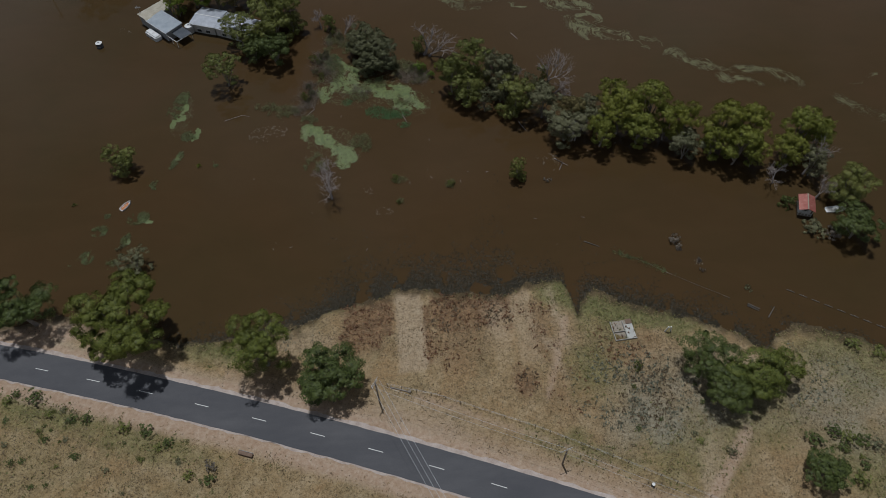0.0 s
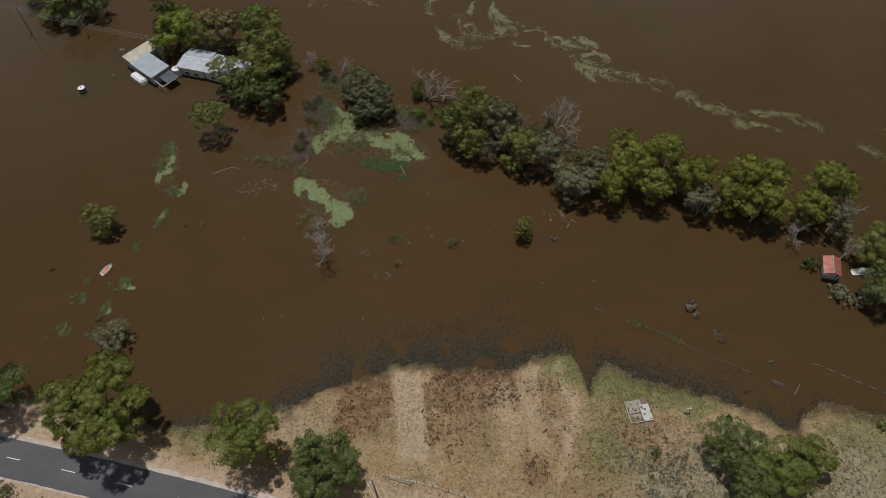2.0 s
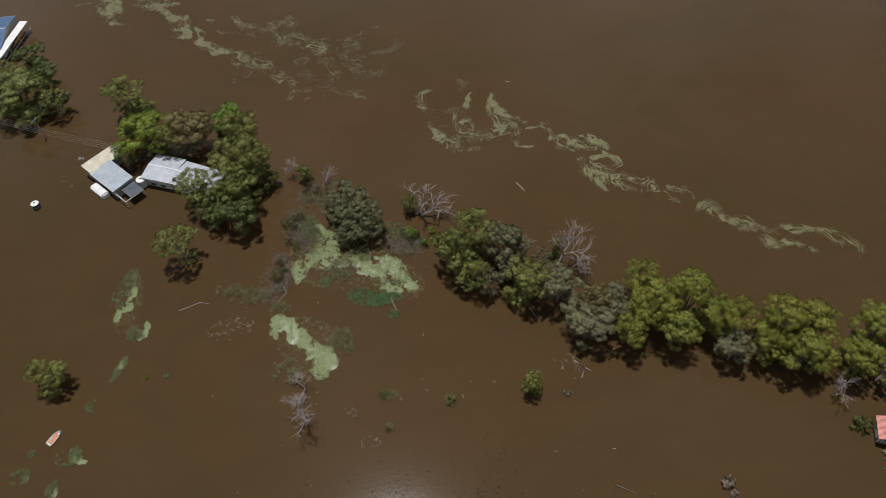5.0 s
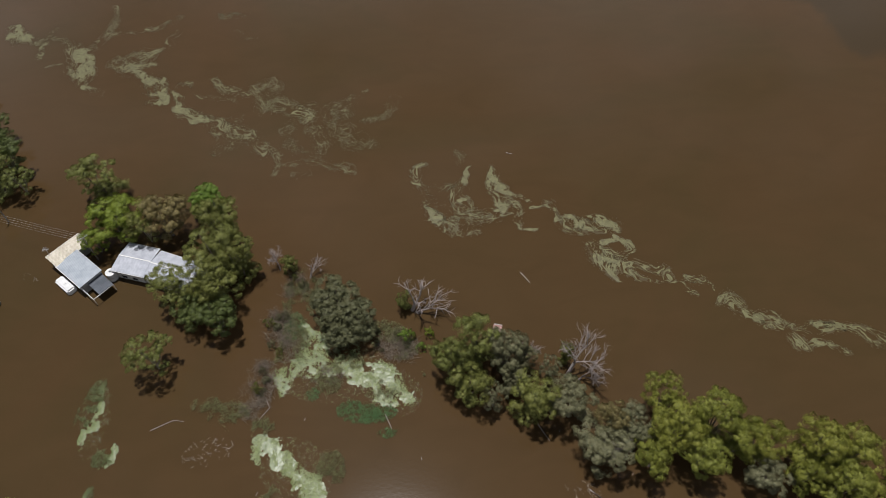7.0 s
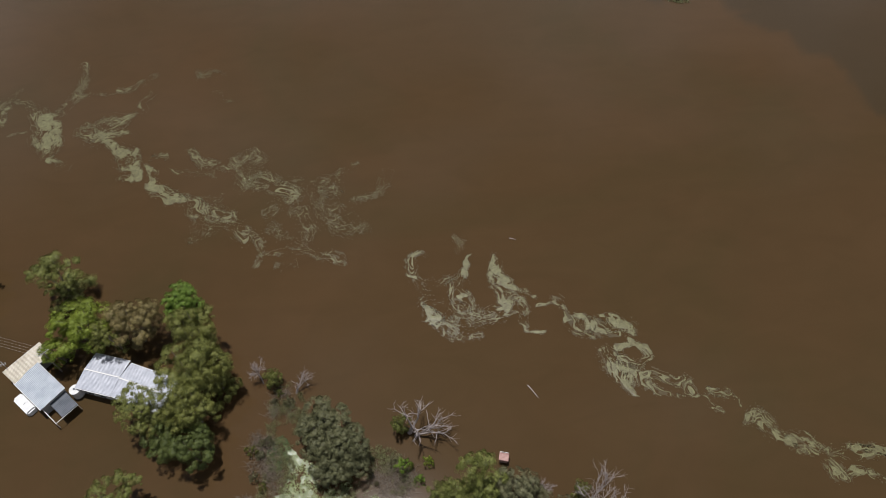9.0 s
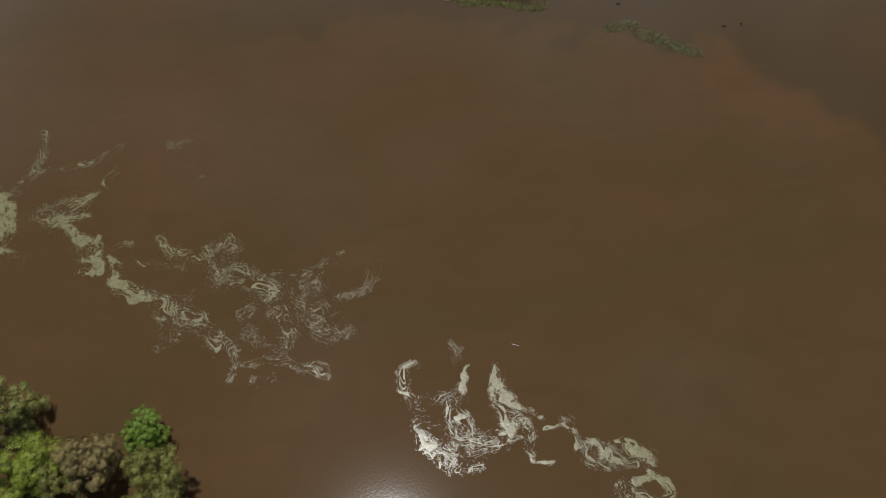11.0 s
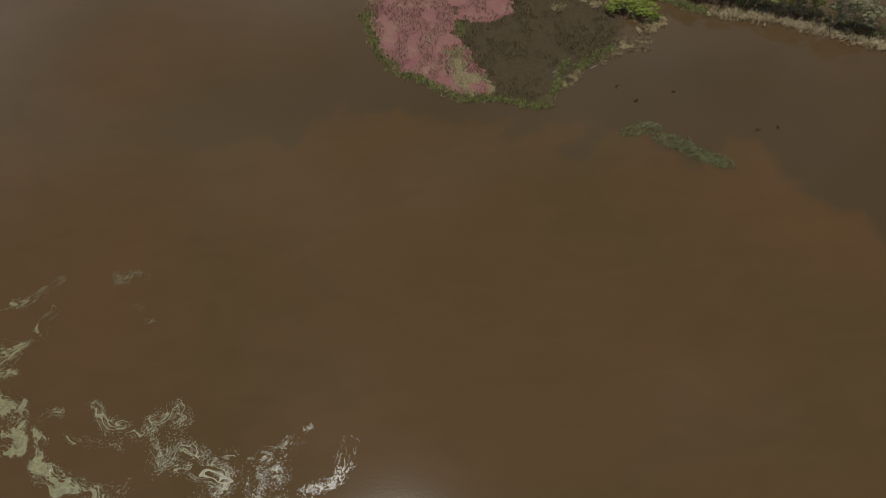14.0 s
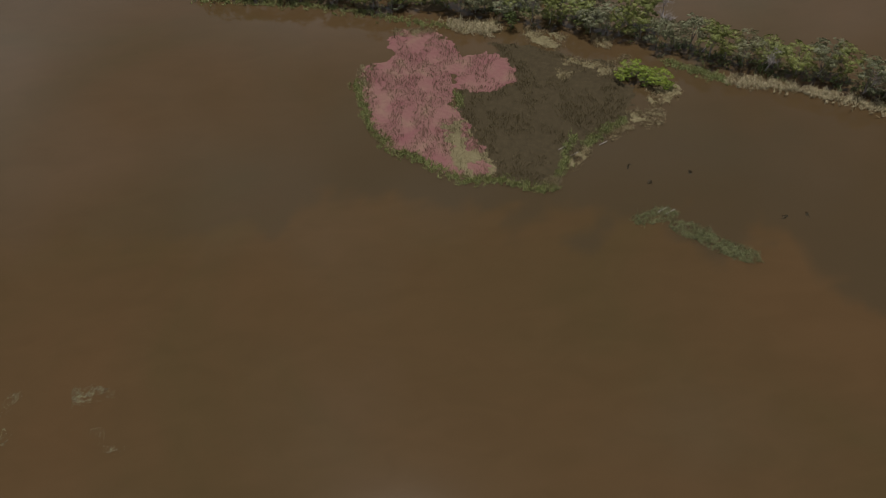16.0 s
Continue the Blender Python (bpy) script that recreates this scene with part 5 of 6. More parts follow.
dead_tree(-27.3, 173.0, 4, (0.8, 0.3, 0.6), 3.2, 0.26, 13, "bare forked dead branch above the water", 2, 0.6)
dead_tree(-33.5, 175.5, 5, (-0.3, 0.4, 1.0), 2.6, 0.16, 15, "bare grey dead tree beside a small gum", 3, 0.6)
dead_tree(80.5, 108.5, 5, (-0.3, 0.3, 1.0), 2.8, 0.18, 17, "twisted white dead tree beside the red hut", 3, 0.6)
dead_tree(88.5, 103.2, 5.5, (0.4, 0.2, 1.0), 2.8, 0.2, 19, "pale dead tree beside the red hut", 3, 0.6)
dead_tree(19.5, 147.0, 8, (0.1, 0.2, 1.0), 3.0, 0.2, 21, "grey dead tree among river gums", 3, 0.55)
dead_tree(34.5, 125.5, 8, (0.2, 0.0, 1.0), 3.2, 0.18, 25, "grey dead tree among river gums", 3, 0.6)
dead_tree(88.0, 111.0, 9, (0.5, 0.3, 1.0), 4.0, 0.22, 27, "grey dead tree with a spray of bare branches", 3, 0.5)


def log(points, thick, label, name="floating_log", category="log", wood=DEADWOOD):
    ob = np_mesh(name, *tube_arrays(points, np.linspace(thick, thick * 0.55, len(points)), 7), wood)
    return tagged(ob, label, category, "floating timber")


log([(28.8, 119.5, 0.1), (30.6, 117.8, 0.25), (29.6, 115.6, 0.1)], 0.16, "pale crooked branch floating on the flood")
log([(30.6, 117.8, 0.2), (31.8, 117.0, 0.1)], 0.1, "pale broken branch floating on the flood")
log([(20.9, 132.9, 0.6), (21.8, 131.2, 0.3), (22.8, 129.6, 0.05)], 0.11, "bare log reaching out from the bank trees", wood=BARK)
log([(22.3, 170.4, 0.05), (23.2, 169, 0.05), (24.1, 167.4, 0.05)], 0.13, "pale log drifting on the river")
log([(23.6, 209.8, 0.05), (25.2, 209.2, 0.05)], 0.12, "short log drifting on the river")
log([(-57, 137.5, 0.05), (-52.6, 139.4, 0.1), (-50.5, 139.0, 0.05)], 0.07, "thin bare branch floating beside weed")
log([(-9.5, 137.5, 0.1), (-8.2, 134.2, 0.1)], 0.09, "thin bare branch floating beside weed")
log([(-34, 142.5, 0.1), (-33.2, 140.6, 0.2), (-35.2, 138.2, 0.05)], 0.09, "thin bare branch floating beside weed")
log([(67.9, 71.6, 0.12), (70.0, 74.2, 0.12)], 0.16, "squared plank floating off the paddock", "floating_plank", "plank", WET_WOOD)
log([(32.3, 93.4, 0.08), (35.6, 91.7, 0.08)], 0.16, "grey log floating off the shore", wood=WET_WOOD)
log([(64.6, 75.2, 0.12), (66.8, 73.8, 0.12)], 0.2, "grey timber floating off the shore", wood=WET_WOOD)
log([(64.4, 74.8, 0.12), (66.5, 73.4, 0.12)], 0.2, "grey timber floating off the shore", wood=WET_WOOD)
for i in range(26):
    x, y = gen.uniform(-55, 45), gen.uniform(92, 140)
    a, l = gen.uniform(0, 3.1), gen.uniform(0.3, 0.9)
    log([(x, y, 0.03), (x + l * math.cos(a), y + l * math.sin(a), 0.03)], 0.06, "small stick floating on the flood", "floating_stick", "stick", BARK if i % 2 else DEADWOOD)

drift = clump_points(np.random.default_rng(61), 100, [(27.5, 119.5, 3.2, 2.2, -20), (-13.5, 104.5, 2.0, 1.4, 0), (-94, 178.5, 2.2, 0.9, -20), (-45, 132, 5, 3, 10), (-8, 113.5, 1.2, 0.8, 0), (57, 86, 1.5, 1.8, 0), (-18, 111, 2, 1, 0)])
stuff("floating_debris", join_arrays([tuft_arrays(np.random.default_rng(62), drift, np.zeros(len(drift)), 0.3, 0.08, 4, 2.0, 0.35), blade_arrays(np.random.default_rng(63), drift[::3], 0.02, 0.22, 0.05, 2, 2.4, 0.3)]),
      leaf_material("bleached_debris", (0.12, 0.105, 0.08), (0.27, 0.24, 0.2), (0.4, 0.37, 0.33)), "bleached sticks and leaf scraps adrift on the flood", "debris")

# ---- weed raft with pink azolla, and the far bank ----
def inside_points(gen, poly, n, margin=0.0):
    p = np.array(poly)
    x, y = gen.uniform(p[:, 0].min() - 2, p[:, 0].max() + 2, n), gen.uniform(p[:, 1].min() - 2, p[:, 1].max() + 2, n)
    ok = poly_distance(x, y, poly) > margin
    return np.stack([x[ok], y[ok]], -1)


PINK = [(11.3, 409), (22.7, 408.4), (29.5, 400), (32.8, 391.5), (40, 393), (46.5, 388.3), (48.6, 378), (37.6, 373), (30, 374.7), (28.2, 382), (26.9, 368.3), (33, 350),
        (36.6, 338.2), (27.3, 336.5), (18.6, 344.9), (7.9, 351.5), (2.4, 362.4), (-1.8, 381.7), (1.7, 391.4), (9.9, 391.8), (9.3, 404.4)]
RAFT = [(26.9, 366), (29, 374.8), (47, 377), (45.5, 388.4), (41.8, 398), (52, 396), (64.1, 388), (78.2, 382.5), (80.5, 366.9), (77.1, 355.5), (64.7, 347.4), (54.9, 337.2), (51.4, 330.8), (39.1, 333.7), (34, 338.3)]
mat_patch("weed_raft", RAFT, MUDBED, 41, "sodden brown raft of drowned reeds", "weed raft", 2.6, 0.0, 0.35, 0.05, 0.03)
mat_patch("azolla_mat", PINK, AZOLLA, 43, "dusty pink azolla fern covering the water", "water fern", 2.4, 0.0, 0.3, 0.12, 0.06)
LITTER = [[(22.2, 361.4), (31.2, 361.0), (32.7, 351.5), (35.3, 343.0), (36.2, 337.4), (28.8, 336.6), (24.7, 342.1), (21.6, 352.9)],
          [(73.6, 380.4), (83.6, 384.9), (80.1, 378.0), (73.5, 376.1)],
          [(86.7, 370.1), (94.2, 369.1), (94.7, 365.0), (86.8, 358.1), (83.9, 362.4)],
          [(76.9, 358.2), (86.6, 357.4), (86.3, 353.2), (81.7, 351.3), (77.0, 355.1)],
          [(30.4, 410.0), (45.8, 411.1), (45.9, 404.4), (33.7, 404.5)],
          [(54.4, 404.8), (66.4, 398.2), (62.3, 390.9), (55.0, 396.6)],
          [(64.4, 387.6), (73.9, 381.8), (71.8, 380.0), (64.3, 384.0)],
          [(75.7, 398.5), (80.8, 396.1), (78.5, 390.2), (75.3, 392.2)],
          [(60.5, 380.7), (64.5, 378.7), (62.1, 375.6), (58.9, 377.2)],
          [(-0.1, 390.5), (3.5, 390.6), (2.5, 375.8), (-1.0, 381.9)],
          [(11.3, 409.4), (24.6, 408.5), (22.5, 405.4), (12.1, 405.9)],
          [(49.7, 333.6), (52.0, 333.8), (51.4, 330.9), (49.0, 331.6)],
          [(55.3, 339.5), (61.9, 345.0), (62.7, 343.5), (57.2, 337.5)],
          [(69.2, 349.3), (75.6, 352.8), (76.1, 351.3), (70.4, 347.7)]]
for i, poly in enumerate(LITTER):
    mat_patch("reed_litter", poly, STRAW, 45 + i, "pale straw litter caught on the weed raft", "reed litter", 2.2, 0.36, 0.2, 0.14, 0.09)
    litter_at = inside_points(np.random.default_rng(600 + i), poly, 900, -0.8)
    litter_at = litter_at[fbm(litter_at[:, 0] * 0.6, litter_at[:, 1] * 0.6, 610 + i) > 0.46]
    stuff("litter_reeds", blade_arrays(np.random.default_rng(640 + i), litter_at, 0.0, 0.6, 0.07, 4, 0.6, 0.4), REED, "bent straw reeds over the litter", "reeds")


in_pink = inside_points(gen, PINK, 16000, 0.3)
in_pink = in_pink[fbm(in_pink[:, 0] * 0.3, in_pink[:, 1] * 0.14, 13) > 0.45]
stuff("reeds", blade_arrays(gen, in_pink, 0.0, 0.9, 0.035, 3, 0.22, 0.3), leaf_material("thin_reeds", (0.08, 0.075, 0.035), (0.2, 0.165, 0.085), (0.26, 0.2, 0.13)), "thin straw reeds standing through pink azolla", "reeds")
in_raft = inside_points(gen, RAFT, 9000, 0.3)
in_raft = in_raft[fbm(in_raft[:, 0] * 0.2, in_raft[:, 1] * 0.12, 15) > 0.42]
stuff("drowned_reeds", blade_arrays(gen, in_raft, 0.0, 0.85, 0.045, 4, 0.3, 0.4), leaf_material("brown_reeds", (0.06, 0.05, 0.025), (0.16, 0.13, 0.065)), "dark drowned reeds on the weed raft", "reeds")


def along(gen, path, n, wide):
    """Random places beside an open line."""
    p = np.array(path, float)
    seg = np.hypot(*np.diff(p, axis=0).T)
    at = gen.uniform(0, seg.sum(), n)
    cum = np.concatenate([[0], np.cumsum(seg)])
    return np.stack([np.interp(at, cum, p[:, 0]), np.interp(at, cum, p[:, 1])], -1) + gen.normal(size=(n, 2)) * wide


RIM = [(-1.5, 383), (2.4, 362.4), (7.9, 351.5), (18.6, 344), (27.3, 336), (36.4, 335.6), (44, 332), (51.4, 330.6)]
rim_at = along(gen, RIM, 700, 0.9)
stuff("green_reeds", join_arrays([blade_arrays(gen, rim_at, 0.0, 0.8, 0.09, 5, 0.5, 0.3), tuft_arrays(gen, rim_at, np.zeros(len(rim_at)), 0.5, 0.5, 9, 0.8, 0.3)]), REED_GREEN, "green rim of reeds round the pink raft", "reeds")
rim2 = np.concatenate([along(gen, [(52, 334), (55, 339), (57, 346), (60, 350)], 150, 0.7), along(gen, [(62, 346), (67, 350), (75, 355)], 160, 0.9), along(gen, [(28, 374), (30, 370), (28, 366)], 60, 0.8)])
stuff("green_reeds", join_arrays([blade_arrays(gen, rim2, 0.0, 0.8, 0.09, 4, 0.5, 0.3), tuft_arrays(gen, rim2, np.zeros(len(rim2)), 0.5, 0.5, 9, 0.8, 0.3)]), REED_GREEN, "green reeds at the weed raft's edge", "reeds")
for i, (x, y, r, h) in enumerate(((82.6, 374.5, 4.6, 5.5), (89.0, 370.2, 4.2, 4.6), (86, 371.5, 3.8, 4.2), (79.0, 373.4, 3.0, 3.4), (91.4, 367.6, 2.4, 2.6))):
    tree(x, y, r, h, "thin", "bright", 1 + i % 2, "willow_shrub", "yellow-green willow shrub on the weed raft", "shrub", "raft shrubs")
deb = clump_points(gen, 520, [(74, 318, 6, 2.4, 8), (82, 312, 6, 2.6, -35), (91, 304, 5, 2.4, -35), (87, 307, 7, 2.2, -38)])
stuff("floating_weed", join_arrays([tuft_arrays(gen, deb, np.zeros(len(deb)), 0.6, 0.4, 12, 0.8, 0.28), blade_arrays(gen, deb, 0, 0.6, 0.05, 3, 0.9, 0.5)]), leaf_material("dull_weed", (0.035, 0.04, 0.016), (0.14, 0.145, 0.06), (0.3, 0.27, 0.17)),
      "raft of dull green weed and reeds adrift", "water weed")
for x, y in ((75, 319), (77, 318.3), (57, 342), (66, 345.5), (54.5, 345)):
    log([(x, y, 0.15), (x + 2.6, y + 1.2, 0.35)], 0.1, "pale stick lying on floating weed", "floating_stick", "stick")
for x, y in ((72.1, 336.5), (76, 329.8), (87.5, 332.3), (105.5, 313.9), (111.3, 314)):
    pts = clump_points(gen, 9, [(x, y, 0.9, 0.4, gen.uniform(0, 90))])
    stuff("sunken_weed", tuft_arrays(gen, pts, np.zeros(9), 0.4, 0.06, 5), PAD, "small dark clump of sunken weed", "water weed")

# far bank: reeds at the edge, a belt of gums behind
front = [(-60, 440), (-20, 430), (2, 421.5), (12, 416), (30, 409), (48, 400), (65, 392), (82, 386), (97.5, 378.5), (110, 368.5), (126.5, 363), (144, 353), (149, 349.5), (190, 322)]
green_edge = along(gen, front[:5], 420, 1.4)
stuff("bank_reeds", join_arrays([blade_arrays(gen, green_edge, 0, 0.8, 0.1, 5, 0.5, 0.4), tuft_arrays(gen, green_edge, np.zeros(len(green_edge)), 0.6, 0.5, 10, 0.8, 0.3)]), REED_GREEN, "green reeds along the far bank", "reeds")
g2 = along(gen, [(94, 381), (103, 374), (110, 368.5)], 160, 1.0)
stuff("bank_reeds", join_arrays([blade_arrays(gen, g2, 0, 0.9, 0.1, 5, 0.5, 0.4), tuft_arrays(gen, g2, np.zeros(len(g2)), 0.6, 0.5, 10, 0.8, 0.3)]), REED_GREEN, "green reeds along the far bank", "reeds")
g3 = np.concatenate([along(gen, front[9:], 900, 1.3), along(gen, [(30, 411), (44, 404)], 260, 1.6)])
stuff("dry_reeds", join_arrays([blade_arrays(gen, g3, 0.0, 1.3, 0.1, 4, 0.45, 0.45), tuft_arrays(gen, g3, np.full(len(g3), 0.3), 0.55, 0.9, 9, 1.3, 0.3)]), leaf_material("dry_reeds", (0.2, 0.165, 0.09), (0.42, 0.36, 0.22), (0.52, 0.46, 0.32)), "tall straw-coloured reeds along the far bank", "reeds")
stuff("bank_scrub", tuft_arrays(gen, along(gen, [(x, y + 1.5) for x, y in LEVEE[1:]], 900, 2.6), np.zeros(900), 1.0, 1.5, 24, 0.8, 0.22), LEAF["dark"], "dark scrub under the far bank gums", "scrub")
gen = np.random.default_rng(19)
kinds = [("grey", "grey-green"), ("grey", "grey-green"), ("gum", "olive-green"), ("gum", "olive-green"), ("dense", "dull green")]
for i in range(46):
    u = i / 45
    x = -55 + 210 * u + gen.uniform(-1.5, 1.5)
    y = np.interp(x, levee_x, levee_y) + gen.uniform(-1.5, 2.5) + (0 if x > 95 else -3)
    leaf, tone = kinds[gen.integers(0, 5)]
    tree(x, y, gen.uniform(4.4, 6.2), gen.uniform(8, 12.5), "far", leaf, i % 2, "bank_gum", "%s gum in the belt along the far bank" % tone, "tree", "far bank trees")
for i in range(22):
    x = -60 + 155 * (i / 21) + gen.uniform(-3, 3)
    y = np.interp(x, levee_x, levee_y) + gen.uniform(5, 14)
    leaf, tone = kinds[gen.integers(0, 5)]
    tree(x, y, gen.uniform(4.4, 6.0), gen.uniform(10, 14), "far", leaf, i % 2, "bank_gum", "%s gum in the belt along the far bank" % tone, "tree", "far bank trees")
tree(49.5, 405, 2.6, 6.5, "far", "dark", 1, "bank_gum", "dark-green tree leaning over the far bank", "tree", "far bank trees")
for x, y, w, s in ((122.5, 372, (0.2, -0.2, 1), 31), (146, 358, (0.3, -0.3, 1), 33), (96, 395, (0.1, 0.1, 1), 35), (107, 384, (0.4, -0.2, 1), 37), (100, 405, (0.1, 0, 1), 39)):
    dead_tree(x, y, 8, w, 3.4, 0.2, s, "white dead tree standing among bank gums", 3, 0.6)

# ---- buildings ----
def iron(name, a, b, rib=0.0, rough=0.45, stain=(0.2, 0.12, 0.07), stain_at=0.62):
    """Corrugated roof iron with rust and dirt; its ribs run along the sheet's local x."""
    k = Nodes(name, rough, 0.25, 0.5)
    col = k.ramp(k.noise(0.6, 5, 0.6), (0.35, a), (0.65, b))
    col = k.mix(k.span(k.noise(1.7, 6, 0.7), stain_at, stain_at + 0.12, 0, 0.7), col, stain)
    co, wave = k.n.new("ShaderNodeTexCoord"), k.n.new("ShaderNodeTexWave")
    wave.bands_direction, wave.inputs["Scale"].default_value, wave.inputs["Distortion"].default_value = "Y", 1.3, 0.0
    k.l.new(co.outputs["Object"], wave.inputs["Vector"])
    # colour slightly darker in the grooves, where the bump's wave is lowest
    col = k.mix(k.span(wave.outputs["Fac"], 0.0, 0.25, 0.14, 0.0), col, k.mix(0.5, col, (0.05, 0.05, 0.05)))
    k.bump(wave.outputs["Fac"], 0.5, 0.04)
    return k.done(col)


ROOF_WHITE = iron("pale_iron", (0.36, 0.375, 0.42), (0.48, 0.495, 0.54), stain=(0.28, 0.27, 0.28))
ROOF_BLUE = iron("blue_grey_iron", (0.33, 0.365, 0.41), (0.42, 0.455, 0.49), stain=(0.36, 0.37, 0.38))
ROOF_TAN = iron("weathered_iron", (0.30, 0.265, 0.205), (0.40, 0.36, 0.29), stain=(0.24, 0.24, 0.16), stain_at=0.52)
ROOF_DARK = iron("dark_iron", (0.075, 0.085, 0.1), (0.11, 0.12, 0.14), stain=(0.09, 0.09, 0.1))
ROOF_RED = iron("red_iron", (0.27, 0.075, 0.055), (0.37, 0.13, 0.1), stain=(0.45, 0.27, 0.22), stain_at=0.55)
ROOF_NAVY = iron("navy_iron", (0.05, 0.10, 0.2), (0.08, 0.14, 0.26), stain=(0.12, 0.17, 0.25))
WALL_PALE = plain_worn("painted_wall", (0.42, 0.40, 0.36), (0.56, 0.54, 0.50), 0.8)
WALL_GREY = plain_worn("grey_sheet_wall", (0.26, 0.26, 0.25), (0.36, 0.36, 0.35), 0.7)
TRIM = plain_worn("white_trim", (0.66, 0.65, 0.63), (0.78, 0.78, 0.76), 0.6)
TIMBER = plain_worn("weathered_timber", (0.16, 0.13, 0.10), (0.29, 0.25, 0.21), 0.9)
CONCRETE = plain_worn("concrete", (0.30, 0.28, 0.25), (0.43, 0.41, 0.37), 0.9)
GLASS = Nodes("window_glass", 0.06, 0.0, 0.8).done((0.03, 0.035, 0.04))
WHITE_SHELL = plain_worn("white_shell", (0.66, 0.66, 0.65), (0.80, 0.80, 0.79), 0.4)
STEEL = plain_worn("galvanised_steel", (0.42, 0.43, 0.44), (0.56, 0.57, 0.58), 0.45, 0.6)
RUSTY = plain_worn("rusty_steel", (0.13, 0.085, 0.06), (0.24, 0.16, 0.11), 0.85)


def roof_slab(length, width, z_a, z_b, y_a, y_b, thick=0.07):
    """A sloping sheet of iron from y_a at height z_a to y_b at z_b, with ribs as real folds."""
    n = max(8, int(length / 0.38))
    bm = bmesh.new()
    rows = []
    for side in (0, 1):
        row = []
        for i in range(n + 1):
            x = -length / 2 + length * i / n
            lift = 0.018 if i % 2 else 0.0
            for (y, z) in ((y_a, z_a), (y_b, z_b)):
                row.append(bm.verts.new((x, y, z + lift - side * thick)))
        rows.append(row)
    for side in (0, 1):
        for i in range(n):
            q = [rows[side][2 * i], rows[side][2 * i + 2], rows[side][2 * i + 3], rows[side][2 * i + 1]]
            bm.faces.new(q if (side == 0) == (y_b > y_a) else q[::-1])
    for i in range(n):
        for k in (0, 1):
            bm.faces.new([rows[0][2 * i + k], rows[0][2 * i + 2 + k], rows[1][2 * i + 2 + k], rows[1][2 * i + k]])
    for i in (0, n):
        bm.faces.new([rows[0][2 * i], rows[0][2 * i + 1], rows[1][2 * i + 1], rows[1][2 * i]])
    bmesh.ops.recalc_face_normals(bm, faces=bm.faces)
    return bm


def walls(parent, length, width, z0, z1, mat, thick=0.15):
    part("wall", box_mesh(-length / 2, length / 2, -width / 2, -width / 2 + thick, z0, z1, 0), mat, parent)
    part("wall", box_mesh(-length / 2, length / 2, width / 2 - thick, width / 2, z0, z1, 0), mat, parent)
    part("wall", box_mesh(-length / 2, -length / 2 + thick, -width / 2 + thick, width / 2 - thick, z0, z1, 0), mat, parent)
    part("wall", box_mesh(length / 2 - thick, length / 2, -width / 2 + thick, width / 2 - thick, z0, z1, 0), mat, parent)


def window(parent, x, y, z, w, h):
    """A framed window on a wall that faces -y."""
    fr = part("window", box_mesh(x - w / 2, x + w / 2, y - 0.05, y + 0.02, z, z + h, 0.01), TRIM, parent)
    part("pane", box_mesh(x - w / 2 + 0.07, x - 0.03, y - 0.065, y - 0.045, z + 0.07, z + h - 0.07, 0), GLASS, fr)
    part("pane", box_mesh(x + 0.03, x + w / 2 - 0.07, y - 0.065, y - 0.045, z + 0.07, z + h - 0.07, 0), GLASS, fr)


def gable_house(name, x, y, turn, length, width, eave, ridge, roof, wall, label, category="house", over=0.35, windows=0, base=-1.2):
    ob = thing(name, pose(x, y, 0, 0, 0, turn), label, category)
    walls(ob, length - 2 * over, width - 2 * over, base, eave - 0.08, wall)
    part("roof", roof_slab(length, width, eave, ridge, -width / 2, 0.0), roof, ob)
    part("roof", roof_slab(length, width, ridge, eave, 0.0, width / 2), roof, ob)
    part("ridge_cap", box_mesh(-length / 2, length / 2, -0.14, 0.14, ridge + 0.03, ridge + 0.08, 0.01), TRIM, ob)
    for s in (-1, 1):
        part("gutter", box_mesh(-length / 2, length / 2, s * (width / 2 + 0.06) - 0.06, s * (width / 2 + 0.06) + 0.06, eave - 0.16, eave - 0.03, 0.02), TRIM, ob)
        bm = bmesh.new()
        xa = s * (length / 2 - over)
        tri = [bm.verts.new((xa, -width / 2 + over, eave - 0.08)), bm.verts.new((xa, width / 2 - over, eave - 0.08)), bm.verts.new((xa, 0, ridge - 0.12))]
        tri2 = [bm.verts.new((xa - s * 0.15, v.co.y, v.co.z)) for v in tri]
        bm.faces.new(tri), bm.faces.new(tri2[::-1])
        for i in range(3):
            bm.faces.new([tri[i], tri[(i + 1) % 3], tri2[(i + 1) % 3], tri2[i]])
        bmesh.ops.recalc_face_normals(bm, faces=bm.faces)
        part("gable", bm, wall, ob)
    for i in range(windows):
        window(ob, -length / 2 + length * (i + 1) / (windows + 1), -width / 2 + over, 0.35, 1.5, 1.0)
    return ob


def skillion(name, x, y, turn, length, width, low, high, roof, wall, label, category="shed", base=-1.2, over=0.25):
    ob = thing(name, pose(x, y, 0, 0, 0, turn), label, category)
    walls(ob, length - 2 * over, width - 2 * over, base, low - 0.1, wall)
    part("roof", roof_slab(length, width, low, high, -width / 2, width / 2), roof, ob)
    part("gutter", box_mesh(-length / 2, length / 2, -width / 2 - 0.12, -width / 2, low - 0.14, low - 0.02, 0.02), TRIM, ob)
    part("fascia", box_mesh(-length / 2, length / 2, width / 2, width / 2 + 0.04, high - 0.2, high + 0.02, 0), TRIM, ob)
    return ob


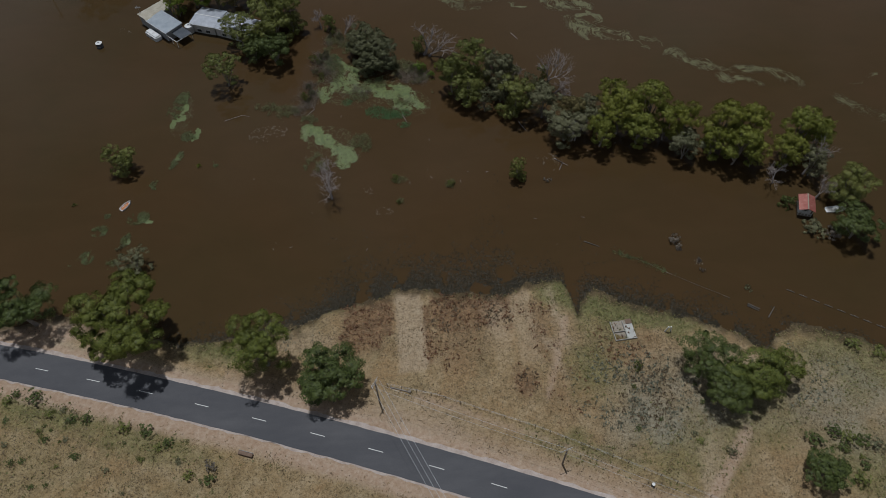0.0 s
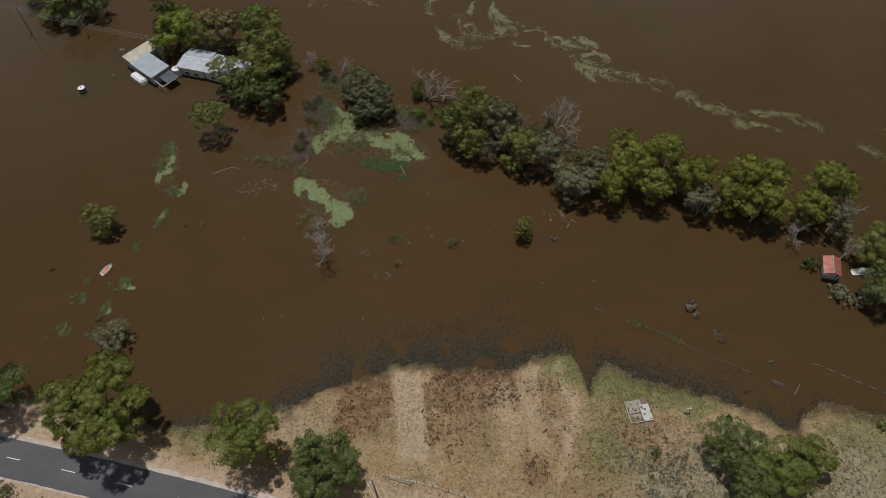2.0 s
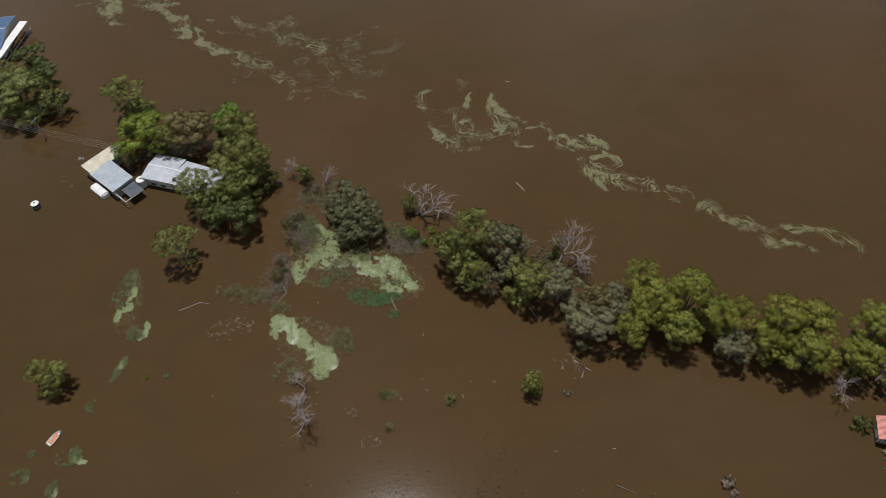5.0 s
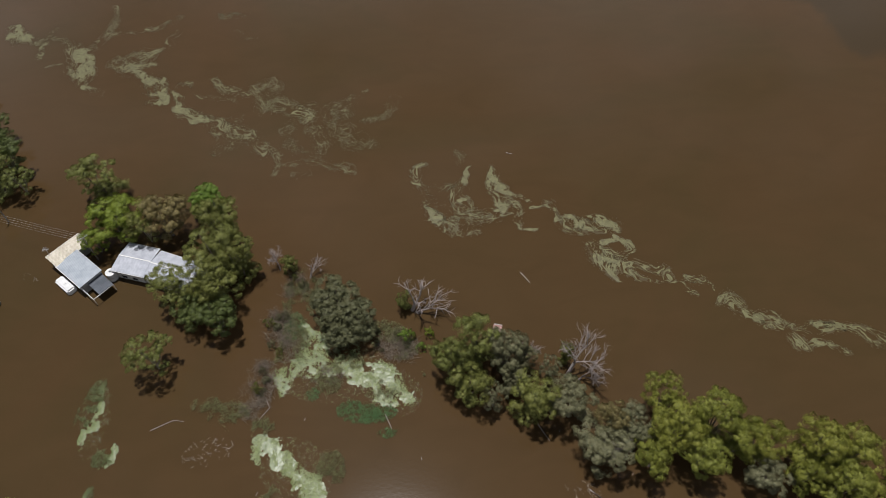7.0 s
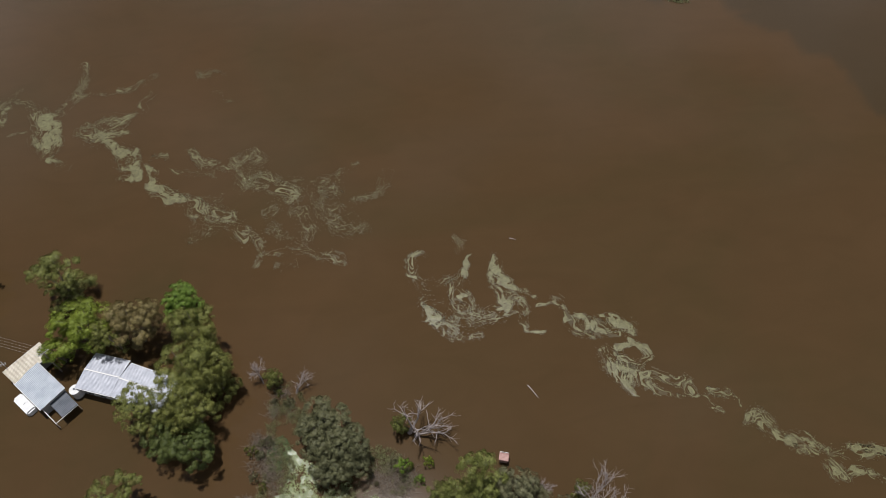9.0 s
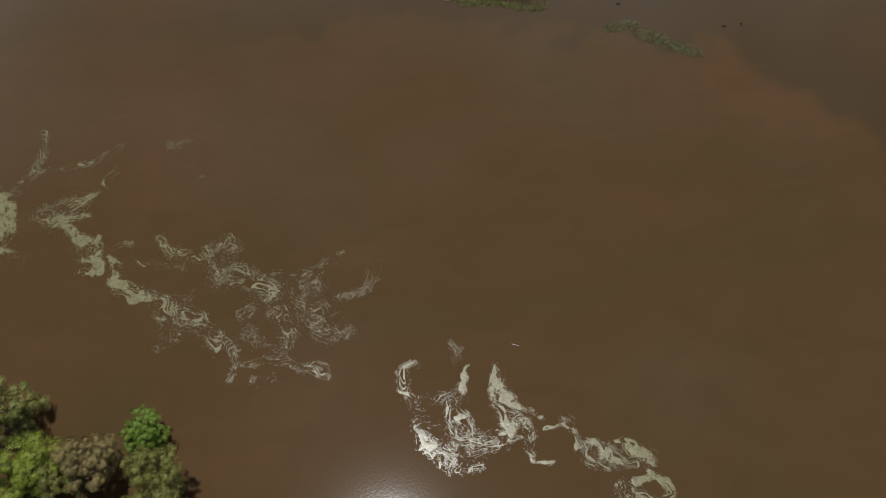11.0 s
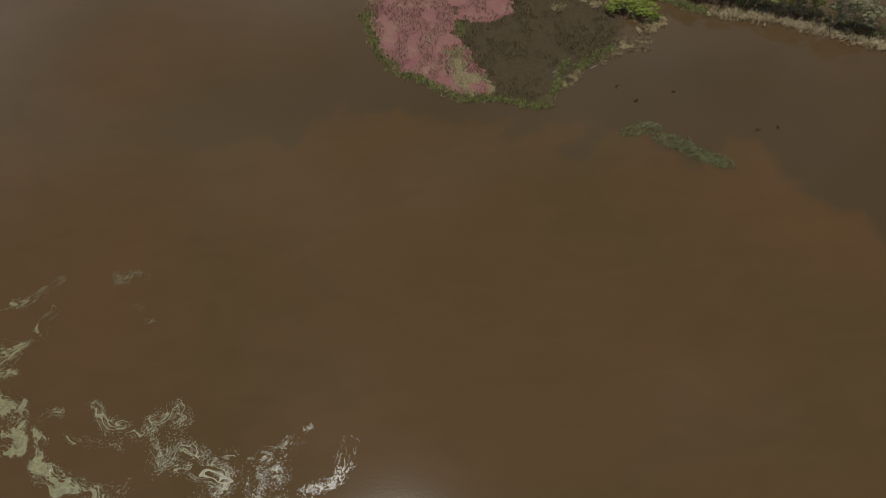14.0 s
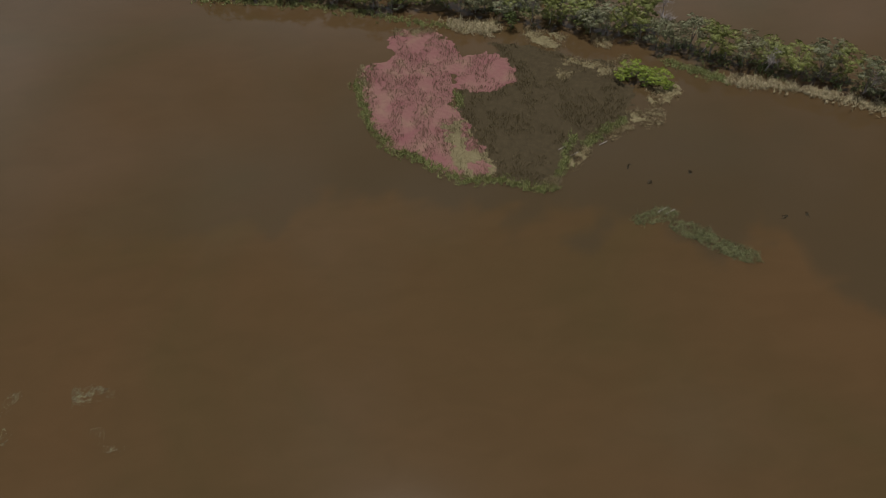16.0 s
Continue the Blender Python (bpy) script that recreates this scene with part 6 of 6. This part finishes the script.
gable_house("flooded_house", -58.1, 175.5, -24, 12.3, 7.9, 2.9, 3.4, ROOF_WHITE, WALL_PALE, "flooded cottage with a pale corrugated iron roof under trees", windows=3)
gable_house("house_wing", -67.6, 179.4, -18.5, 8.4, 8.4, 3.0, 3.5, ROOF_WHITE, WALL_PALE, "pale-roofed wing of the flooded cottage", windows=2)
skillion("shed", -84.5, 183.5, 48.6, 9.1, 4.2, 3.1, 3.5, ROOF_TAN, WALL_GREY, "flooded shed with a weathered tan iron roof")
skillion("carport", -80.5, 177.8, -42, 10.1, 6.0, 3.0, 3.3, ROOF_BLUE, WALL_GREY, "flooded garage with a blue-grey iron roof", "garage")

perg = thing("pergola", pose(-75.4, 173.0, 0, 0, 0, -43), "white-framed pergola half roofed with dark iron", "pergola")
for x in (-2.55, 0, 2.55):
    for y in (-2.6, 2.6):
        part("post", box_mesh(x - 0.06, x + 0.06, y - 0.06, y + 0.06, -1.2, 1.9, 0), TRIM, perg)
for y in (-2.6, -0.9, 0.9, 2.6):
    part("beam", box_mesh(-2.65, 2.65, y - 0.06, y + 0.06, 1.9, 2.05, 0), TRIM, perg)
for x in (-2.6, 2.6):
    part("beam", box_mesh(x - 0.05, x + 0.05, -2.65, 2.65, 2.05, 2.17, 0), TRIM, perg)
part("roof", roof_slab(5.2, 3.6, 2.14, 2.28, -1.0, 2.7), ROOF_DARK, perg)

van = thing("caravan", pose(-83.7, 174.9, -1.0, 0, 0, -42), "old white caravan half sunk beside the garage", "caravan")
bm = bmesh.new()
block(bm, -2.8, 2.8, -1.1, 1.1, 0.3, 2.5, 0.0)
bmesh.ops.bevel(bm, geom=list(bm.edges), offset=0.35, segments=4, affect="EDGES")
part("body", bm, WHITE_SHELL, van)
part("roof_vent", box_mesh(-0.4, 0.3, -0.3, 0.3, 2.48, 2.62, 0.04), TRIM, van)
for x in (-1.5, 0.9):
    part("window", box_mesh(x - 0.5, x + 0.5, -1.13, -1.08, 1.5, 2.05, 0.01), GLASS, van)
part("tow_bar", box_mesh(2.7, 3.7, -0.06, 0.06, 0.5, 0.6, 0.01), RUSTY, van)


def cylinder_bm(r0, r1, z0, z1, sides=28):
    bm = bmesh.new()
    bmesh.ops.create_cone(bm, cap_ends=True, segments=sides, radius1=r0, radius2=r1, depth=z1 - z0, matrix=Matrix.Translation((0, 0, (z0 + z1) / 2)))
    return bm


def water_tank(x, y, z, r, h, label, shell):
    ob = thing("water_tank", pose(x, y, z), label, "water tank")
    part("shell", cylinder_bm(r, r, 0, h), shell, ob)
    part("lid", cylinder_bm(r * 1.03, r * 0.25, h, h + 0.22), TRIM, ob, "pale conical lid")
    part("hatch", cylinder_bm(r * 0.22, r * 0.22, h + 0.15, h + 0.3, 16), ROOF_DARK, ob)
    for t in (0.3, 0.62):
        part("hoop", cylinder_bm(r * 1.015, r * 1.015, h * t, h * t + 0.06), STEEL, ob)
    return ob


water_tank(-73.2, 176.7, -1.0, 1.15, 3.3, "pale round rainwater tank between garage and house", WHITE_SHELL)
water_tank(-98.9, 171.2, -1.2, 0.95, 2.6, "white-lidded tank standing alone in the flood", ROOF_DARK)
ant = thing("antenna", pose(-88.6, 182.6, 0), "thin television antenna beside the shed", "antenna")
part("mast", box_mesh(-0.03, 0.03, -0.03, 0.03, -1.2, 5.2, 0), STEEL, ant)
for i in range(5):
    part("element", box_mesh(-0.6 + i * 0.3 - 0.02, -0.6 + i * 0.3 + 0.02, -0.7 + i * 0.08, 0.7 - i * 0.08, 5.0, 5.04, 0), STEEL, ant)
part("boom", box_mesh(-0.8, 0.8, -0.025, 0.025, 4.95, 5.0, 0), STEEL, ant)

# blue-roofed house up the bank
blue = gable_house("blue_roofed_house", -139.0, 241.0, 3, 23.0, 17.0, 3.6, 5.0, ROOF_NAVY, WALL_PALE, "house with a navy blue iron roof beyond the trees", windows=3)
ver = thing("verandah", pose(-125.9, 238.5, 0, 0, 0, -7), "white verandah roof along the blue-roofed house", "verandah")
part("roof", roof_slab(2.5, 19.0, 3.3, 3.3, -11, 9), TRIM, ver)
for y in (-10, -4, 2, 8):
    part("post", box_mesh(1.05, 1.17, y - 0.06, y + 0.06, -1.2, 3.24, 0), TRIM, ver)
    part("post", box_mesh(-1.17, -1.05, y - 0.06, y + 0.06, -1.2, 3.24, 0), TRIM, ver)
part("rail", box_mesh(1.04, 1.18, -11, 9, 0.9, 1.0, 0), TRIM, ver)
skillion("garden_shed", -129.5, 228.0, 10, 4.2, 3.4, 2.6, 2.9, ROOF_WHITE, WALL_PALE, "small white-roofed shed in front of the blue-roofed house")

# red-roofed hut on stumps
hut = thing("river_hut", pose(84.9, 100.2, -0.5, 0, 0, -17), "small hut with a worn red iron roof standing in the flood", "hut")
for x in (-1.3, 1.3):
    for y in (-1.9, 0, 1.9):
        part("stump", box_mesh(x - 0.1, x + 0.1, y - 0.1, y + 0.1, -1.2, 0.65, 0), TIMBER, hut)
part("floor", box_mesh(-1.5, 1.5, -2.1, 2.1, 0.65, 0.8, 0.01), TIMBER, hut)
for (x0, x1, y0, y1) in ((-1.4, -1.28, -1.2, 2.0), (1.28, 1.4, -1.2, 2.0), (-1.28, 1.28, 1.88, 2.0), (-1.28, 1.28, -1.2, -1.08)):
    part("wall", box_mesh(x0, x1, y0, y1, 0.8, 2.85, 0), TRIM, hut)
turned = Matrix.Rotation(radians(90), 4, "Z")
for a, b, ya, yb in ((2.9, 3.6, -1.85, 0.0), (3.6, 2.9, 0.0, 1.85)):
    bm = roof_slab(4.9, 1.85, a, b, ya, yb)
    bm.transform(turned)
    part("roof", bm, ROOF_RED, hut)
part("ridge_cap", box_mesh(-0.12, 0.12, -2.45, 2.45, 3.63, 3.68, 0.01), ROOF_TAN, hut, "pale worn ridge cap")
part("verandah_rail", box_mesh(-1.45, 1.45, -2.1, -2.02, 1.5, 1.6, 0), TRIM, hut)
for x in (-1.4, -0.7, 0, 0.7, 1.4):
    part("verandah_post", box_mesh(x - 0.05, x + 0.05, -2.1, -2.0, 0.8, 2.85, 0), TRIM, hut)
part("window", box_mesh(-0.6, 0.6, -1.24, -1.19, 1.5, 2.3, 0), GLASS, hut)

pump = thing("pump_shed", pose(15.2, 154.9, -1.0, 0, 0, -15), "small faded pink pump shed behind the bank trees", "shed")
walls(pump, 1.6, 1.2, -1.2, 2.6, plain_worn("faded_pink_board", (0.46, 0.30, 0.26), (0.56, 0.40, 0.35), 0.8))
part("roof", roof_slab(1.9, 1.5, 2.65, 2.8, -0.75, 0.75), iron("faded_pink_iron", (0.22, 0.115, 0.095), (0.32, 0.19, 0.165)), pump)
part("rail", box_mesh(-0.9, 0.9, 0.83, 0.9, 2.6, 2.9, 0), TRIM, pump)


# ---- boats ----
def boat(x, y, z, turn, length, beam, hull, inner, label):
    ob = thing("boat", pose(x, y, z, 0, 0, turn), label, "boat")
    n, rows = 12, []
    bm = bmesh.new()
    for i in range(n + 1):
        u = i / n
        half = beam / 2 * (1 - max(0, (u - 0.45) / 0.55) ** 2.2) * (0.85 + 0.15 * min(1, u * 4)) + 0.01
        sheer = 0.5 + 0.14 * u * u
        px = -length / 2 + length * u
        rows.append([bm.verts.new((px, s * half * k, zz)) for s, k, zz in
                     ((1, 1, sheer), (1, 0.85, 0.12), (1, 0.3, 0), (-1, 0.3, 0), (-1, 0.85, 0.12), (-1, 1, sheer), (-1, 0.88, sheer), (-1, 0.72, 0.16), (1, 0.72, 0.16), (1, 0.88, sheer))])
    for a, b in zip(rows[:-1], rows[1:]):
        for k in range(10):
            bm.faces.new([a[k], b[k], b[(k + 1) % 10], a[(k + 1) % 10]])
    bm.faces.new(rows[0][::-1]), bm.faces.new(rows[-1])
    bmesh.ops.recalc_face_normals(bm, faces=bm.faces)
    part("hull", bm, hull, ob)
    part("floor", box_mesh(-length * 0.42, length * 0.25, -beam * 0.3, beam * 0.3, 0.165, 0.2, 0.01), inner, ob)
    for t in (-0.3, 0.0, 0.22):
        part("thwart", box_mesh(length * t - 0.12, length * t + 0.12, -beam * 0.37, beam * 0.37, 0.36, 0.41, 0.01), inner, ob)
    return ob


boat(-76.4, 109.1, -0.1, 59, 3.3, 1.4, WHITE_SHELL, plain_worn("orange_paint", (0.45, 0.16, 0.05), (0.58, 0.24, 0.09), 0.6), "small white dinghy with an orange inside, afloat")
boat(92.4, 99.8, -0.1, 3, 4.8, 1.7, WHITE_SHELL, WALL_PALE, "white open boat moored among trees")

# ---- fences, poles, slab and roadside things ----
def utility_pole(x, y, height, turn, label, arms=2):
    z0 = float(ground_z(x, y))
    ob = thing("utility_pole", pose(x, y, z0, 0, 0, turn), label, "utility pole", "power line")
    part("post", cylinder_bm(0.19, 0.13, -0.4, height - z0, 12), TIMBER, ob)
    for i in range(arms):
        z = height - z0 - 0.3 - 0.8 * i
        part("cross_arm", box_mesh(-1.2 + 0.2 * i, 1.2 - 0.2 * i, 0.13, 0.22, z, z + 0.11, 0.01), WALL_GREY, ob, "grey cross arm")
        for x2 in (-1.05, -0.45, 0.45, 1.05):
            bm = cylinder_bm(0.055, 0.04, z + 0.13, z + 0.32, 8)
            bm.transform(Matrix.Translation((x2 * (1 - 0.17 * i), 0.18, 0)))
            part("insulator", bm, WHITE_SHELL, ob)
    return ob


def wires(a, b, offsets, sag, label, thick=0.012):
    """Sagging conductors between two pole heads."""
    a, b = Vector(a), Vector(b)
    side = (b - a).cross(Vector((0, 0, 1))).normalized()
    pieces = []
    for o in offsets:
        pts = [a + (b - a) * (i / 14) + side * o - Vector((0, 0, 4 * sag * (i / 14) * (1 - i / 14))) for i in range(15)]
        pieces.append(tube_arrays(pts, [thick] * 15, 4))
    ob = thing("power_wires", Matrix.Identity(4), label, "power wires", "power line")
    for piece in pieces:
        np_mesh("wire", *piece, STEEL, ob)
    return ob


utility_pole(-13.5, 55.5, 10.2, 62, "timber power pole with cross arms beside the road")
utility_pole(20.5, 42.0, 8.2, 20, "timber power pole in the dry paddock", 1)
utility_pole(53.5, 27.5, 8.2, 20, "timber power pole in the dry paddock", 1)
utility_pole(8.0, 15.5, 10.2, 62, "timber power pole with cross arms beside the road")
utility_pole(-78.3, 182.5, 8.5, 40, "timber power pole beside the flooded garage", 1)
utility_pole(-122.6, 199.5, 9, 75, "timber power pole standing in the flood")
utility_pole(-104.3, 196.7, 6.5, 75, "timber power pole standing in the flood", 1)
wires((-13.5, 55.5, 10.1), (8.0, 15.5, 10.1), (-0.9, 0.0, 0.9), 0.7, "power wires crossing the road", 0.03)
wires((-13.5, 55.5, 8.6), (20.5, 42.0, 7.9), (-0.5, 0.5), 0.7, "power wires over the paddock", 0.02)
wires((20.5, 42.0, 7.9), (53.5, 27.5, 7.9), (-0.5, 0.5), 0.7, "power wires over the paddock", 0.02)
wires((-122.6, 199.5, 8.8), (-78.3, 182.5, 8.3), (-0.9, -0.3, 0.3, 0.9), 0.9, "power wires over the flood to the house", 0.014)
wires((-122.6, 199.5, 8.8), (-170, 216, 8.8), (-0.9, -0.3, 0.3, 0.9), 0.9, "power wires over the flood", 0.014)


def fence(path, spacing, height, label, wire_count=3, post_mat=TIMBER):
    ob = thing("fence", pose(0, 0, 0), label, "fence")
    p = np.array(path, float)
    seg = np.hypot(*np.diff(p, axis=0).T)
    cum = np.concatenate([[0], np.cumsum(seg)])
    at = np.arange(0, cum[-1] + 0.01, spacing)
    xs, ys = np.interp(at, cum, p[:, 0]), np.interp(at, cum, p[:, 1])
    zs = np.maximum(ground_z(xs, ys), -1.2)
    shared = None
    for x, y, z in zip(xs, ys, zs):
        if shared is None:
            shared = cylinder_bm(0.075, 0.065, -0.3, height, 8)
            first = part("post", shared, post_mat, ob)
            first.location, shared = (x, y, z), first.data
        else:
            o = new("post", shared)
            o.parent, o.location = ob, (x, y, z)
    for k in range(wire_count):
        h = height * (0.35 + 0.55 * k / max(1, wire_count - 1))
        part_pts = [(x, y, z + h) for x, y, z in zip(xs, ys, zs)]
        np_mesh("wire", *tube_arrays(part_pts, [0.012] * len(part_pts), 4), STEEL, ob)
    return ob


fence([(-12.1, 59.0), (-2.6, 56.5), (9.3, 52.0), (17.6, 48.8), (31.5, 42.3), (44.5, 36.0), (60, 28)], 3.0, 1.15, "old post and wire fence along the paddock")
fence([(38.5, 90.4), (44.8, 87.2), (50.3, 83.4), (56.8, 79.4), (62, 76.3)], 2.4, 1.35, "drowned post and wire fence with weed caught on it", 2, WET_WOOD)
strainer = thing("strainer_log", pose(-9.6, 58.0, float(ground_z(-9.6, 58.0)), 0, 0, -17), "fallen timber rail beside the fence", "timber rail", "fence timber")
part("rail", box_mesh(-2.0, 2.0, -0.13, 0.13, 0.0, 0.24, 0.03), TIMBER, strainer)
part("block", box_mesh(1.8, 2.3, -0.3, 0.3, 0.0, 0.5, 0.04), TIMBER, strainer)
caught = along(gen, [(38.5, 90.4), (44.8, 87.2), (50.3, 83.4)], 80, 0.3)
stuff("caught_weed", join_arrays([tuft_arrays(gen, caught, np.zeros(len(caught)), 0.35, 0.25, 10, 0.8, 0.25), blade_arrays(gen, caught, 0, 0.5, 0.06, 2, 0.6, 0.3)]), WEED, "green weed caught along the drowned fence", "water weed")
for i in range(8):
    u = i / 7.35
    x, y = 74.7 + (91.2 - 74.7) * u, 78.0 + (68.1 - 78.0) * u
    rail = thing("floating_rail", pose(x, y, 0, 0, 0, -31), "grey timber rail awash in a broken line", "timber rail", "drowned rails")
    part("rail", box_mesh(-0.85, 0.85, -0.1, 0.1, -0.02, 0.14, 0.03), WET_WOOD, rail)
    part("stub", cylinder_bm(0.09, 0.09, -1.1, 0.3, 8), TIMBER, rail)

slab = thing("ruined_slab", pose(36.8, 69.6, float(ground_z(36.8, 69.6)), 0, 0, 7), "concrete slab and low walls of a ruined shed", "ruin")
part("slab", box_mesh(-2.3, 2.3, -2.3, 2.3, -0.3, 0.08, 0.02), plain_worn("old_slab", (0.26, 0.22, 0.17), (0.38, 0.33, 0.27), 0.95), slab)
part("floor_panel", box_mesh(0.3, 2.25, -2.2, 1.2, 0.08, 0.16, 0.02), plain_worn("pale_concrete", (0.42, 0.41, 0.38), (0.55, 0.54, 0.5), 0.85), slab, "pale concrete panel")
for (x0, x1, y0, y1) in ((-2.3, 2.3, -2.35, -2.2), (-2.3, -2.15, -2.2, 2.2), (-2.15, 0.3, -0.4, -0.28), (0.25, 0.37, -2.2, 2.0)):
    part("low_wall", box_mesh(x0, x1, y0, y1, 0.08, 0.45, 0.02), CONCRETE, slab)
part("rusty_sheet", box_mesh(1.0, 2.3, 1.3, 2.4, 0.1, 0.2, 0.01), RUSTY, slab)
for x, y in ((0.9, -0.8), (1.3, 0.1), (0.8, 0.7)):
    bm = cylinder_bm(0.17, 0.14, 0.16, 0.5, 10)
    bm.transform(Matrix.Translation((x, y, 0)))
    part("stump", bm, RUSTY, slab)
for dx, tilt in ((-0.7, 12), (0.5, -9)):
    pt = thing("white_post", pose(46.1 + dx, 69.0, float(ground_z(46, 69)), 0, tilt, 0), "leaning white post in dry grass", "post", "leaning posts")
    part("post", box_mesh(-0.1, 0.1, -0.1, 0.1, -0.2, 1.9, 0.02), TRIM, pt)
    part("cap", box_mesh(-0.13, 0.13, -0.13, 0.13, 1.9, 1.98, 0.01), TRIM, pt)
trough = thing("stock_trough", pose(-38.4, 46.1, float(ground_z(-38.4, 46.1)), 0, 0, -17), "dark steel stock trough with a pale rim beside the road", "trough")
part("tank", box_mesh(-1.45, 1.45, -0.42, 0.3, 0.0, 0.6, 0.04), RUSTY, trough)
part("rim", box_mesh(-1.5, 1.5, 0.3, 0.38, 0.5, 0.64, 0.02), WALL_GREY, trough)
tank2 = thing("marker_drum", pose(36.2, 37.5, float(ground_z(36.2, 37.5))), "small white-topped drum in the grass", "drum")
part("drum", cylinder_bm(0.3, 0.3, -0.1, 0.85, 16), ROOF_DARK, tank2)
part("lid", cylinder_bm(0.31, 0.31, 0.85, 0.9, 16), TRIM, tank2)
